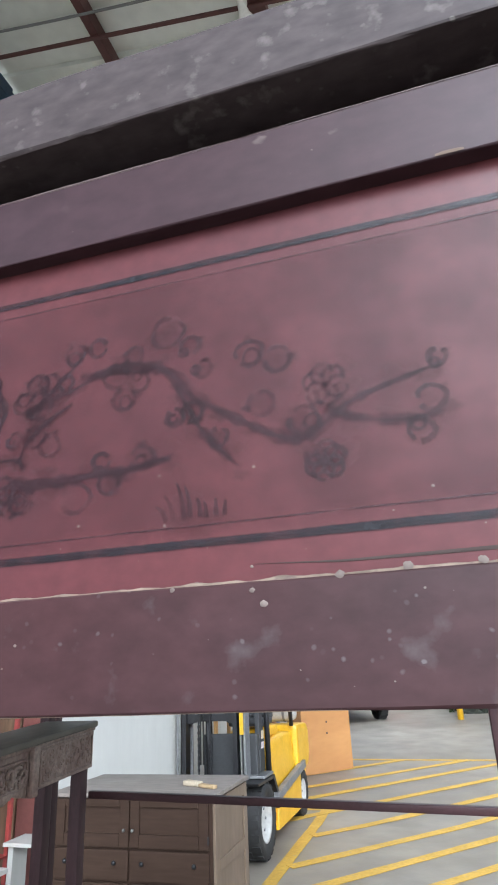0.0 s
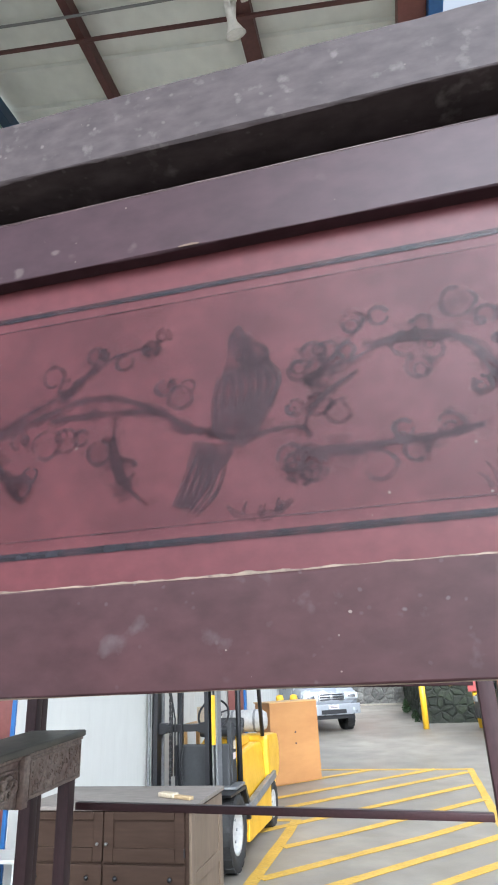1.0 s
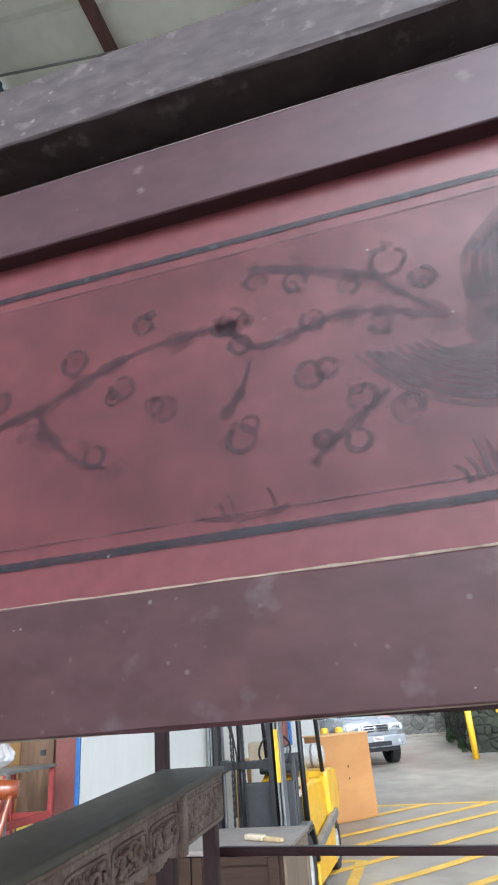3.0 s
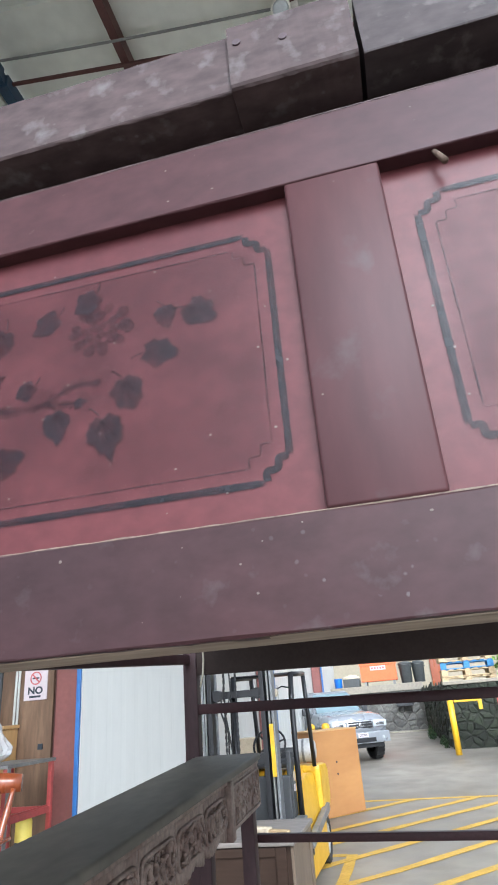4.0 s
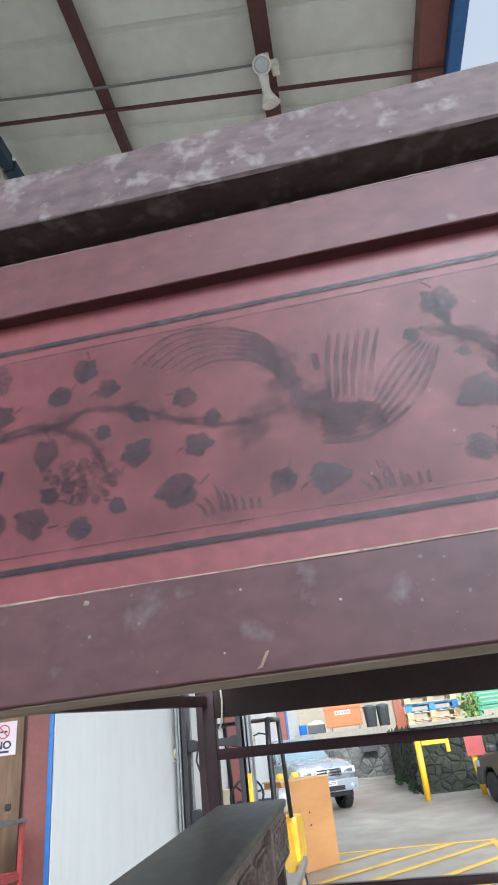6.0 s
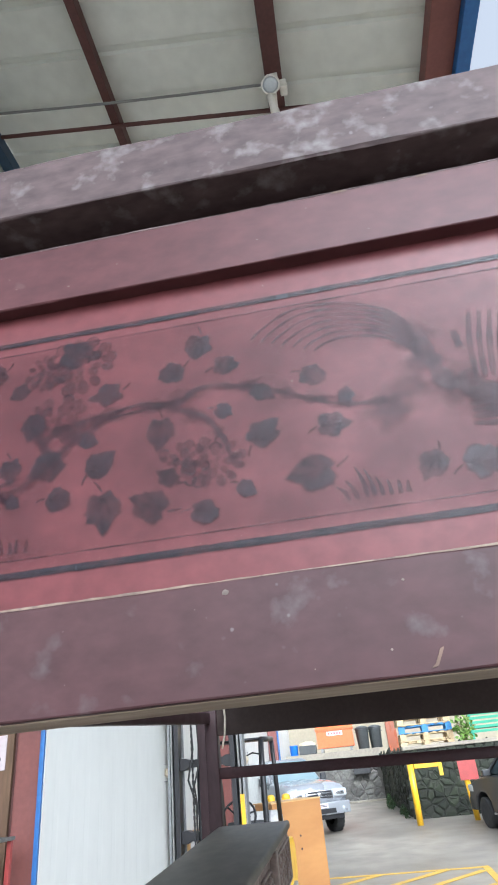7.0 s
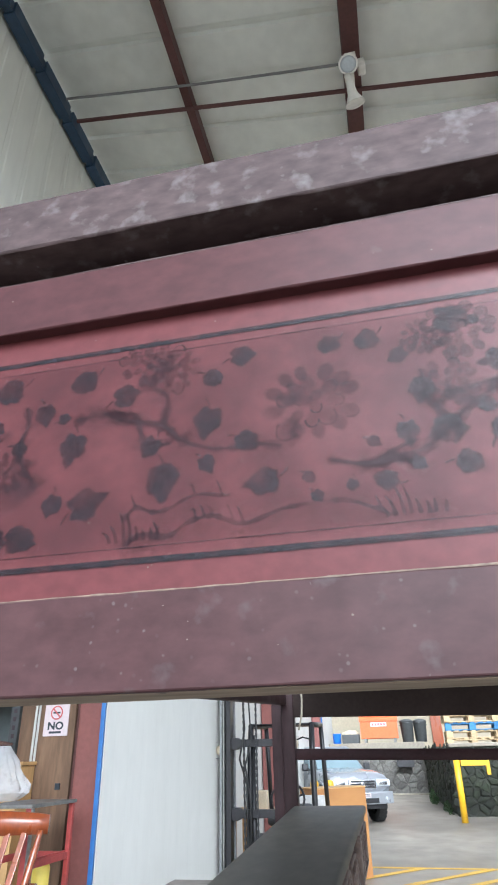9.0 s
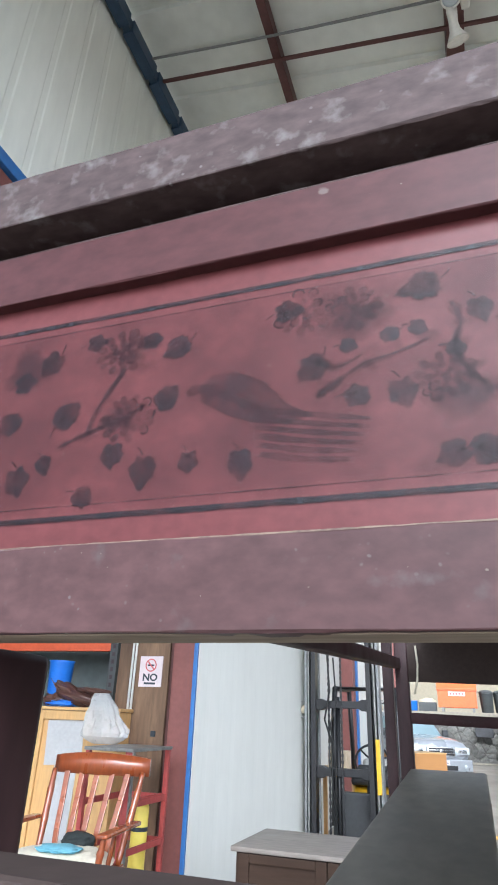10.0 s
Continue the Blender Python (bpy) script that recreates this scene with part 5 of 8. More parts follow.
limb((-1.0158, 1.8550), (-1.0081, 1.8602), (-0.9966, 1.8671), (-0.9855, 1.8695), (-0.9727, 1.8737))
limb((-1.1275, 1.8467), (-1.1135, 1.8521), (-1.0972, 1.8572), (-1.0861, 1.8627))
limb((-1.1135, 1.8521), (-1.1083, 1.8658), (-1.0982, 1.8817))
limb((-1.0156, 1.8725), (-1.0079, 1.8668), (-0.9964, 1.8714))
blossoms((-0.5155, 1.8845, 12.8), (-0.5759, 1.8371, 9.8))
blossoms((-0.5118, 1.8878, 12.2))
blossoms((-0.7356, 1.8454, 10.8), (-0.7852, 1.8954, 14.6), (-0.7976, 1.8947, 9.6))
blossoms((-0.8427, 1.8724, 19.5), (-0.7946, 1.8882, 10.9), (-0.7819, 1.8991, 12.0), (-0.7465, 1.8466, 9.3))
blossoms((-0.8512, 1.8693, 16.5), (-0.8368, 1.8795, 11.6), (-0.8990, 1.8962, 13.4), (-0.7928, 1.8722, 12.2))
blossoms((-0.9696, 1.8576, 11.1), (-1.0001, 1.8927, 11.6), (-0.9101, 1.9019, 13.3))
blossoms((-1.1018, 1.8901, 13.0), (-1.0948, 1.8568, 13.3), (-1.0196, 1.8946, 12.5))
tufts((-0.6282, 1.8239, 0.1), (-0.6845, 1.8250, 0.2))
tufts((-0.6855, 1.8226, 0.2))
tufts((-0.8104, 1.8237, 0.2))
tufts((-0.9114, 1.8236, 0.2))
mound((-0.9156, 1.8211), (-0.9090, 1.8253), (-0.8981, 1.8237), (-0.8906, 1.8283), (-0.8811, 1.8299), (-0.8699, 1.8258), (-0.8551, 1.8300), (-0.8407, 1.8307), (-0.8319, 1.8303), (-0.8174, 1.8232))
mound((-0.9165, 1.8310), (-0.9112, 1.8360), (-0.9047, 1.8337), (-0.8982, 1.8344), (-0.8881, 1.8387), (-0.8743, 1.8369))
# long-tailed bird with fanned feathers
fan([(-0.6452, 1.8602), (-0.6440, 1.8750), (-0.6405, 1.8905)], [(-0.6324, 1.8578), (-0.6275, 1.8740), (-0.6225, 1.8880)], 6, 0.0020, 0.0016)
fan([(-0.6308, 1.8575), (-0.6250, 1.8671), (-0.6176, 1.8748), (-0.6089, 1.8795)], [(-0.6297, 1.8454), (-0.6190, 1.8521), (-0.6100, 1.8620), (-0.6031, 1.8754)], 6, 0.0015, 0.0013)
fan([(-0.6604, 1.8780), (-0.6635, 1.8896), (-0.6716, 1.8976), (-0.6867, 1.9032), (-0.7023, 1.9035), (-0.7137, 1.8974), (-0.7193, 1.8923)], [(-0.6610, 1.8720), (-0.6650, 1.8790), (-0.6715, 1.8840), (-0.6800, 1.8865), (-0.6870, 1.8870), (-0.6930, 1.8855), (-0.6970, 1.8830)], 7, 0.0017, 0.0010)
stroke(strokes("bird"), [(-0.6611, 1.8821), (-0.6581, 1.8752), (-0.6567, 1.8658), (-0.6527, 1.8580)], 0.0050, 0.0060)
stroke(strokes("bird"), [(-0.6480, 1.8823), (-0.6476, 1.8735)], 0.0024, 0.0030)
stroke(strokes("bird"), [(-0.6513, 1.8640), (-0.6468, 1.8580), (-0.6409, 1.8520), (-0.6366, 1.8490)], 0.0080, 0.0130)
fan([(-0.6510, 1.8448), (-0.6430, 1.8435), (-0.6340, 1.8440), (-0.6267, 1.8490)], [(-0.6500, 1.8560), (-0.6430, 1.8570), (-0.6350, 1.8565), (-0.6290, 1.8560)], 6, 0.0022, 0.0018)
for bx, bz, br in ((-0.662, 1.883, 0.009), (-0.660, 1.872, 0.009), (-0.652, 1.860, 0.011), (-0.640, 1.853, 0.013), (-0.632, 1.851, 0.010), (-0.670, 1.890, 0.009), (-0.668, 1.862, 0.010), (-0.675, 1.853, 0.010)):
    smudge(bx, bz, br, 0.7)
# dark bird with a long brushed tail
stroke(strokes("plume"), [(-1.0690, 1.8640), (-1.0620, 1.8660), (-1.0507, 1.8610), (-1.0398, 1.8540), (-1.0314, 1.8480)], 0.0040, 0.0030)
silhouette((-1.064, 1.866), (-1.059, 1.872), (-1.048, 1.872), (-1.035, 1.865), (-1.026, 1.854), (-1.016, 1.848), (-1.026, 1.845), (-1.038, 1.847), (-1.050, 1.852), (-1.062, 1.859))
for bx, bz, br in ((-1.003, 1.889, 0.016), (-1.093, 1.888, 0.014), (-1.150, 1.889, 0.015), (-0.965, 1.847, 0.013), (-1.095, 1.858, 0.011)):
    smudge(bx, bz, br, 0.9)
fan([(-1.0420, 1.8540), (-1.0200, 1.8490), (-0.9941, 1.8437)], [(-1.0380, 1.8350), (-1.0200, 1.8310), (-1.0018, 1.8291)], 6, 0.0030, 0.0016)
border(BX0 + 0.030, -0.4510, 1.8155, 1.9110)
finish(panel_l, GHOST_PAINT)

# -- dried putty along the lower edge, specks, chips and a crack --
rng = random.Random(21)
bm = bmesh.new()
rows = []
for i in range(900):
    x = BX0 + 0.03 + (BX1 - BX0 - 0.06) * i / 899
    amp = 0.0008 if x > -0.20 else 0.0005
    h = max(0.00004, (0.00050 if x > -0.20 else 0.00038) + amp * noise.noise(Vector((x * 120, 0, 0))) + 0.5 * amp * noise.noise(Vector((x * 260, 3, 0))))
    if -0.443 < x < -0.407:
        h = 0.0001
    rows.append([bm.verts.new((x, y, z)) for y, z in ((YF + 0.0004, 1.8027 - 0.4 * h), (YF + 0.0001, 1.8030 + h * 0.5), (YF + 0.0022, 1.8031 + h), (YF + 0.006, 1.8032 + h * 1.2))])
for a, b in zip(rows, rows[1:]):
    for k in range(3):
        bm.faces.new((a[k], a[k + 1], b[k + 1], b[k]))
part("putty_edge", bm, PUTTY_LINE, bed, "pale chipped putty along the rail edge", True)


def dab(bm, x, y, z, r, h, rg):
    """A small lumpy splash on a face that looks towards -y."""
    n = 12
    c = bm.verts.new((x, y - h, z))
    ring = [bm.verts.new((x + r * rg.uniform(0.8, 1.15) * math.cos(k * math.tau / n), y, z + r * rg.uniform(0.65, 0.95) * math.sin(k * math.tau / n))) for k in range(n)]
    for k in range(n):
        bm.faces.new((c, ring[k], ring[(k + 1) % n]))


for x, z in ((0.2570, 1.8022), (0.2797, 1.8006), (0.3030, 1.8028), (0.3200, 1.8036), (0.3375, 1.8036), (0.2827, 1.7969), (-0.0523, 1.8007), (-0.0050, 1.7970), (-0.0357, 1.8030), (-0.7341, 1.7994)):
    bm = bmesh.new()
    dab(bm, x, YF - 0.0001, z, rng.uniform(0.0007, 0.0014), 0.0005, rng)
    part("putty_lump", bm, PUTTY, bed, "pale lump of dried putty", True)
bm = bmesh.new()
for i in range(260):
    x = rng.uniform(BX0 + 0.05, BX1 - 0.05)
    where = rng.random()
    if where < 0.45:
        y, z = YP - 0.0003, rng.uniform(1.806, 1.922)
        if -0.444 < x < -0.406:
            y = YF + 0.0004
    elif where < 0.72:
        y, z = YF - 0.0001, rng.uniform(1.774, 1.801)
    elif where < 0.88:
        y, z = YF - 0.0001, rng.uniform(1.928, 1.953)
    else:
        y, z = 0.6222, rng.uniform(1.971, 1.998)
    dab(bm, x, y, z, abs(rng.gauss(0, 0.00016)) + 0.00010, 0.00004, rng)
for x, z in ((0.2800, 1.8362), (0.2782, 1.8076), (0.2501, 1.8373), (0.2520, 1.8217), (0.3287, 1.8244), (0.2230, 1.8245), (0.0570, 1.8890), (0.0780, 1.8800), (0.0125, 1.8539), (-0.1239, 1.9103), (-0.0804, 1.8575), (-0.1157, 1.8088),
             (-0.0915, 1.9047), (-0.2234, 1.8945), (-0.2047, 1.8673), (-0.4938, 1.9044), (-0.4730, 1.8903), (-0.3971, 1.8495), (-0.3702, 1.8409), (-0.4576, 1.8634), (-0.4757, 1.8345), (-0.4878, 1.8247), (-0.4484, 1.8565), (-0.4544, 1.8333)):
    dab(bm, x, YP - 0.0003, z, 0.00052, 0.00012, rng)
for x, z in ((-0.4005, 1.8656), (-0.3618, 1.8635), (-0.3964, 1.8331), (-0.5505, 1.8592), (-0.5272, 1.8633), (-0.5449, 1.8682), (-0.5976, 1.8930), (-0.5352, 1.9132), (-0.5096, 1.8770), (-0.4714, 1.8141), (-0.5471, 1.8239), (-0.5863, 1.8908),
             (-0.5362, 1.8515), (-0.6203, 1.8980), (-0.6110, 1.8569), (-0.6066, 1.8401), (-0.6366, 1.8297), (-0.7061, 1.8720), (-1.0337, 1.8720), (-0.9298, 1.8319), (-0.9872, 1.8953), (-1.1231, 1.8439)):
    dab(bm, x, YP - 0.0003, z, 0.00048, 0.00012, rng)
for x, z, r in ((-0.0740, 1.7919, 0.0016), (-0.0161, 1.7872, 0.0018), (-0.0085, 1.7864, 0.0017), (-0.0209, 1.7843, 0.0010), (0.0129, 1.7805, 0.0016), (0.0305, 1.7898, 0.0014), (-0.0517, 1.7875, 0.0008), (-0.4139, 1.7985, 0.0010), (-0.4857, 1.9311, 0.0010),
                (-0.4674, 1.7907, 0.0008), (-0.5232, 1.7984, 0.0012), (-0.6539, 1.7890, 0.0009), (-0.6837, 1.7963, 0.0009), (-0.0048, 1.7970, 0.0019)):
    dab(bm, x, YF - 0.0002, z, r * 0.5, 0.00010, rng)
specks = part("paint_specks", bm, PUTTY, bed, "tiny pale paint specks")
specks["kind"] = "stuff"
part("chip", prism([(-0.6812, 1.7726), (-0.6800, 1.7736), (-0.6780, 1.7772), (-0.6770, 1.7776), (-0.6774, 1.7766), (-0.6794, 1.7730)], YF - 0.0004, YF + 0.0005), BARE_WOOD, bed, "pale scrape down to the wood")
for x, z, s in ((0.162, 1.9262, 0.0040), (0.348, 1.9265, 0.0042), (-0.676, 1.9547, 0.0030), (-0.643, 1.9547, 0.0022), (0.026, 1.9547, 0.0018)):
    bm = bmesh.new()
    n = 9
    ring = [bm.verts.new((x + s * (k / 8 - 0.5) * 2, YF - 0.0003, z + s * 0.12 * math.sin(math.pi * k / 8) * rng.uniform(0.6, 1.2))) for k in range(n)]
    low = [bm.verts.new((v.co.x, YF - 0.0003, 1.9256 if z < 1.94 else 1.9540)) for v in ring]
    for k in range(n - 1):
        bm.faces.new((ring[k], ring[k + 1], low[k + 1], low[k]))
    part("chip", bm, BARE_WOOD, bed, "bare wood where the edge is chipped")
part("crack", prism([(0.2790, 1.8083), (0.303, 1.8068), (0.3247, 1.8066), (0.352, 1.8066), (0.43, 1.8060), (0.43, 1.8074), (0.352, 1.8077), (0.3247, 1.8075), (0.303, 1.8074)], YP - 0.0002, YP + 0.001), UNDER, panel_r, "split along the panel")
part("wooden_peg", tube([(-0.389, 0.634, 1.9255), (-0.388, 0.6325, 1.9215), (-0.3865, 0.632, 1.9175)], 0.0011, 7, radii=[0.0008, 0.0010, 0.0013]), BARE_WOOD, bed, "small pale peg", True)

# ---- carved altar table standing on the bed platform ----
table = thing("altar_table", "long dusty black altar table with a pierced carved apron", "table", (-1.08, 1.7, 0.5))
TX0, TX1, TY0, TY1 = -1.195, -0.962, 0.80, 2.715
part("tabletop", box(TX0, TX1, TY0, TY1, 1.598, 1.620, 0.009, segs=4), TABLE_TOP, table, "dusty black tabletop", True)
part("moulding", box(TX0 + 0.01, TX1 - 0.008, TY0 + 0.01, TY1 - 0.008, 1.588, 1.598, 0.003), CARVED, table, "", True)
part("end_panel", box(-1.0, -0.986, 2.355, 2.695, 1.466, 1.588, 0.003), CARVED, table, "carved panel at the end of the apron", True)


def scroll(bm, y, z, r, turn, w=0.008, x=-0.985, depth=0.010, hand=1):
    """A raised carved curl on the apron."""
    pts = []
    for k in range(13):
        a = turn + hand * k * 0.42
        q = r * (1 - k / 16)
        pts.append((x, y + q * math.cos(a), z + q * math.sin(a)))
    tube(pts, w, 6, bm, [w * (1 - 0.4 * k / 12) for k in range(13)])


bm = bmesh.new()
rng = random.Random(5)
for k in range(7):
    y = 2.392 + k * 0.044
    for q in range(5):
        scroll(bm, y + rng.uniform(-0.015, 0.02), 1.493 + 0.017 * q + rng.uniform(-0.008, 0.008), rng.uniform(0.010, 0.017), rng.uniform(0, 6), 0.0042, -0.986, hand=rng.choice((-1, 1)))
for za, zb in ((1.574, 1.580), (1.474, 1.480)):
    box(-0.987, -0.981, 2.365, 2.685, za, zb, 0.001, bm)
for ya, yb in ((2.365, 2.371), (2.679, 2.685)):
    box(-0.987, -0.981, ya, yb, 1.480, 1.574, 0.001, bm)
part("carving", bm, CARVED, table, "raised leaf carving", True)
for ya in (2.322, 0.90):
    part("corner_block", box(-1.012, -0.976, ya, ya + 0.032, 1.452, 1.596, 0.003), CARVED, table, "", True)


def apron_segment(y0, y1, seed):
    """One length of apron: a board with a scalloped foot, a raised moulding and flat leaf scrolls."""
    rg = random.Random(seed)
    bm = bmesh.new()
    x0, x1 = -1.004, -0.994
    nu, nv = 22, 11
    low = [1.474 - 0.016 * abs(math.sin(math.pi * k / nu * 1.5)) + 0.003 * math.sin(k * 2.3) for k in range(nu + 1)]
    grid = [[bm.verts.new((x1, y0 + (y1 - y0) * k / nu, low[k] + (1.588 - low[k]) * v / nv)) for v in range(nv + 1)] for k in range(nu + 1)]
    cells = [(k, v) for k in range(nu) for v in range(nv)]
    board = [bm.faces.new((grid[k][v], grid[k + 1][v], grid[k + 1][v + 1], grid[k][v + 1])) for k, v in cells
             if not (2 <= k < nu - 2 and 2 <= v < nv - 2 and noise.noise(Vector((k * 0.62, v * 0.62, seed * 3.3))) > 0.26)]
    res = bmesh.ops.extrude_face_region(bm, geom=board)
    bmesh.ops.translate(bm, verts=[g for g in res["geom"] if isinstance(g, bmesh.types.BMVert)], vec=(x0 - x1, 0, 0))
    cy, h = (y0 + y1) / 2, (y1 - y0) / 2 - 0.008
    rim = []
    for k in range(29):
        a = k / 28 * math.tau
        c, q = math.cos(a), math.sin(a)
        rim.append((-0.9935, cy + h * math.copysign(abs(c) ** 0.45, c), 1.527 + 0.040 * math.copysign(abs(q) ** 0.6, q) + 0.003 * math.sin(3 * a)))
    tube(rim, 0.0052, 6, bm)
    for k in range(5):
        y = y0 + (y1 - y0) * (0.18 + 0.16 * k)
        scroll(bm, y, 1.530 + rg.uniform(-0.010, 0.010), 0.027, rg.uniform(0, 6), 0.0075, -0.9915, hand=rg.choice((-1, 1)))
        scroll(bm, y + 0.015, 1.508, 0.016, rg.uniform(0, 6), 0.0055, -0.9915, hand=rg.choice((-1, 1)))
        scroll(bm, y - 0.012, 1.548, 0.012, rg.uniform(0, 6), 0.0042, -0.9935)
    for v in bm.verts:
        if v.co.x > -0.9935:
            v.co.x = -0.9935 + (v.co.x + 0.9935) * 1.3
    return bm


ys = np.linspace(0.935, 2.320, 8)
for k in range(7):
    part("apron", apron_segment(float(ys[k]), float(ys[k + 1]), 30 + k), CARVED, table, "pierced carved apron", True)
for ly in (2.645, 0.86):
    part("leg", box(-1.028, -0.985, ly, ly + 0.045, 0.5, 1.466 if ly > 2 else 1.452, 0.003), POST, table, "dark purple-brown square leg", True)
    part("leg", box(-1.17, -1.13, ly, ly + 0.045, 0.5, 1.588, 0.003), POST, table, "dark purple-brown square leg", True)

# the top and its apron fall away along their length
for ob in table.children:
    for v in ob.data.vertices:
        if v.co.z > 0.8:
            v.co.z += 0.055 * (v.co.y + 1.7 - 2.715) - 0.007
            if ob.name.split(".")[0] in ("apron", "carving", "end_panel", "corner_block"):
                v.co.x += 0.016

# ---- dresser ----
dresser = thing("dresser", "worn dark oak dresser with panelled doors over drawers", "dresser", (-1.97, 5.31, 0))
DX0, DX1, DY0, DY1 = -2.585, -1.345, 4.94, 5.70
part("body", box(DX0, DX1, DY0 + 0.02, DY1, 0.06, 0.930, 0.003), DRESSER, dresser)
part("side_panel", box(DX1 + 0.0005, DX1 + 0.006, DY0 + 0.02, DY1, 0.06, 0.928, 0.001), DRESSER_SIDE, dresser, "paler oak side")
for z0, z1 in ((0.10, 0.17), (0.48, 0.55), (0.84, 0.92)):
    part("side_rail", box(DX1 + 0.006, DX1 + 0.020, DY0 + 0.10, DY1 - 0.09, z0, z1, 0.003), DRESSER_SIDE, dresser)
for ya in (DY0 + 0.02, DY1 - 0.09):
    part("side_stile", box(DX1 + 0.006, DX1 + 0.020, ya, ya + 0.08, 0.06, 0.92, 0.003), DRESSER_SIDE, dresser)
part("top", box(DX0 - 0.03, DX1 + 0.035, DY0 - 0.02, DY1 + 0.01, 0.931, 0.962, 0.006), DRESSER_TOP, dresser, "paler oak top", True)
part("plinth", box(DX0 + 0.01, DX1 - 0.01, DY0 + 0.035, DY1 - 0.02, 0, 0.06), DRESSER, dresser)
mid = (DX0 + DX1) / 2
for sgn, xa, xb in ((1, DX0 + 0.025, mid - 0.004), (-1, mid + 0.004, DX1 - 0.025)):
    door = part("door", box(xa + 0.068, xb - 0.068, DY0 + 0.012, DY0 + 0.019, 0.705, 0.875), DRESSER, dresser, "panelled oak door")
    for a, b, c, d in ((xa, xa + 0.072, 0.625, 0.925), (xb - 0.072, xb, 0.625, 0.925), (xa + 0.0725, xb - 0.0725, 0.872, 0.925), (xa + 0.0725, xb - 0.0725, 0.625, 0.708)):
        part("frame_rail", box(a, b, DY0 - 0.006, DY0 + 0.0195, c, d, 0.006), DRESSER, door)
    kx = xb - 0.03 if sgn > 0 else xa + 0.03
    part("knob", moved(lathe([(0.004, 0), (0.006, -0.012), (0.011, -0.02), (0.010, -0.026), (0.003, -0.029)], "y", 12), pose(kx, DY0 - 0.006, 0.735)), CART_GREY, door, "small round knob", True)
    part("hinge", box((xa if sgn > 0 else xb) - 0.006, (xa if sgn > 0 else xb) + 0.006, DY0 - 0.012, DY0 - 0.0065, 0.66, 0.71, 0.001), BLACK_STEEL, door)
for z0, z1 in ((0.425, 0.610), (0.235, 0.412), (0.075, 0.222)):
    for xa, xb in ((DX0 + 0.025, mid - 0.006), (mid + 0.006, DX1 - 0.025)):
        dr = part("drawer", box(xa, xb, DY0 - 0.002, DY0 + 0.0195, z0, z1, 0.008), DRESSER, dresser)
        for kx in (xa + 0.10, xb - 0.10):
            part("knob", moved(lathe([(0.004, 0), (0.006, -0.012), (0.016, -0.02), (0.014, -0.028), (0.003, -0.031)], "y", 12), pose(kx, DY0 - 0.002, (z0 + z1) / 2 + 0.02)), BLACK_STEEL, dr, "dark round knob", True)
brush = thing("paint_brush", "tan-wrapped flat brush lying on the dresser top", "brush", (-1.55, 5.2, 0.963))
part("bristles", moved(box(-0.13, 0.03, -0.03, 0.03, 0, 0.034, 0.008), pose(-1.55, 5.2, 0.963, 0, 0, -26)), CLOTH_TAN, brush, "", True)
part("handle", moved(box(0.032, 0.19, -0.022, 0.022, 0.0, 0.024, 0.006), pose(-1.55, 5.2, 0.963, 0, 0, -26)), PALLET, brush, "pale wooden handle", True)


# ---- forklift ----
fork = thing("forklift", "yellow forklift truck with a grey steel mast, parked on the concrete", "forklift", (-2.1, 7.9, 0))


def wheel(parent, x, y, r, w, rim_r, side, name="wheel", rim_material=WHITE_PAINT, lugs=18):
    """A tyre with tread blocks, a dished rim and bolts; side is the way its face looks (+1: +x)."""
    h = w / 2
    tyre = part(name, lathe([(rim_r, -h * 0.8), (r * 0.80, -h), (r * 0.95, -h * 0.9), (r * 0.985, -h * 0.5), (r * 0.985, h * 0.5), (r * 0.95, h * 0.9), (r * 0.80, h), (rim_r, h * 0.8), (rim_r * 0.97, 0.0), (rim_r, -h * 0.8)], "x", 36, at=(x, y, r), ends=False), RUBBER, parent, "black rubber tyre", True)
    for k in range(lugs):
        a = k * math.tau / lugs
        for s in (-1, 1):
            bm = box(s * h * 0.10 - (0 if s > 0 else h * 0.8), s * h * 0.10 + (h * 0.8 if s > 0 else 0), -0.035 * r / 0.34, 0.035 * r / 0.34, r * 0.96, r * 1.0)
            moved(bm, Matrix.Translation((x, y, r)) @ Matrix.Rotation(a + s * 0.08, 4, "X"))
            part("tread_block", bm, RUBBER, tyre)
    f = side * h
    part("rim", lathe([(0.01, f * 0.25), (rim_r * 0.35, f * 0.25), (rim_r * 0.42, f * 0.35), (rim_r * 0.75, f * 0.30), (rim_r * 0.92, f * 0.75), (rim_r * 1.02, f * 0.85), (rim_r * 1.02, f * 0.1)], "x", 32, at=(x, y, r)), rim_material, tyre, "white painted steel rim", True)
    for k in range(6):
        a = k * math.tau / 6
        part("bolt", moved(lathe([(rim_r * 0.07, f * 0.25), (rim_r * 0.07, f * 0.45)], "x", 6), pose(x, y + rim_r * 0.56 * math.cos(a), r + rim_r * 0.56 * math.sin(a))), GREY_STEEL, tyre)
    return tyre


wheel(fork, -1.70, 7.12, 0.335, 0.20, 0.19, 1)
wheel(fork, -2.28, 7.12, 0.335, 0.20, 0.19, -1)
wheel(fork, -1.71, 8.94, 0.26, 0.16, 0.15, 1)
wheel(fork, -2.27, 8.94, 0.26, 0.16, 0.15, -1)
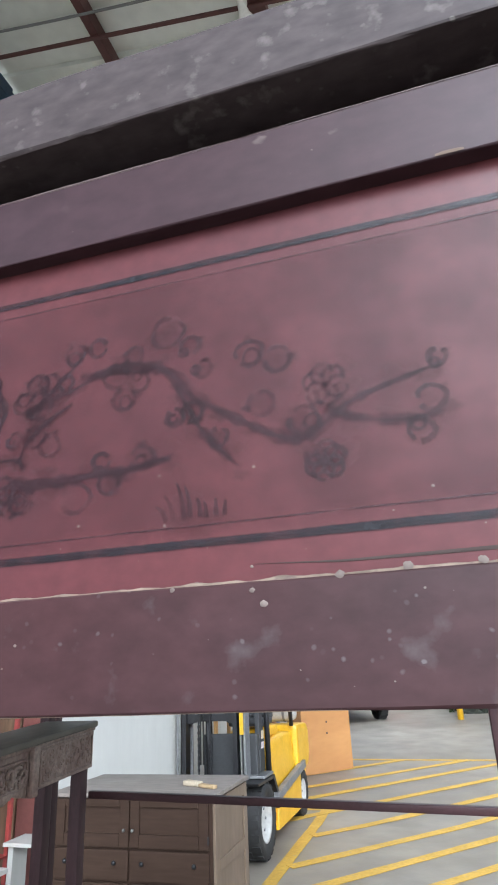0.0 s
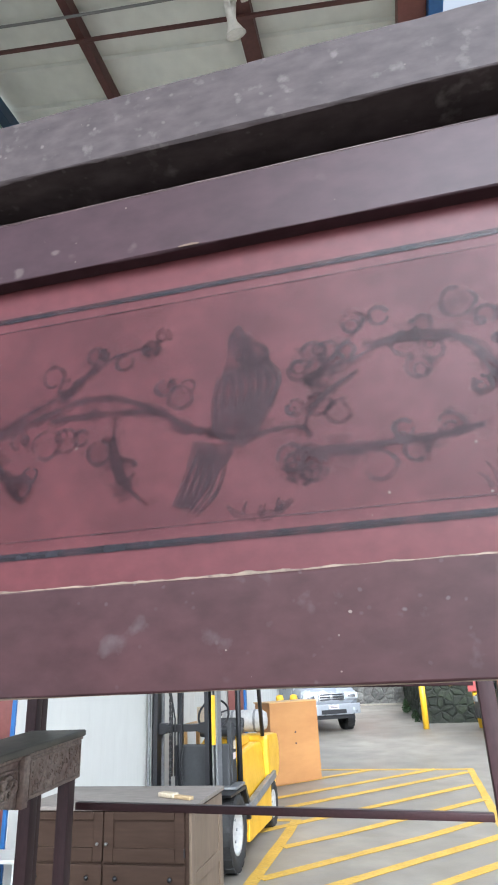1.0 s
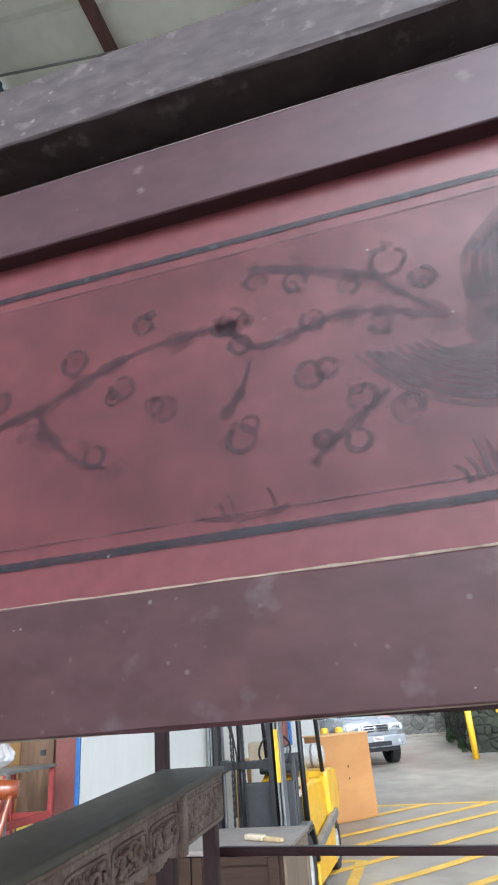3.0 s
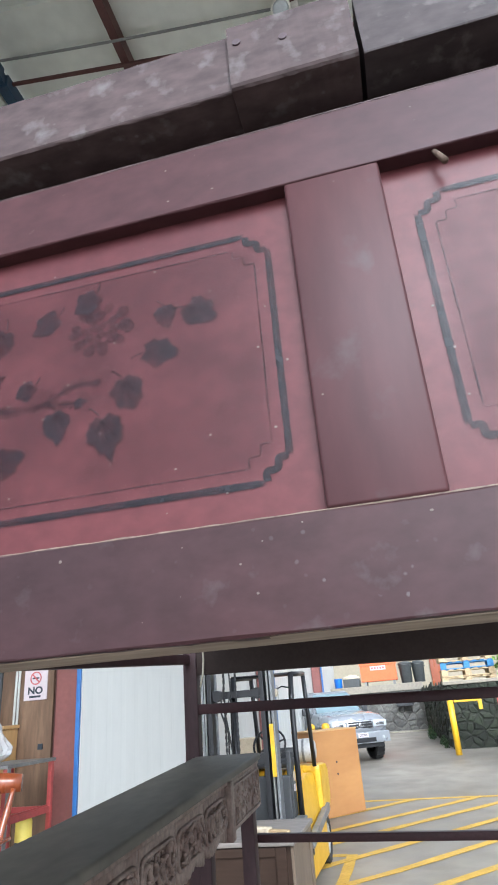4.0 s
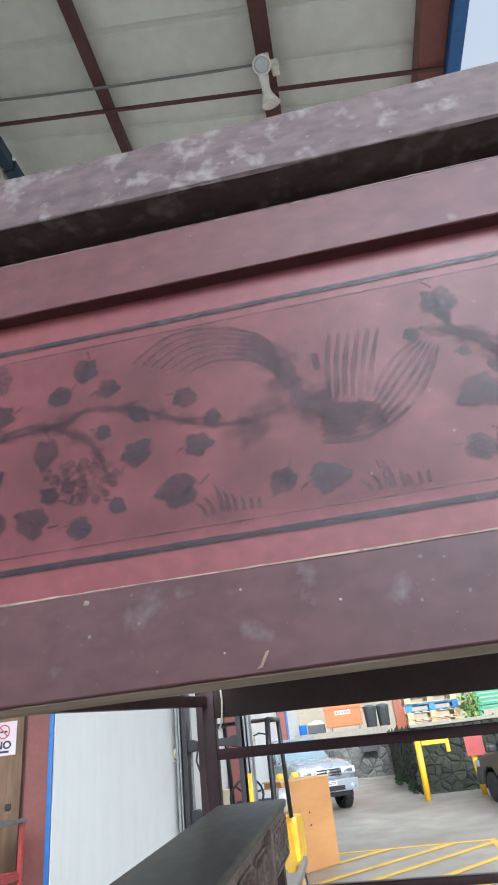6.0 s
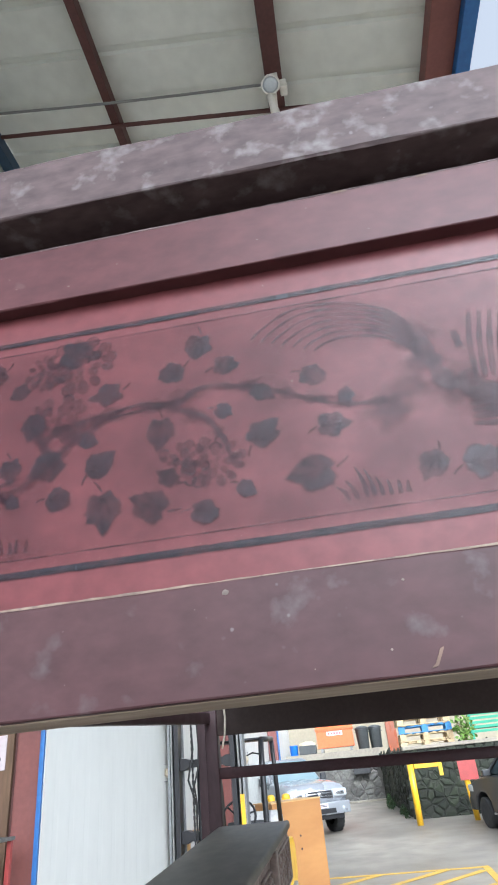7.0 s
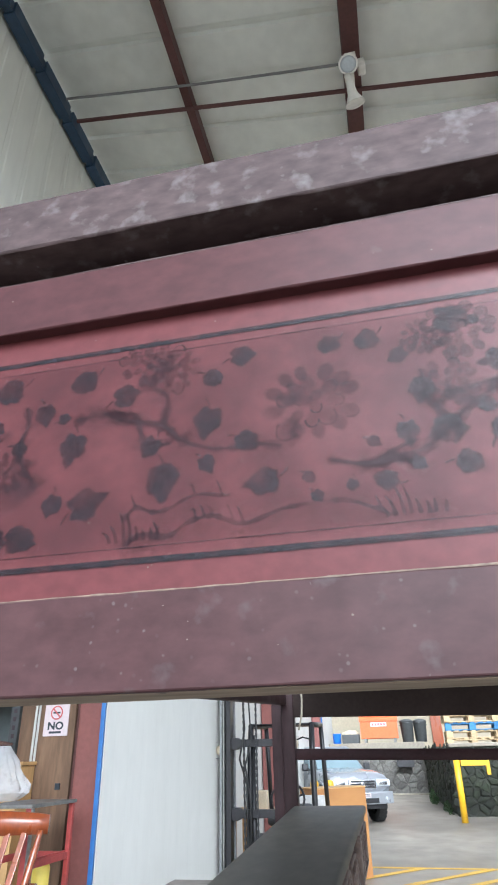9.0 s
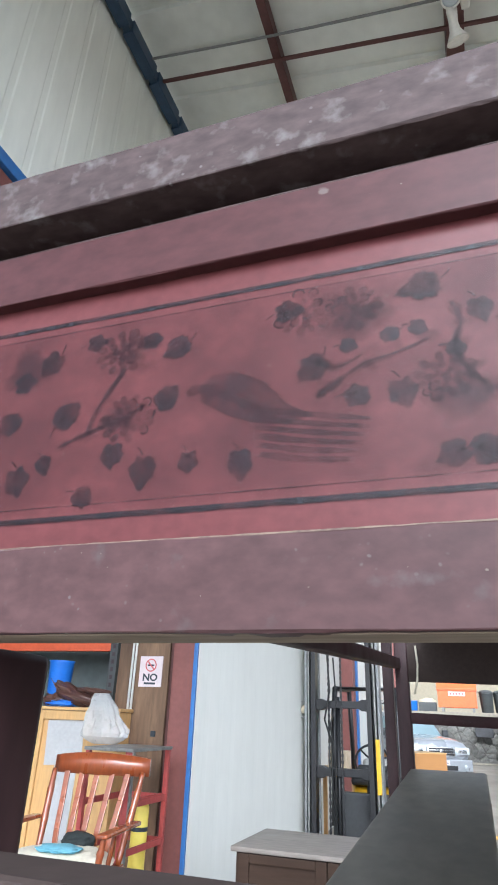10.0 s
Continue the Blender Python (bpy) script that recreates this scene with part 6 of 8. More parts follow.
# chassis, hood and counterweight
part("chassis", prism([(7.40, 0.25), (8.64, 0.20), (8.66, 0.40), (9.25, 0.45), (9.30, 0.60), (7.46, 0.60)], -2.33, -1.66, "yz", 0.02), YELLOW, fork, "yellow chassis")
part("side_skirt", prism([(7.56, 0.15), (8.68, 0.14), (8.72, 0.54), (7.60, 0.44)], -1.665, -1.61, "yz", 0.015), YELLOW, fork, "yellow side skirt")
bm = prism([(8.64, 0.58), (9.22, 0.52), (9.34, 0.66), (9.34, 0.96), (9.24, 1.04), (8.64, 1.07)], -2.36, -1.61, "yz", 0.055)
part("counterweight", bm, YELLOW, fork, "rounded yellow counterweight")
bm = prism([(7.58, 0.48), (8.63, 0.58), (8.63, 0.99), (8.20, 1.02), (7.66, 0.99), (7.55, 0.86)], -2.31, -1.655, "yz", 0.035)
for v in bm.verts:
    k = max(0.0, (v.co.z - 0.80) / 0.22)
    v.co.x += (-1.985 - v.co.x) * 0.14 * k
part("engine_hood", bm, YELLOW, fork, "yellow engine hood with sloping sides")
for x0, x1, lift in ((-2.20, -2.03, 0.02), (-2.01, -1.90, 0.0), (-1.88, -1.75, 0.02)):
    part("hood_ridge", prism([(7.70, 1.0), (8.25, 1.022), (8.22, 1.09 + lift), (7.92, 1.10 + lift), (7.72, 1.04 + lift)], x0, x1, "yz", 0.02), YELLOW, fork, "raised ridge of the hood")
part("step_bar", beam((-1.605, 7.48, 0.47), (-1.605, 8.86, 0.60), 0.07, 0.085, 0.012), GREY_STEEL, fork, "grey steel side bar")
part("fender", prism([(6.80, 0.705), (7.42, 0.70), (7.58, 0.50), (7.60, 0.36), (7.55, 0.36), (7.52, 0.48), (7.38, 0.665), (6.82, 0.68)], -1.84, -1.595, "yz", 0.006), BLACK_STEEL, fork, "black mudguard")
part("step_pad", box(-1.82, -1.60, 7.06, 7.40, 0.708, 0.735, 0.008), GREY_STEEL, fork, "worn grey step")
part("front_cowl", box(-2.29, -1.69, 7.14, 7.21, 0.62, 1.115, 0.02), COWL, fork, "dark grey front cowl")
part("floor_plate", box(-2.29, -1.69, 7.215, 7.58, 0.60, 0.64, 0.006), BLACK_STEEL, fork, "black floor plate")
part("side_cowl", prism([(7.22, 0.74), (7.40, 0.74), (7.39, 1.02), (7.34, 1.30), (7.22, 1.32)], -1.74, -1.685, "yz", 0.012), COWL, fork, "dark grey side cowl")
part("label_plate", box(-1.684, -1.680, 7.26, 7.36, 0.96, 1.02), PAPER, fork, "small white label plate")
part("label_plate", box(-1.684, -1.680, 7.28, 7.36, 1.05, 1.13), CLOTH_TAN, fork, "small tan label plate")
seat = part("seat", box(-2.22, -1.78, 7.76, 8.14, 1.125, 1.20, 0.03), DARK_PLASTIC, fork, "black seat", True)
part("backrest", moved(box(-0.21, 0.21, -0.04, 0.04, 0, 0.12, 0.03), pose(-2.0, 8.16, 1.18, -10, 0, 0)), DARK_PLASTIC, seat, "", True)
part("steering_column", tube([(-1.93, 7.16, 1.10), (-1.93, 7.38, 1.36)], 0.03, 8), BLACK_STEEL, fork)
sw = bmesh.new()
ring = [(0.17 * math.cos(a), 0.17 * math.sin(a), 0) for a in np.linspace(0, math.tau, 25)]
tube(ring, 0.012, 8, sw)
for a in (0.3, 2.4, 4.5):
    tube([(0, 0, 0), (0.17 * math.cos(a), 0.17 * math.sin(a), 0)], 0.010, 6, sw)
part("steering_wheel", moved(sw, pose(-1.93, 7.39, 1.38, 60, 0, 0)), BLACK_STEEL, fork, "black steering wheel", True)
for lx in (-1.86, -1.80):
    lever = part("lever", tube([(lx, 7.14, 1.16), (lx, 7.22, 1.38)], 0.008, 6), BLACK_STEEL, fork)
    part("knob", moved(lathe([(0.004, -0.02), (0.02, 0), (0.004, 0.02)], "z", 10), pose(lx, 7.22, 1.39)), RUBBER, lever, "", True)
# overhead guard
for gx in (-2.32, -1.66):
    part("guard_post", tube([(gx, 7.44, 0.66), (gx, 7.42, 1.30), (gx, 7.44, 1.80), (gx, 7.52, 2.06)], 0.030, 8), BLACK_STEEL, fork, "black overhead guard post", True)
    part("guard_post", tube([(gx, 8.56, 1.06), (gx, 8.46, 1.60), (gx, 8.36, 2.08)], 0.026, 8), BLACK_STEEL, fork, "black overhead guard post", True)
    part("guard_rail", tube([(gx, 7.50, 2.06), (gx, 8.38, 2.09)], 0.028, 8), BLACK_STEEL, fork, "", True)
for i in range(6):
    y = 7.54 + i * 0.16
    part("guard_bar", tube([(-2.32, y, 2.07 + 0.004 * i), (-1.66, y, 2.07 + 0.004 * i)], 0.014, 6), BLACK_STEEL, fork, "", True)
part("warning_strip", beam((-1.705, 6.60, 1.16), (-1.705, 6.60, 1.60), 0.038, 0.008, 0.002, up=(0, 1, 0)), YELLOW, fork, "yellow reflective strip")
# mast
for s, mx in ((1, -2.330), (-1, -1.735)):
    part("mast_channel", box(mx - 0.062, mx + 0.062, 6.74, 6.765, 0.12, 2.75, 0.004), GREY_STEEL, fork, "worn grey mast channel")
    part("mast_flange", box(mx - s * 0.050 - 0.012, mx - s * 0.050 + 0.012, 6.62, 6.739, 0.12, 2.75, 0.004), GREY_STEEL, fork, "worn grey mast flange")
    part("mast_flange", box(mx - s * 0.018 - 0.008, mx - s * 0.018 + 0.008, 6.60, 6.70, 0.12, 2.70, 0.003), CART_GREY, fork, "bright worn mast edge")
    part("inner_mast", box(mx + s * 0.034 - 0.022, mx + s * 0.034 + 0.022, 6.58, 6.69, 0.15, 2.65, 0.004), BLACK_STEEL, fork, "black inner mast rail")
for z in (0.40, 1.31, 1.88, 2.60):
    bm = prism([(-2.285, z - 0.05), (-2.22, z - 0.05), (-2.19, z - 0.03), (-1.87, z - 0.03), (-1.84, z - 0.05), (-1.78, z - 0.05), (-1.78, z + 0.05), (-1.84, z + 0.05), (-1.87, z + 0.035), (-2.19, z + 0.035), (-2.22, z + 0.05), (-2.285, z + 0.05)], 6.62, 6.72, "xz", 0.005)
    part("mast_crossbar", bm, BLACK_STEEL, fork, "black mast crossbar")
part("lift_cylinder", tube([(-2.08, 6.68, 0.2), (-2.08, 6.68, 1.95)], 0.022, 10), BLACK_STEEL, fork, "", True)
for k, x in enumerate((-2.15, -2.03)):
    chain = part("lift_chain", box(x - 0.007, x + 0.007, 6.60, 6.608, 0.4, 2.5), BLACK_STEEL, fork, "lift chain")
    for z in np.arange(0.45, 2.5, 0.055):
        part("link", box(x - 0.010, x + 0.010, 6.596, 6.612, float(z), float(z) + 0.03, 0.002), BLACK_STEEL, chain)
part("hose", tube([(-2.17, 6.60, 2.5), (-2.13, 6.56, 2.0), (-2.18, 6.55, 1.75), (-2.12, 6.58, 1.55), (-2.13, 6.60, 0.9)], 0.009, 6), RUBBER, fork, "black hydraulic hose", True)
part("hose", tube([(-2.10, 6.60, 2.3), (-2.06, 6.52, 1.9), (-2.12, 6.52, 1.7), (-2.09, 6.58, 1.4), (-2.10, 6.60, 0.9)], 0.008, 6), RUBBER, fork, "black hydraulic hose", True)
part("carriage", box(-2.31, -1.67, 6.48, 6.56, 0.20, 0.29, 0.006), BLACK_STEEL, fork, "black fork carriage")
part("carriage", box(-2.31, -1.67, 6.48, 6.56, 0.50, 0.58, 0.006), BLACK_STEEL, fork, "black fork carriage")
for fx in (-2.22, -1.76):
    part("fork_tine", prism([(6.42, 0.60), (6.48, 0.60), (6.48, 0.06), (5.75, 0.05), (5.75, 0.065), (6.42, 0.11)], fx - 0.06, fx + 0.06, "yz", 0.004), BLACK_STEEL, fork, "black steel fork")
for lx, ly, lz, bx in ((-1.83, 7.40, 1.88, -1.67), (-2.40, 6.70, 1.83, -2.28)):
    lamp = part("work_lamp", moved(lathe([(0.01, 0.05), (0.030, 0.045), (0.045, 0), (0.045, -0.02), (0.042, -0.024)], "y", 18), pose(lx, ly, lz)), CUSHION, fork, "small round work lamp", True)
    part("lens", moved(lathe([(0.041, -0.024), (0.034, -0.030), (0.01, -0.033)], "y", 18), pose(lx, ly, lz)), CLOTH_TAN, lamp, "yellowed lens", True)
    part("lamp_guard", tube([(lx - 0.042, ly - 0.03, lz - 0.07), (lx - 0.042, ly - 0.03, lz + 0.07), (lx + 0.042, ly - 0.03, lz + 0.07), (lx + 0.042, ly - 0.03, lz - 0.07), (lx - 0.042, ly - 0.03, lz - 0.07)], 0.003, 5), GREY_STEEL, lamp)
    part("lamp_arm", tube([(lx, ly + 0.03, lz + 0.03), ((lx + bx) / 2, ly + 0.03, lz + 0.06), (bx, ly + 0.03, lz + 0.04)], 0.008, 6), BLACK_STEEL, lamp)
tank = part("gas_cylinder", moved(lathe([(0.02, -0.30), (0.10, -0.29), (0.135, -0.23), (0.135, 0.23), (0.10, 0.29), (0.04, 0.30)], "x", 20), pose(-1.99, 9.0, 1.205)), WHITE_PAINT, fork, "white gas cylinder", True)
for x in (-2.14, -1.84):
    part("strap", moved(lathe([(0.1385, -0.015), (0.1385, 0.015)], "x", 20), pose(x, 9.0, 1.205)), GREY_STEEL, tank)

# the mast stands back against the cowl
MAST = {"mast_channel", "mast_flange", "inner_mast", "mast_crossbar", "lift_cylinder", "lift_chain", "link", "hose", "warning_strip"}
base, pivot = Matrix.Translation((-2.1, 7.9, 0)), Matrix.Translation((-0.05, 0.46, 1.765))
back = base.inverted() @ pivot @ Matrix.Scale(1.06, 4) @ pivot.inverted() @ base
for ob in fork.children_recursive:
    left_lamp = ob.name.split(".")[0] in ("work_lamp", "lens", "lamp_guard", "lamp_arm") and sum(v.co.x for v in ob.data.vertices) / len(ob.data.vertices) < -0.15
    if ob.name.split(".")[0] in MAST or left_lamp:
        ob.data.transform(back)
# set down at its full size before the shed
fork.location, fork.scale = (-2.346, 8.793, -0.21), (1.12, 1.12, 1.12)

# ---- plywood cabinet in the yard ----
cab = thing("plywood_cabinet", "orange-brown plywood cabinet turned with its back outward", "cabinet", (-2.05, 13.3, -0.089))
turned = pose(-1.57, 13.10, -0.096, 0, 0, 44) @ Matrix.Scale(1.052, 4)
part("back_board", moved(box(-1.02, 0, 0, 0.012, 0.02, 1.29, 0.002), turned), PLY, cab, "orange plywood back")
part("carcass", moved(box(-1.015, -0.005, 0.013, 0.50, 0, 1.285, 0.004), turned), PLY, cab)
part("top", moved(box(-1.04, 0.01, -0.008, 0.52, 1.286, 1.306, 0.003), turned), PINE, cab, "paler top edge")
for kz in (0.62, 0.80):
    part("knot", moved(lathe([(0.018, 0), (0.016, -0.002)], "y", 10), turned @ pose(-0.50, -0.0005, kz)), BLACK_PAINT, cab)

# ---- pickup truck ----


def pickup():
    """Built with its nose towards -y and its right front corner near the origin."""
    t = thing("pickup_truck", "silver pickup truck parked on the damp yard", "pickup truck", (-1.98, 19.10, 0.149), 30, world_coords=False)
    W = 0.93
    side = [(0.10, 0.62), (0.0, 0.78), (0.06, 0.98), (0.22, 1.06), (0.9, 1.13), (1.45, 1.16), (5.1, 1.14), (5.2, 0.95), (5.18, 0.55), (4.5, 0.42), (4.48, 0.62), (4.30, 0.82), (4.0, 0.86), (3.7, 0.82), (3.52, 0.62), (3.5, 0.42),
            (1.32, 0.42), (1.30, 0.62), (1.12, 0.82), (0.85, 0.86), (0.58, 0.82), (0.40, 0.62)]
    bm = prism([(y, z) for y, z in side], -W, W, "yz", 0.05)
    for k in range(-4, 5):
        bmesh.ops.bisect_plane(bm, geom=bm.verts[:] + bm.edges[:] + bm.faces[:], plane_co=(k * 0.19, 0, 0), plane_no=(1, 0, 0))
    for v in bm.verts:
        q = max(0.0, 1 - (v.co.x / W) ** 2)
        if v.co.y < 0.6:
            v.co.y += (0.16 - 0.20 * q) * (0.6 - v.co.y) / 0.6
        if v.co.z > 1.0 and v.co.y < 1.7:
            v.co.z += 0.07 * q ** 0.5
        if v.co.z > 0.95:
            v.co.x *= 0.95
    part("body", bm, SILVER, t, "silver body", True)
    bm = bmesh.new()
    lo = [(-0.86, 1.38), (0.86, 1.38), (0.86, 3.55), (-0.86, 3.55)]
    hi = [(-0.68, 2.08), (0.68, 2.08), (0.70, 3.35), (-0.70, 3.35)]
    a = [bm.verts.new((x, y, 1.14)) for x, y in lo]
    b = [bm.verts.new((x, y, 1.74)) for x, y in hi]
    for i in range(4):
        bm.faces.new((a[i], a[(i + 1) % 4], b[(i + 1) % 4], b[i]))
    bm.faces.new(a)
    bm.faces.new(b)
    bmesh.ops.bevel(bm, geom=bm.edges[:], offset=0.05, segments=3, affect="EDGES")
    cabin = part("cab", bm, SILVER, t, "silver crew cab", True)
    slope = (2.08 - 1.38) / 0.60

    def pane(outline, inset=0.012):
        bm = bmesh.new()
        vs = [bm.verts.new(p) for p in outline]
        f = bm.faces.new(vs)
        f.normal_update()
        nn = f.normal.copy()
        res = bmesh.ops.extrude_face_region(bm, geom=[f])
        bmesh.ops.translate(bm, verts=[g for g in res["geom"] if isinstance(g, bmesh.types.BMVert)], vec=nn * inset)
        return bm
    part("windshield", pane([(-0.74, 1.42, 1.19), (0.74, 1.42, 1.19), (0.60, 1.42 + 0.46 * slope, 1.66), (-0.60, 1.42 + 0.46 * slope, 1.66)], 0.03), CAR_GLASS, cabin, "dark windscreen")
    for s in (-1, 1):
        part("side_window", pane([(s * 0.845, 1.70, 1.22), (s * 0.845, 2.50, 1.22), (s * 0.735, 2.45, 1.63), (s * 0.735, 2.10, 1.63)][::s], 0.02), CAR_GLASS, cabin)
        part("side_window", pane([(s * 0.845, 2.58, 1.22), (s * 0.845, 3.30, 1.22), (s * 0.735, 3.22, 1.63), (s * 0.735, 2.54, 1.63)][::s], 0.02), CAR_GLASS, cabin)
        part("mirror", box(s * 1.03 - 0.09, s * 1.03 + 0.09, 1.62, 1.72, 1.16, 1.34, 0.03), DARK_PLASTIC, t, "", True)
    for k in range(2):
        x = -0.35 + 0.55 * k
        part("wiper", tube([(x, 1.36, 1.185), (x + 0.20, 1.44 + 0.14 * slope, 1.34)], 0.010, 5), BLACK_STEEL, cabin)
    grille = part("grille", box(-0.42, 0.42, -0.02, 0.06, 0.76, 0.98, 0.02), CHROME, t, "chrome-framed grille", True)
    for k in range(3):
        part("grille_bar", box(-0.37, 0.37, -0.028, -0.019, 0.79 + k * 0.062, 0.825 + k * 0.062, 0.003), BLACK_STEEL, grille)
    part("badge", moved(lathe([(0.06, 0), (0.055, -0.012), (0.02, -0.016)], "y", 20), pose(0, -0.029, 0.875)), CHROME, grille, "", True)
    for s in (-1, 1):
        lamp = part("headlight", box(s * 0.66 - 0.22, s * 0.66 + 0.22, 0.0, 0.16, 0.80, 0.97, 0.045), LAMP_LENS, t, "clear headlight", True)
        part("reflector", box(s * 0.66 - 0.15, s * 0.66 + 0.12, -0.004, 0.002, 0.84, 0.93, 0.002), CHROME, lamp, "", True)
    bumper = part("bumper", prism([(-0.94, 0.20), (-0.90, -0.06), (-0.5, -0.13), (0.5, -0.13), (0.90, -0.06), (0.94, 0.20)], 0.44, 0.70, "xy", 0.03), SILVER, t, "silver front bumper")
    part("air_intake", box(-0.40, 0.40, -0.150, -0.12, 0.47, 0.57, 0.01), BLACK_STEEL, bumper, "black lower intake")
    part("number_plate", box(-0.16, 0.16, -0.158, -0.132, 0.585, 0.685, 0.003), PAPER, bumper, "pale number plate with plain bars")
    for k in range(2):
        part("plate_bar", box(-0.12, 0.12, -0.162, -0.159, 0.615 + k * 0.03, 0.628 + k * 0.03), SIGN_BLACK, bumper)
    for s in (-1, 1):
        part("fog_lamp", moved(lathe([(0.055, 0), (0.04, -0.02)], "y", 14), pose(s * 0.66, -0.095, 0.55)), LAMP_LENS, bumper, "", True)
    part("skid_plate", prism([(-0.75, 0.1), (-0.7, -0.02), (0.7, -0.02), (0.75, 0.1)], 0.34, 0.44, "xy", 0.01), BLACK_STEEL, t)
    for s in (-1, 1):
        for y in (0.86, 3.99):
            wheel(t, s * 0.82, y, 0.41, 0.27, 0.21, s, rim_material=CHROME, lugs=20)
        part("wheel_arch", prism([(0.40, 0.44), (0.44, 0.66), (0.62, 0.86), (0.86, 0.92), (1.10, 0.86), (1.28, 0.66), (1.32, 0.44), (1.37, 0.44), (1.34, 0.68), (1.13, 0.91), (0.86, 0.97), (0.59, 0.91), (0.38, 0.68), (0.34, 0.44)], s * 0.925, s * 0.965, "yz"), SILVER, t)
    part("rear_shadow_panel", box(-0.85, 0.85, 0.5, 4.8, 0.40, 0.44), BLACK_STEEL, t, "dark underbody")
    for ob in t.children_recursive:
        if ob.name.split(".")[0] not in ("wheel", "tread_block", "rim", "bolt"):
            for v in ob.data.vertices:
                v.co.z *= 1.17
    t.scale = (0.95, 0.95, 0.92)
    return t


pickup()


def estate():
    """A dark car seen from its side, nose towards -x."""
    c = thing("parked_car", "dark grey car parked beside the stone wall", "car", (1.833, 18.914, 0.086), -75, world_coords=False)
    side = [(0.02, 0.50), (0.0, 0.72), (0.12, 0.92), (0.5, 1.03), (1.15, 1.10), (4.4, 1.12), (4.5, 0.9), (4.45, 0.4), (4.0, 0.32), (3.95, 0.55), (3.72, 0.72), (3.42, 0.72), (3.18, 0.55), (3.14, 0.32),
            (1.20, 0.32), (1.16, 0.56), (0.96, 0.74), (0.70, 0.76), (0.46, 0.66), (0.34, 0.44), (0.32, 0.36), (0.1, 0.38)]
    part("body", prism(side, 0.0, 1.80, "xz", 0.05), CAR_GREY, c, "dark grey body")
    bm = bmesh.new()
    lo = [(1.05, 0.08), (4.35, 0.08), (4.35, 1.72), (1.05, 1.72)]
    hi = [(1.85, 0.28), (4.0, 0.28), (4.0, 1.52), (1.85, 1.52)]
    a = [bm.verts.new((x, y, 1.09)) for x, y in lo]
    b = [bm.verts.new((x, y, 1.62)) for x, y in hi]
    for i in range(4):
        bm.faces.new((a[i], a[(i + 1) % 4], b[(i + 1) % 4], b[i]))
    bm.faces.new(b)
    bm.faces.new(a)
    bmesh.ops.bevel(bm, geom=bm.edges[:], offset=0.04, segments=2, affect="EDGES")
    cabin = part("cabin", bm, CAR_GLASS, c, "glazed cabin", True)
    part("roof", box(1.80, 4.05, 0.24, 1.56, 1.60, 1.65, 0.02), CAR_GREY, c, "", True)
    for x0, x1 in ((1.06, 1.86), (2.75, 2.72), (4.30, 4.0)):
        part("pillar", beam((x0, 0.09, 1.10), (x1, 0.27, 1.62), 0.07, 0.05, 0.006), CAR_GREY, cabin)
    part("mirror", box(1.32, 1.46, -0.16, 0.04, 1.10, 1.24, 0.03), CAR_GREY, c, "", True)
    part("sill", box(1.22, 3.12, -0.012, 0.05, 0.30, 0.36, 0.01), CHROME, c, "bright sill strip", True)
    part("door_handle", box(1.95, 2.12, -0.025, 0.0, 0.92, 0.95, 0.006), CAR_GREY, c, "", True)
    part("headlight", box(0.03, 0.32, -0.01, 0.3, 0.76, 0.92, 0.03), LAMP_LENS, c, "clear headlight", True)
    part("bumper", box(-0.06, 0.22, 0.0, 1.8, 0.36, 0.66, 0.05), DARK_PLASTIC, c, "dark bumper", True)
    for x in (0.76, 3.56):
        tyre = part("wheel", moved(lathe([(0.2, -0.09), (0.30, -0.10), (0.325, -0.08), (0.325, 0.08), (0.30, 0.10), (0.2, 0.09)], "y", 32), pose(x, 0.10, 0.325)), RUBBER, c, "black tyre", True)
        rim = part("rim", moved(lathe([(0.02, -0.06), (0.05, -0.07), (0.19, -0.03), (0.205, -0.09), (0.21, -0.05)], "y", 28), pose(x, 0.10, 0.325)), DARK_PLASTIC, tyre, "", True)
        for k in range(7):
            a = k * math.tau / 7
            part("spoke", beam((x + 0.03 * math.cos(a), 0.03, 0.325 + 0.03 * math.sin(a)), (x + 0.20 * math.cos(a), 0.02, 0.325 + 0.20 * math.sin(a)), 0.045, 0.02, 0.004, up=(0, 1, 0)), CHROME, tyre, "bright alloy spoke")
    return c


estate()


# ---- terrace, stone walls and what stands on them ----
TZ = 1.95
WALL_LINE = [(-7.0, 28.0), (0.0, 28.0), (0.55, 21.0), (5.0, 21.0)]
setting("terrace", prism([(-8, 28.25), (0.22, 28.25), (0.77, 21.25), (14, 21.25), (14, 60), (-8, 60)], -0.1, TZ - 0.02, "xy"), MORTAR, "raised terrace behind a stone retaining wall", "terrace")


def cell(c, others, half):
    """The part of the plane nearer to c than to the other points, as a ring of corners."""
    ring = [Vector((c.x + a * half, c.y + b * half)) for a, b in ((-1, -1), (1, -1), (1, 1), (-1, 1))]
    for o in others:
        m, d = (c + o) / 2, o - c
        out = []
        for k, p in enumerate(ring):
            q = ring[(k + 1) % len(ring)]
            a, b = (p - m).dot(d), (q - m).dot(d)
            if a <= 0:
                out.append(p)
            if a * b < 0:
                out.append(p.lerp(q, a / (a - b)))
        ring = out
        if len(ring) < 3:
            break
    return ring


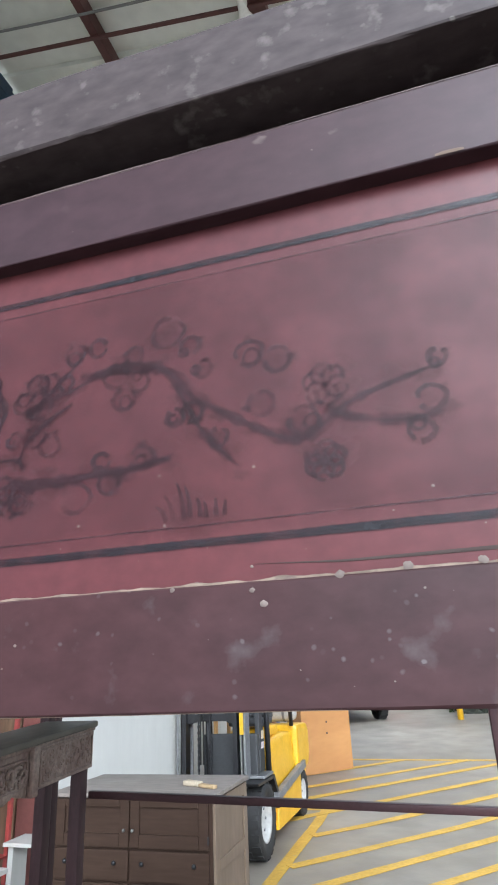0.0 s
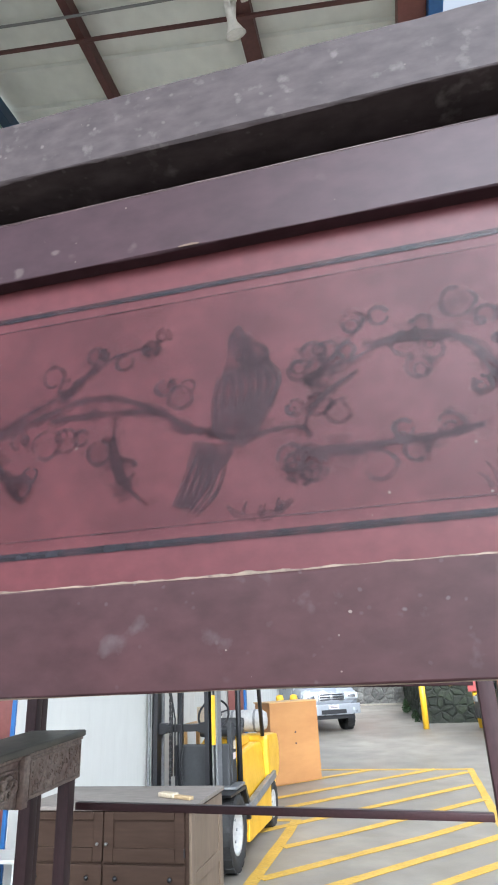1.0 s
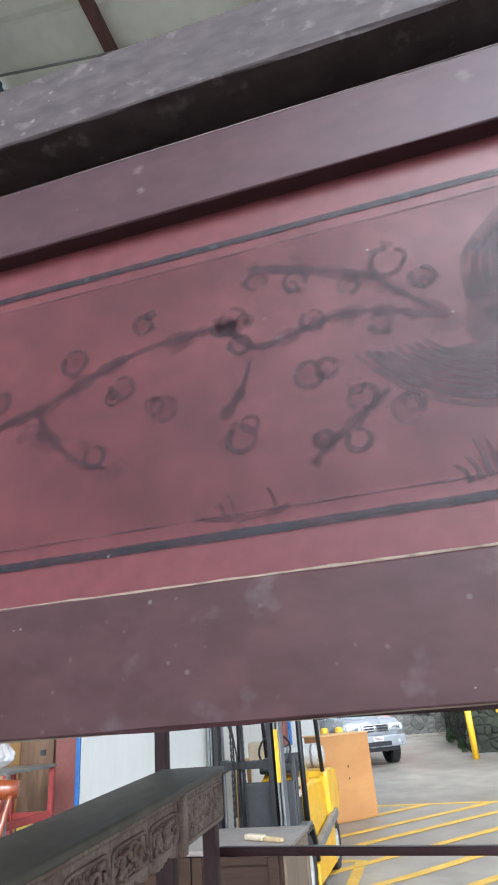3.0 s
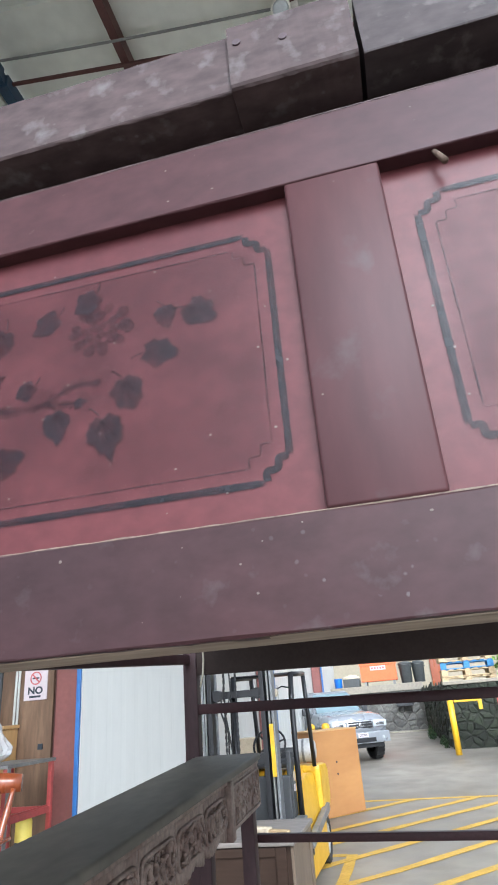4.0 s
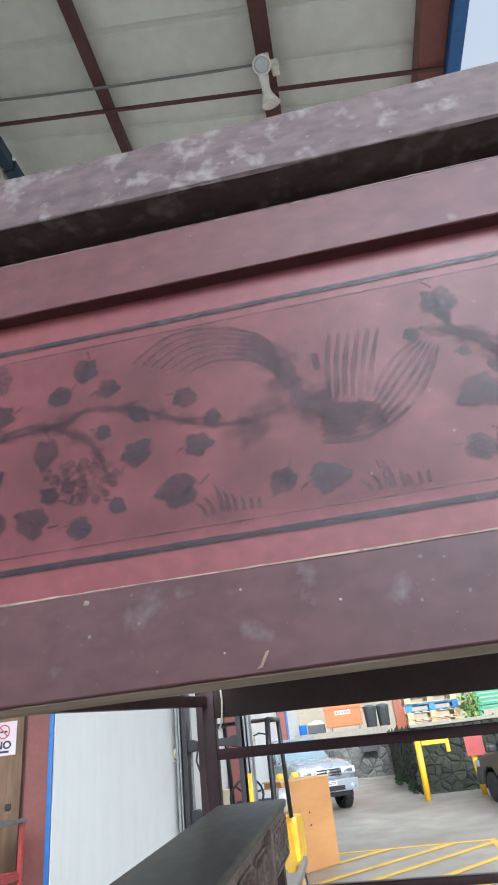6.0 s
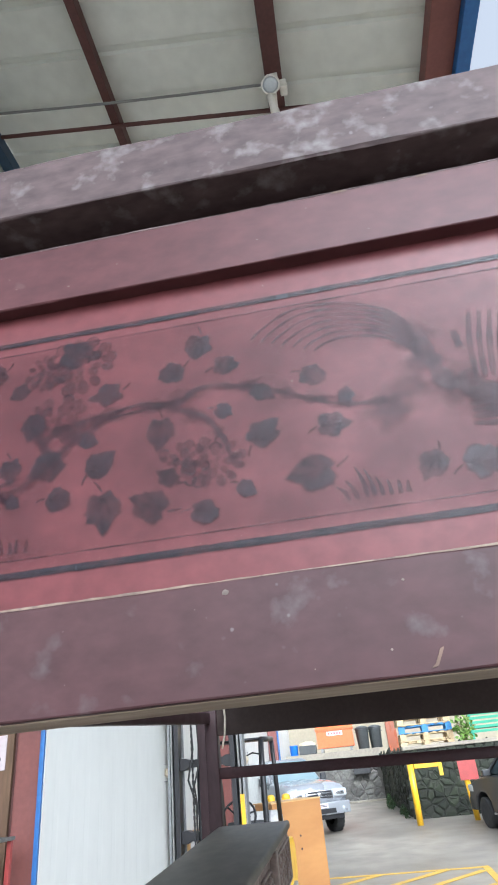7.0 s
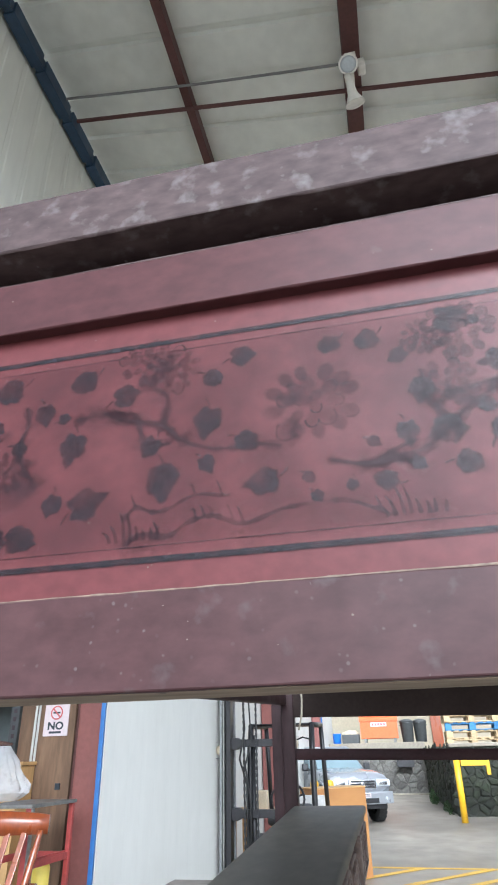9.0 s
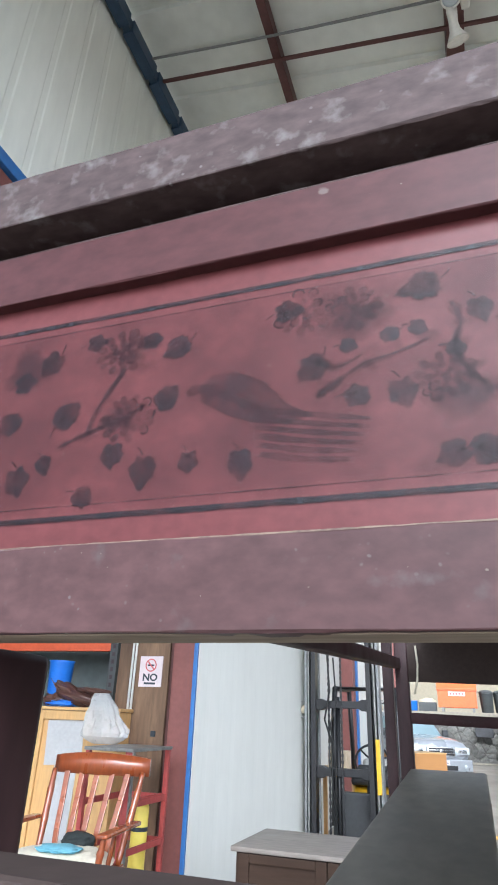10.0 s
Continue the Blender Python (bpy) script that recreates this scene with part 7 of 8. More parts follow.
def stone_wall(name, a, b, z0, z1, size, material, label, seed, bed_joint):
    """A mortar core with separate rough stones bedded in its face."""
    rg = random.Random(seed)
    a3, b3 = Vector((*a, 0)), Vector((*b, 0))
    d = (b3 - a3)
    L = d.length
    d.normalize()
    core = bmesh.new()
    prism([(0, z0), (L, z0), (L, z1), (0, z1)], 0.0, 0.25, "xz", 0, core)
    place = Matrix.Translation(a3) @ Matrix.Rotation(math.atan2(d.y, d.x), 4, "Z")
    moved(core, place)
    wall = setting(name, core, bed_joint, label, "retaining wall")
    nx, nz = int(L / size), max(3, int((z1 - z0) / (size * 0.85)))
    sx, sz = L / nx, (z1 - z0) / nz
    seeds = [Vector(((i + 0.5 + (0.25 if k % 2 else -0.25) + rg.uniform(-0.42, 0.42)) * sx, z0 + (k + 0.5 + rg.uniform(-0.40, 0.40)) * sz)) for i in range(-1, nx + 1) for k in range(-1, nz + 1)]
    for c in seeds:
        if not (0 < c.x < L and z0 < c.y < z1):
            continue
        ring = cell(c, [o for o in seeds if o is not c and (o - c).length < size * 2.6], size * 1.1)
        if len(ring) < 3:
            continue
        mid = sum(ring, Vector((0, 0))) / len(ring)
        out = rg.uniform(0.02, 0.06)
        bm = bmesh.new()
        rows = []
        for s, h in ((0.97, 0.02), (rg.uniform(0.87, 0.95), -out * 0.6), (rg.uniform(0.5, 0.7), -out)):
            rows.append([bm.verts.new((p.x - mid.x, h + rg.uniform(-0.012, 0.012), p.y - mid.y)) for p in (mid + (q - mid) * s * rg.uniform(0.94, 1.02) for q in ring)])
        for r0, r1 in zip(rows, rows[1:]):
            for k in range(len(ring)):
                q = (k + 1) % len(ring)
                bm.faces.new((r0[k], r0[q], r1[q], r1[k]))
        bm.faces.new(rows[-1])
        bmesh.ops.recalc_face_normals(bm, faces=bm.faces)
        me = bpy.data.meshes.new("stone")
        bm.to_mesh(me)
        bm.free()
        me.materials.append(material)
        ob = new("stone", me)
        ob.parent = wall
        ob.matrix_basis = place @ Matrix.Translation((mid.x, 0, mid.y))
    return wall


stone_wall("wall_stone_back", WALL_LINE[0], WALL_LINE[1], 0.3, TZ, 0.28, STONE, "grey lava-stone retaining wall", 3, PALE_MORTAR)
stone_wall("wall_stone_side", WALL_LINE[1], WALL_LINE[2], 0.0, TZ, 0.26, MOSS_STONE, "mossy dark lava-stone retaining wall", 4, MORTAR)
stone_wall("wall_stone_front", WALL_LINE[2], WALL_LINE[3], 0.0, TZ, 0.25, MOSS_STONE, "mossy dark lava-stone retaining wall", 5, MORTAR)
setting("ledge", box(-7.0, 0.05, 27.92, 28.5, TZ - 0.02, TZ + 0.26, 0.02), DECK, "weathered concrete cap on the stone wall", "ledge")
setting("ledge", box(0.50, 9.0, 20.92, 21.5, TZ - 0.02, TZ + 0.08, 0.02), DECK, "weathered concrete cap on the stone wall", "ledge")
setting("kerb", box(-2.6, 0.0, 27.55, 27.85, 0.3, 0.46, 0.03), DECK, "low pale concrete kerb at the wall foot", "kerb")
setting("wall_house", box(-14, 20, 33, 33.3, TZ - 0.1, 8.0), STUCCO, "beige stucco wall above the terrace", "wall")
setting("door_yard", box(0.62, 1.10, 32.9, 32.99, TZ, TZ + 2.1, 0.01), HONEY, "orange-brown door in the stucco wall", "door")
# trees and bushes behind the house line

def clump(name, x, y, z, rx, ry, rz, count, size, label, category, seed, leaf_material=LEAF):
    """A bush of many separate leaves round a few stems."""
    rg = random.Random(seed)
    t = thing(name, label, category, (x, y, z))
    for k in range(3):
        part("stem", tube([(x, y, z), (x + rg.uniform(-0.3, 0.3) * rx, y, z + rz * 0.6), (x + rg.uniform(-0.7, 0.7) * rx, y + rg.uniform(-0.5, 0.5) * ry, z + rz * 1.4)], 0.02, 5, radii=[0.03, 0.02, 0.008]), PLYWALL, t)
    bm = bmesh.new()
    for k in range(count):
        a, b = rg.uniform(0, math.tau), rg.uniform(-1, 1)
        r = rg.uniform(0.45, 1.0)
        c = Vector((x + rx * r * math.cos(a) * math.sqrt(1 - b * b), y + ry * r * math.sin(a) * math.sqrt(1 - b * b), z + rz + rz * r * b))
        m = Matrix.Translation(c) @ Euler((rg.uniform(0, 6), rg.uniform(0, 6), rg.uniform(0, 6))).to_matrix().to_4x4()
        s = size * rg.uniform(0.6, 1.2)
        vs = [bm.verts.new(m @ Vector(p)) for p in ((0, 0, 0), (s * 0.3, s * 0.5, 0.02), (0, s, 0), (-s * 0.3, s * 0.5, 0.02))]
        bm.faces.new(vs)
    ob = part("foliage", bm, leaf_material, t)
    ob["kind"] = "stuff"
    return t


clump("bush", 2.75, 23.4, TZ, 0.34, 0.3, 0.48, 130, 0.20, "bright green bush on the terrace", "bush", 8, LEAF_LIGHT)
clump("bush", 0.02, 25.2, 0.10, 0.12, 1.6, 0.30, 420, 0.09, "dark green weeds against the stone wall", "weeds", 9)
clump("bush", 0.30, 22.4, 0.0, 0.10, 1.1, 0.26, 300, 0.08, "dark green weeds against the stone wall", "weeds", 10)

# orange site box
boxx = thing("site_box", "orange steel site box with a white nameplate", "tool box", (-1.66, 28.6, TZ + 0.26))
part("body", box(-2.42, -0.92, 28.25, 28.95, TZ + 0.42, TZ + 1.05, 0.02), ORANGE_BOX, boxx, "orange box body")
part("lid", prism([(28.22, TZ + 1.05), (28.97, TZ + 1.05), (28.97, TZ + 1.36), (28.5, TZ + 1.36), (28.22, TZ + 1.16)], -2.45, -0.89, "yz", 0.015), ORANGE_BOX, boxx, "orange sloped lid")
part("nameplate", box(-2.0, -1.35, 28.235, 28.249, TZ + 0.86, TZ + 1.02), PAPER, boxx, "white nameplate with dark bars")
for k in range(5):
    part("plate_mark", box(-1.94 + k * 0.115, -1.87 + k * 0.115, 28.228, 28.234, TZ + 0.90, TZ + 0.98), SIGN_RED, boxx)
for x in (-2.3, -1.12):
    part("foot", box(x, x + 0.1, 28.25, 28.95, TZ + 0.262, TZ + 0.42, 0.01), CART_GREY, boxx)


def drum(x, y, z):
    t = thing("rubbish_bin", "dark grey plastic rubbish bin on the terrace", "bin", (x, y, z), group="bins on the terrace")
    part("bin", moved(lathe([(0.20, 0), (0.22, 0.02), (0.26, 0.68), (0.275, 0.70), (0.275, 0.73), (0.25, 0.73)], "z", 24), pose(x, y, z)), DRUM, t, "", True)
    part("lid", moved(lathe([(0.285, 0.735), (0.285, 0.77), (0.20, 0.83), (0.05, 0.86)], "z", 24), pose(x, y, z)), DRUM, t, "", True)
    for s in (-1, 1):
        part("handle", box(x + s * 0.27 - 0.03, x + s * 0.27 + 0.03, y - 0.06, y + 0.06, z + 0.60, z + 0.63, 0.006), DRUM, t)


drum(-0.55, 28.5, TZ + 0.262)
drum(-0.02, 28.7, TZ + 0.262)
single("paint_pail", moved(lathe([(0.14, 0), (0.16, 0.02), (0.17, 0.36), (0.175, 0.38), (0.15, 0.38)], "z", 20), pose(-3.42, 28.4, TZ + 0.262)), BLUE_PLASTIC, "blue plastic pail on the terrace edge", "pail", smooth=True)
tub = thing("storage_tub", "dark plastic tub heaped with tan sacking", "tub", (-2.85, 28.5, TZ + 0.262))
part("tub", box(-3.20, -2.50, 28.25, 28.75, TZ + 0.262, TZ + 0.60, 0.03), DRUM, tub)
bm = bmesh.new()
bmesh.ops.create_icosphere(bm, subdivisions=3, radius=0.32)
for v in bm.verts:
    v.co *= 1 + 0.25 * noise.noise(v.co * 6)
part("sacking", moved(bm, Matrix.Translation((-2.85, 28.5, TZ + 0.62)) @ Matrix.Diagonal((1.1, 0.7, 0.45, 1))), CLOTH_TAN, tub, "crumpled tan sacking", True)
single("green_pole", tube([(-3.9, 28.3, TZ + 0.262), (-3.9, 28.3, TZ + 2.0)], 0.07, 10), GREEN_PAINT, "green painted steel pole", "pole", smooth=True)


def pallet(x, y, z, turn, material, label):
    """A timber pallet with deck boards, bearers and bottom boards."""
    t = thing("pallet", label, "pallet", (x, y, z), turn, group="stacked pallets", world_coords=False)
    w, d = 1.75, 1.2
    for k in range(7):
        a = -w / 2 + k * (w - 0.14) / 6
        part("deck_board", box(a, a + 0.14, -d / 2, d / 2, 0.215, 0.24, 0.003), material, t)
    for k in range(3):
        b = -d / 2 + k * (d - 0.1) / 2
        part("bearer", box(-w / 2, w / 2, b, b + 0.1, 0.19, 0.214, 0.003), material, t)
        for j in range(3):
            a = -w / 2 + j * (w - 0.2) / 2
            part("block", box(a, a + 0.2, b, b + 0.1, 0.03, 0.189, 0.003), material, t)
        part("bottom_board", box(-w / 2, w / 2, b, b + 0.1, 0.002, 0.029, 0.003), material, t)
    return t


rng = random.Random(3)
for k, (m, lab) in enumerate(((PALLET, "weathered pine pallet in a stack"), (PALLET, "weathered pine pallet in a stack"), (PALLET_BLUE, "blue painted pallet in a stack"), (PALLET, "weathered pine pallet in a stack"), (PALLET, "weathered pine pallet in a stack"))):
    pallet(1.55 + rng.uniform(-0.05, 0.05), 24.2, TZ + k * 0.245, rng.uniform(-3, 3), m, lab)
bench = thing("garden_bench", "green painted slatted bench with brown sacks", "bench", (3.9, 23.6, TZ))
for k in range(5):
    part("slat", box(2.95, 4.95, 23.30, 23.34, TZ + 0.30 + k * 0.13, TZ + 0.38 + k * 0.13, 0.004), GREEN_PAINT, bench)
for k in range(4):
    part("seat_slat", box(2.95, 4.95, 23.36 + k * 0.14, 23.46 + k * 0.14, TZ + 0.42, TZ + 0.45, 0.004), GREEN_PAINT, bench)
for x in (2.98, 4.86):
    for y in (23.35, 23.85):
        part("leg", box(x, x + 0.07, y, y + 0.07, TZ, TZ + 0.42 if y > 23.5 else TZ + 1.3, 0.004), GREEN_PAINT, bench)
part("top_rail", box(2.90, 5.0, 23.31, 23.37, TZ + 1.25, TZ + 1.33, 0.004), GREEN_PAINT, bench)
bm = box(3.2, 4.7, 23.4, 23.8, TZ + 0.96, TZ + 1.20, 0.05)
single("timber_bundle", bm, PLYWALL, "brown timber bundle laid on the bench back", "timber")

# yellow steel guard in front of the wall
guard = thing("yellow_guard", "yellow painted steel guard rail with posts", "guard rail", (1.3, 19.75, 0.15))
part("post", tube([(0.54, 19.75, 0.13), (0.56, 19.75, 1.62)], 0.085, 14), YELLOW, guard, "thick yellow bollard", True)
part("post", tube([(2.03, 19.75, 0.13), (1.97, 19.75, 1.18)], 0.075, 14), YELLOW, guard, "thick yellow bollard", True)
part("rail", box(0.66, 1.30, 19.68, 19.82, 1.46, 1.62, 0.012), YELLOW, guard, "yellow cross rail")
part("bracket", box(1.30, 1.40, 19.68, 19.82, 1.24, 1.62, 0.012), YELLOW, guard, "yellow bracket")
part("plate", box(1.80, 2.28, 19.61, 19.64, 1.08, 1.55, 0.004), CART_RED, guard, "faded red sign plate")
meter = single("meter_box", box(-1.10, -0.45, 27.62, 27.78, 1.34, 1.72, 0.02), DARK_PLASTIC, "dark meter box fixed to the stone wall", "meter box")
for x in (-2.86, -2.52):
    b = thing("bollard", "short yellow steel bollard in the yard", "bollard", (x, 16.0, 0.012), group="yard bollards")
    part("post", lathe([(0.095, 0), (0.095, 1.20), (0.08, 1.26), (0.03, 1.28)], "z", 20, at=(x, 16.0, 0.012)), YELLOW, b, "", True)
    part("base_plate", box(x - 0.15, x + 0.15, 15.85, 16.15, 0.010, 0.03, 0.003), YELLOW, b)
bench2 = thing("work_table", "small pine work table behind the forklift", "table", (-3.1, 11.0, -0.165))
part("top", box(-3.45, -2.75, 10.6, 11.4, 1.02, 1.07, 0.005), PINE, bench2)
for x in (-3.42, -2.84):
    for y in (10.64, 11.30):
        part("leg", box(x, x + 0.06, y, y + 0.06, -0.17, 1.02, 0.004), PINE, bench2)
part("box", box(-3.2, -2.9, 10.7, 11.0, 1.072, 1.32, 0.01), CLOTH_TAN, bench2, "tan carton")

# ---- storage bay ----
for x in (-4.148, -4.114):
    single("conduit_pipe", tube([(x, 6.063, 0), (x, 6.063, 5.0)], 0.012, 10), WHITE_SHEET, "thin pale conduit pipe on the plywood", "conduit", "conduits on the plywood", smooth=True)
sign = thing("no_smoking_sign", "small white and red sign reading NO on plywood", "sign", (-3.94, 6.07, 1.977))
plate = part("plate", box(-4.062, -3.816, 6.068, 6.078, 1.975, 2.255, 0.003), PAPER, sign, "pale pink-white sign plate")
bm = bmesh.new()
tube([(0.055 * math.cos(a), 0, 0.055 * math.sin(a)) for a in np.linspace(0, math.tau, 25)], 0.006, 6, bm)
part("ring", moved(bm, pose(-3.94, 6.067, 2.172)), SIGN_RED, sign, "red ring")
part("slash", beam((-3.98, 6.065, 2.212), (-3.90, 6.065, 2.132), 0.010, 0.010), SIGN_RED, sign)
part("cigarette", box(-3.975, -3.905, 6.0645, 6.0675, 2.165, 2.179), SIGN_BLACK, sign)
txt = bpy.data.curves.new("word", "FONT")
txt.body, txt.size, txt.extrude, txt.align_x, txt.offset = "NO", 0.088, 0.001, "CENTER", 0.003
ob = new("word", txt)
ob.matrix_world = pose(-3.94, 6.066, 2.032, 90, 0, 0)
bpy.context.view_layer.update()
me = bpy.data.meshes.new_from_object(ob)
bpy.data.objects.remove(ob)
word = new("word", me)
me.materials.append(SIGN_BLACK)
word.parent = sign
word.matrix_basis = pose(0, -0.004, 0.055, 90, 0, 0) @ Matrix.Diagonal((1.15, 1, 1, 1))
part("word_bar", box(-4.00, -3.88, 6.0645, 6.0675, 1.997, 2.015), SIGN_BLACK, sign)
single("wall_outlet", box(-3.878, -3.832, 6.06, 6.079, 1.545, 1.595, 0.004), SIGN_BLACK, "small black outlet on the plywood", "outlet")
# pallet rack
rack = thing("pallet_rack", "steel storage rack with orange beams and green uprights", "rack", (-5.2, 6.5, 0))
for y in (6.32, 6.75):
    up = part("upright", box(-4.55, -4.46, y - 0.04, y + 0.04, 0, 4.0, 0.004), DRUM, rack, "dark green-grey perforated upright")
    if y < 6.5:
        for k in range(26):
            part("slot", box(-4.52, -4.49, y - 0.045, y - 0.0405, 1.0 + k * 0.075, 1.04 + k * 0.075), BLACK_PAINT, up)
for z in (0.9, 2.325, 3.6):
    part("beam", box(-8.0, -4.56, 6.30, 6.36, z, z + 0.095, 0.006), ORANGE_STEEL, rack, "orange rack beam")
    part("shelf_board", box(-8.0, -4.56, 6.37, 6.80, z + 0.04, z + 0.07, 0.002), PLYWALL, rack)
# pine cabinet with things on it
pine = thing("pine_cabinet", "yellow pine cabinet with a paper taped to it", "cabinet", (-4.50, 5.95, 0))
part("carcass", box(-5.00, -4.10, 5.86, 6.07, 0, 1.74, 0.006), PINE, pine)
part("top", box(-5.02, -4.085, 5.83, 6.075, 1.742, 1.772, 0.006), PINE, pine)
part("face_frame", box(-5.00, -4.92, 5.835, 5.859, 0.05, 1.735, 0.003), PINE, pine)
part("face_frame", box(-4.18, -4.10, 5.835, 5.859, 0.05, 1.735, 0.003), PINE, pine)
part("face_frame", box(-4.918, -4.182, 5.835, 5.859, 1.66, 1.735, 0.003), PINE, pine)
part("paper", moved(box(-0.20, 0.20, -0.002, 0.002, -0.19, 0.19), pose(-4.66, 5.854, 1.47, 0, -3, 0)), TAPED_PAPER, pine, "taped sheet of paper")
part("paper", moved(box(-0.12, 0.12, -0.002, 0.002, -0.33, 0.33), pose(-4.62, 5.852, 0.94, 0, 2, 0)), TAPED_PAPER, pine, "taped sheet of paper")


def crumple(rx, ry, rz, seed, amount=0.3, freq=3.0, sub=4, creased=False):
    bm = bmesh.new()
    bmesh.ops.create_icosphere(bm, subdivisions=sub, radius=1)
    for v in bm.verts:
        q = v.co.copy()
        fold = noise.noise(q * freq + Vector((seed, 0, 0)))
        d = 1 + amount * ((0.7 - 2.4 * abs(fold)) if creased else fold) + 0.35 * amount * noise.noise(q * freq * 2.7 + Vector((0, seed, 0)))
        v.co = Vector((q.x * rx * d, q.y * ry * d, q.z * rz * d))
    return bm


bag = bmesh.new()
rows = []
for i in range(15):
    u = i / 14
    r = 0.215 * min(1, (u * 5 + 0.25)) ** 0.5 * (1 - 0.72 * max(0, u - 0.25) / 0.75)
    row = []
    for k in range(36):
        a = k * math.tau / 36
        q = r * (1 + (0.10 + 0.30 * u) * noise.noise(Vector((3.2 * math.cos(a), 3.2 * math.sin(a), 1.3 * u))) + 0.16 * noise.noise(Vector((7 * math.cos(a), 7 * math.sin(a), 5 * u))))
        row.append(bag.verts.new((-4.15 - 0.16 * u * u + 1.10 * q * math.cos(a), 5.715 + 0.13 * u ** 3 + 0.55 * q * math.sin(a), 1.480 + 0.42 * u)))
    rows.append(row)
for a, b in zip(rows, rows[1:]):
    for k in range(36):
        bag.faces.new((a[k], a[(k + 1) % 36], b[(k + 1) % 36], b[k]))
bag.faces.new(rows[0])
bag.faces.new(rows[-1])
single("plastic_bag", bag, PLASTIC_WHITE, "translucent white plastic bag hanging over the cabinet edge", "bag")
jacket = thing("leather_jacket", "crumpled brown leather jacket on the cabinet", "jacket", (-4.66, 5.95, 1.773))
for k, (dx, dy, dz, slant, rx, ry, rz) in enumerate(((-0.24, 0.02, 0.10, 62, 0.17, 0.09, 0.055), (-0.17, -0.02, 0.10, 48, 0.20, 0.08, 0.050), (-0.06, 0.00, 0.05, 30, 0.22, 0.11, 0.055),
                                                     (0.04, -0.03, 0.01, 14, 0.26, 0.10, 0.050), (0.20, -0.02, 0.07, 4, 0.17, 0.06, 0.028), (0.16, 0.03, 0.02, 10, 0.20, 0.08, 0.040), (-0.20, 0.00, -0.02, 6, 0.16, 0.12, 0.075))):
    part("fold", moved(crumple(rx, ry, rz, 9 + k, 0.28, 1.3, 4, True), pose(-4.66 + dx, 5.95 + dy, 1.850 + dz, 0, slant, 0)), LEATHER, jacket, "", True)
single("blue_bucket", moved(lathe([(0.09, 0), (0.10, 0.02), (0.12, 0.40), (0.13, 0.42), (0.11, 0.42)], "z", 24), pose(-4.89, 5.96, 1.774)), BLUE_PLASTIC, "blue plastic bucket on the cabinet", "bucket", smooth=True)
single("blue_cloth", moved(crumple(0.16, 0.10, 0.035, 21, 0.4, 2.5), pose(-4.78, 5.90, 1.80)), BLUE_PLASTIC, "folded blue cloth under the jacket", "cloth", smooth=True)

# red utility cart
cart = thing("utility_cart", "red and grey steel utility cart", "cart", (-3.66, 5.31, 0))
CX0, CX1, CY0, CY1 = -3.86, -3.45, 4.98, 5.64
for x in (CX0, CX1 - 0.035):
    for y in (CY0, CY1 - 0.035):
        part("upright", box(x, x + 0.035, y, y + 0.035, 0.10, 1.47, 0.003), CART_RED, cart, "red steel upright")
        part("castor", lathe([(0.02, -0.015), (0.05, -0.015), (0.05, 0.015), (0.02, 0.015)], "x", 16, at=(x + 0.017, y + 0.017, 0.05)), RUBBER, cart, "", True)
part("top_tray", box(CX0 - 0.01, CX1 + 0.01, CY0 - 0.01, CY1 + 0.01, 1.471, 1.495, 0.004), CART_GREY, cart, "worn grey top tray")
part("shelf", box(CX0, CX1, CY0 + 0.001, CY1, 0.35, 0.362, 0.003), CART_RED, cart, "red shelf")
for z in (1.10, 0.80):
    part("cross_rail", box(CX0 + 0.036, CX1 - 0.036, CY1 - 0.02, CY1 - 0.003, z, z + 0.045, 0.003), CART_RED, cart, "red cross rail")
    for x in (CX0 + 0.003, CX1 - 0.020):
        part("side_rail", box(x, x + 0.017, CY0 + 0.036, CY1 - 0.036, z, z + 0.045, 0.003), CART_RED, cart, "red side rail")
part("brace", beam((CX1 - 0.03, CY0 + 0.04, 1.13), (CX1 - 0.03, CY1 - 0.04, 1.13), 0.02, 0.05, 0.002), CART_RED, cart, "faded red brace")
part("edge_strip", box(CX1 + 0.001, CX1 + 0.012, CY0 - 0.005, CY0 + 0.03, 0.10, 1.47, 0.002), CART_GREY, cart, "grey corner strip")
bottle = thing("yellow_canister", "tall yellow canister standing on the cart shelf", "canister", (-3.58, 5.45, 0.363))
part("can", lathe([(0.060, 0.363), (0.064, 0.37), (0.064, 1.06), (0.052, 1.09), (0.03, 1.10)], "z", 24, at=(-3.58, 5.45, 0)), LEMON, bottle, "", True)
part("label_band", lathe([(0.0648, 0.90), (0.0648, 0.93)], "z", 24, at=(-3.58, 5.45, 0)), SIGN_BLACK, bottle)
part("cap", lathe([(0.03, 1.101), (0.03, 1.115), (0.015, 1.118)], "z", 16, at=(-3.58, 5.45, 0)), LEMON, bottle, "", True)
# low white table that carries the rocking chair
low = thing("low_table", "low white-topped table under the rocking chair", "table", (-3.35, 4.6, 0))
part("top", box(-4.15, -2.98, 3.85, 5.0, 0.42, 0.455, 0.006), WHITE_SHEET, low, "white tabletop")
for x in (-4.10, -3.08):
    for y in (3.90, 4.90):
        part("leg", box(x, x + 0.05, y, y + 0.05, 0, 0.42, 0.004), WHITE_SHEET, low)
white = thing("white_shelf", "white painted bench near the column", "bench", (-3.55, 5.62, 0))
part("top", box(-3.42, -2.95, 5.50, 5.80, 0.45, 0.48, 0.005), WHITE_SHEET, white)
for x in (-3.40, -3.05):
    part("leg", box(x, x + 0.05, 5.55, 5.75, 0, 0.449, 0.004), WHITE_SHEET, white)

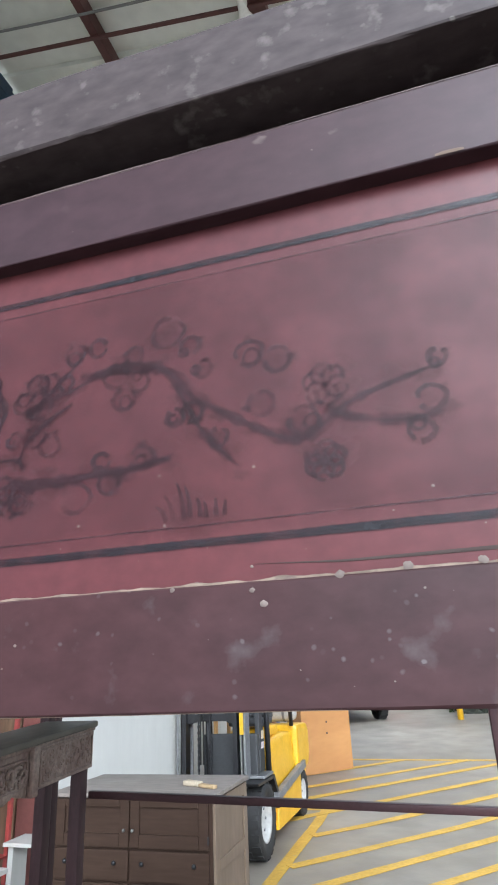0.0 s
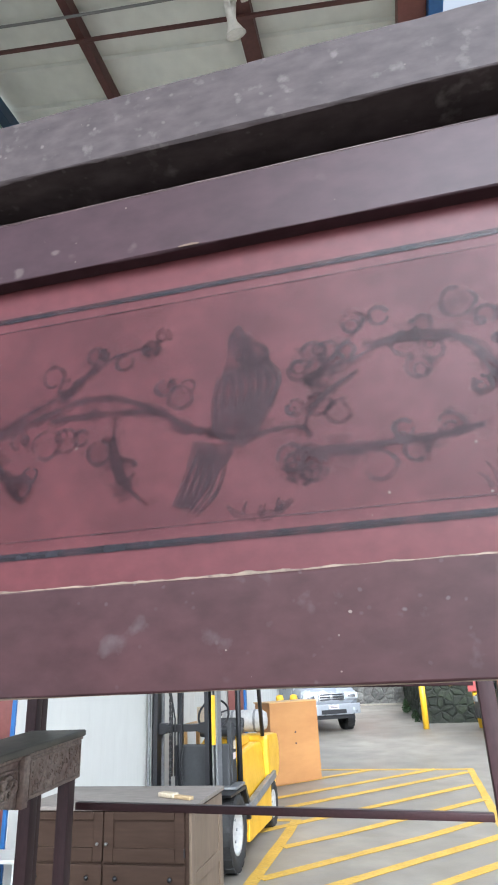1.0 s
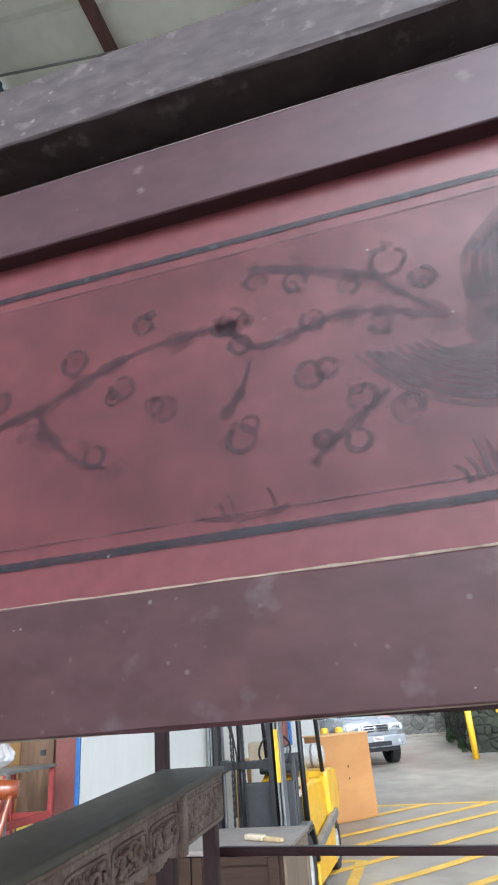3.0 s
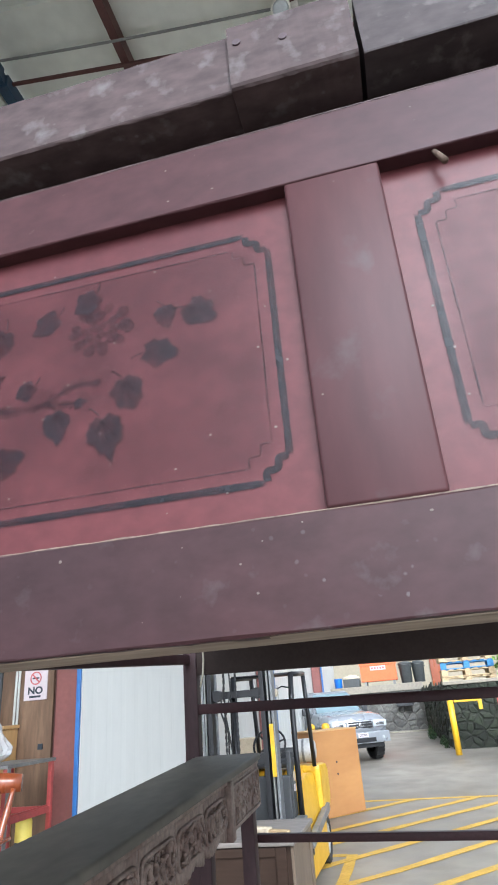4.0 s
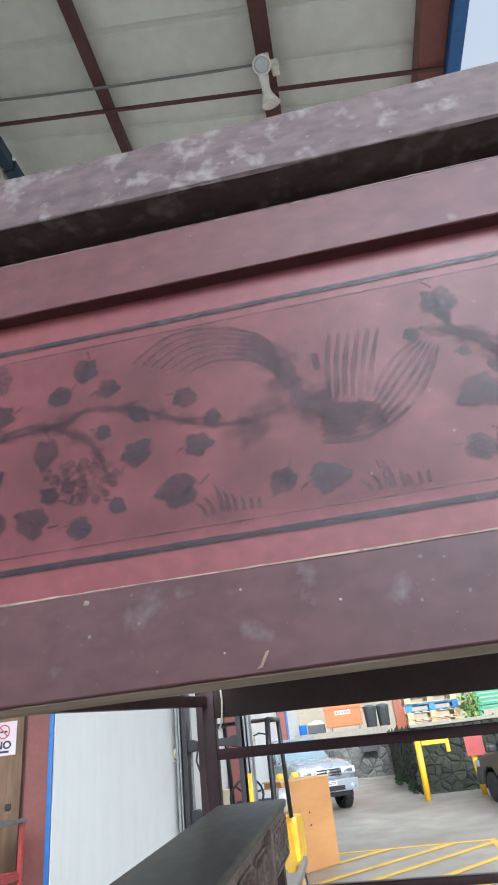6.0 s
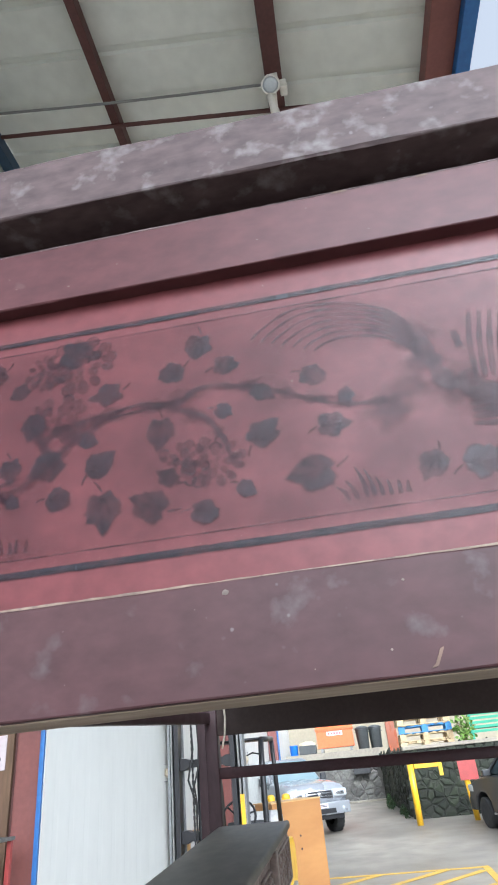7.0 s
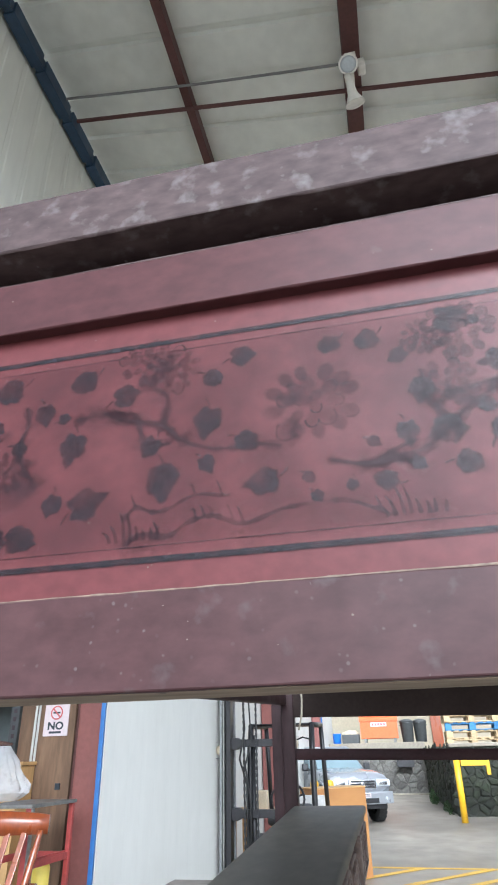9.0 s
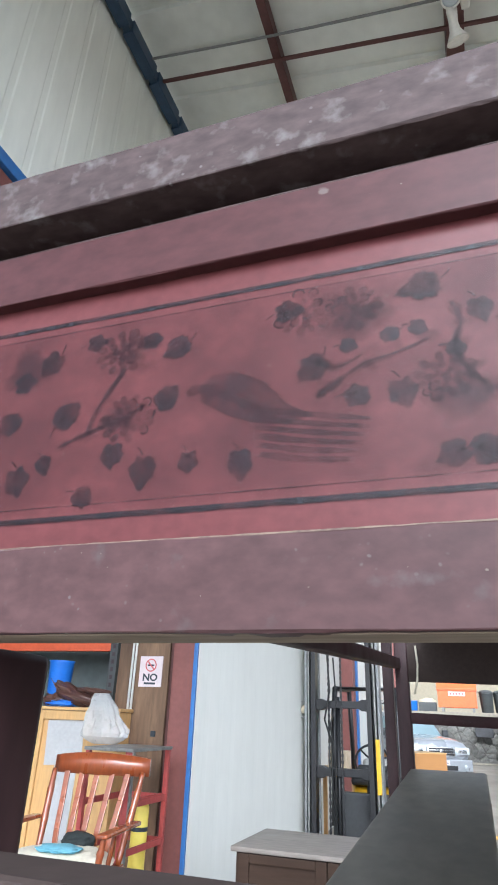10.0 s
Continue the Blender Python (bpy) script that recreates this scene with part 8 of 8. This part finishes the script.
# rocking chair
chair = thing("rocking_chair", "honey-varnished slat-back wooden rocking chair with a cream cushion", "chair", (-3.46, 4.25, 0.456), 8, world_coords=False)
chair.scale = (1.04, 1.04, 0.98)


def turned_bar(a, b, r, parent, name, knots=3):
    """A lathe-turned spindle between two points."""
    a, b = Vector(a), Vector(b)
    n = 18
    pts = [a.lerp(b, k / n) for k in range(n + 1)]
    rad = [r * (0.72 + 0.28 * math.sin(k / n * math.pi) + 0.22 * max(0, math.sin(k / n * math.pi * 2 * knots)) ** 6) for k in range(n + 1)]
    return part(name, tube(pts, r, 10, radii=rad), HONEY, parent, "", True)


SH = 0.42
part("seat", box(-0.30, 0.30, -0.26, 0.26, SH - 0.045, SH, 0.02), HONEY, chair, "", True)
part("cushion", moved(crumple(0.31, 0.26, 0.065, 31, 0.08, 2.0), pose(0, -0.02, SH + 0.055)), CUSHION, chair, "cream seat cushion", True)
part("cloth", moved(crumple(0.13, 0.10, 0.018, 33, 0.3, 2.5), pose(0.02, -0.10, SH + 0.122)), TEAL, chair, "teal cloth on the cushion", True)
part("rolled_cloth", moved(crumple(0.10, 0.07, 0.05, 35, 0.25, 2.5), pose(0.03, 0.12, SH + 0.13)), BLACK_CLOTH, chair, "rolled black cloth", True)
bm = bmesh.new()
n = 14
rows = []
for k in range(n + 1):
    u = -0.34 + 0.68 * k / n
    y = 0.36 - 0.07 * (1 - (u / 0.34) ** 2) + 0.07
    crown = 0.03 * (1 - (u / 0.34) ** 2)
    rows.append([bm.verts.new(p) for p in ((u, y - 0.018, 0.905), (u, y + 0.018, 0.905), (u, y + 0.024, 1.015 + crown), (u, y - 0.012, 1.015 + crown))])
for a, b in zip(rows, rows[1:]):
    for k in range(4):
        bm.faces.new((a[k], a[(k + 1) % 4], b[(k + 1) % 4], b[k]))
bm.faces.new(rows[0])
bm.faces.new(rows[-1])
bmesh.ops.bevel(bm, geom=[e for e in bm.edges if e.calc_face_angle(0) > 0.6], offset=0.008, segments=2, affect="EDGES")
part("crest_rail", bm, HONEY, chair, "broad curved crest rail", True)
for k in range(5):
    u = -0.20 + 0.10 * k
    pts = [(u * 0.85, 0.22, SH), (u * 0.92, 0.25, SH + 0.16), (u, 0.31, SH + 0.34), (u * 1.08, 0.36, 0.92)]
    bm = bmesh.new()
    for p, q in zip(pts, pts[1:]):
        beam(p, q, 0.036, 0.014, 0.004, bm, up=(0, 1, 0))
    part("back_slat", bm, HONEY, chair)
for s in (-1, 1):
    turned_bar((s * 0.27, 0.20, SH), (s * 0.315, 0.37, 0.93), 0.022, chair, "back_post")
    part("arm", box(s * 0.34 - 0.035, s * 0.34 + 0.035, -0.27, 0.27, SH + 0.215, SH + 0.24, 0.010), HONEY, chair, "", True)
    turned_bar((s * 0.30, -0.20, SH), (s * 0.335, -0.22, SH + 0.215), 0.020, chair, "arm_spindle", 2)
    turned_bar((s * 0.30, -0.05, SH), (s * 0.335, -0.06, SH + 0.215), 0.015, chair, "arm_spindle", 2)
    for y in (-0.22, 0.22):
        turned_bar((s * 0.25, y * 0.9, SH - 0.03), (s * 0.29, y * 1.1, 0.07), 0.022, chair, "leg", 2)
    part("rocker", tube([(s * 0.29, -0.42 + 0.1 * k, 0.025 + 0.09 * ((k - 4.4) / 4.4) ** 2) for k in range(10)], 0.022, 8), HONEY, chair, "curved rocker", True)

# ---- floodlight and horn under the roof ----
flood = thing("floodlight", "white twin floodlight fixed under a roof rafter", "floodlight", (-0.52, 3.92, 7.53))
RZ = roof_z(-0.52)
part("bracket", box(-0.57, -0.47, 3.86, 3.98, RZ - 0.06, RZ - 0.001, 0.006), SPEAKER, flood)
part("arm", tube([(-0.52, 3.92, RZ - 0.06), (-0.53, 3.90, RZ - 0.20)], 0.025, 8), SPEAKER, flood, "", True)
def lamp_head(p, aim, r=0.085, length=0.20):
    m = look(p, aim)
    head = part("lamp_head", moved(lathe([(0.02, 0.14), (r * 0.5, 0.12), (r * 0.6, 0.02), (r, -length * 0.4), (r * 1.05, -length * 0.45), (r * 0.95, -length * 0.45)], "z", 24), m), SPEAKER, flood, "white lamp head", True)
    part("lens", moved(lathe([(r * 0.93, -length * 0.44), (r * 0.6, -length * 0.48), (r * 0.1, -length * 0.50)], "z", 24), m), LAMP_LENS, head, "glass lens", True)


lamp_head((-0.55, 3.88, RZ - 0.20), (-0.62, 2.2, RZ - 1.6))
part("horn_neck", tube([(-0.54, 3.91, RZ - 0.26), (-0.55, 3.92, RZ - 0.44)], 0.035, 10), SPEAKER, flood, "", True)
part("horn", moved(lathe([(0.03, 0.16), (0.034, 0.06), (0.045, -0.02), (0.085, -0.10), (0.092, -0.11), (0.075, -0.10)], "z", 24), pose(-0.55, 3.92, RZ - 0.50, 30, -10, 0)), SPEAKER, flood, "flared white horn", True)
part("sensor", box(-0.47, -0.40, 3.86, 3.96, RZ - 0.24, RZ - 0.12, 0.015), SPEAKER, flood, "small white sensor", True)
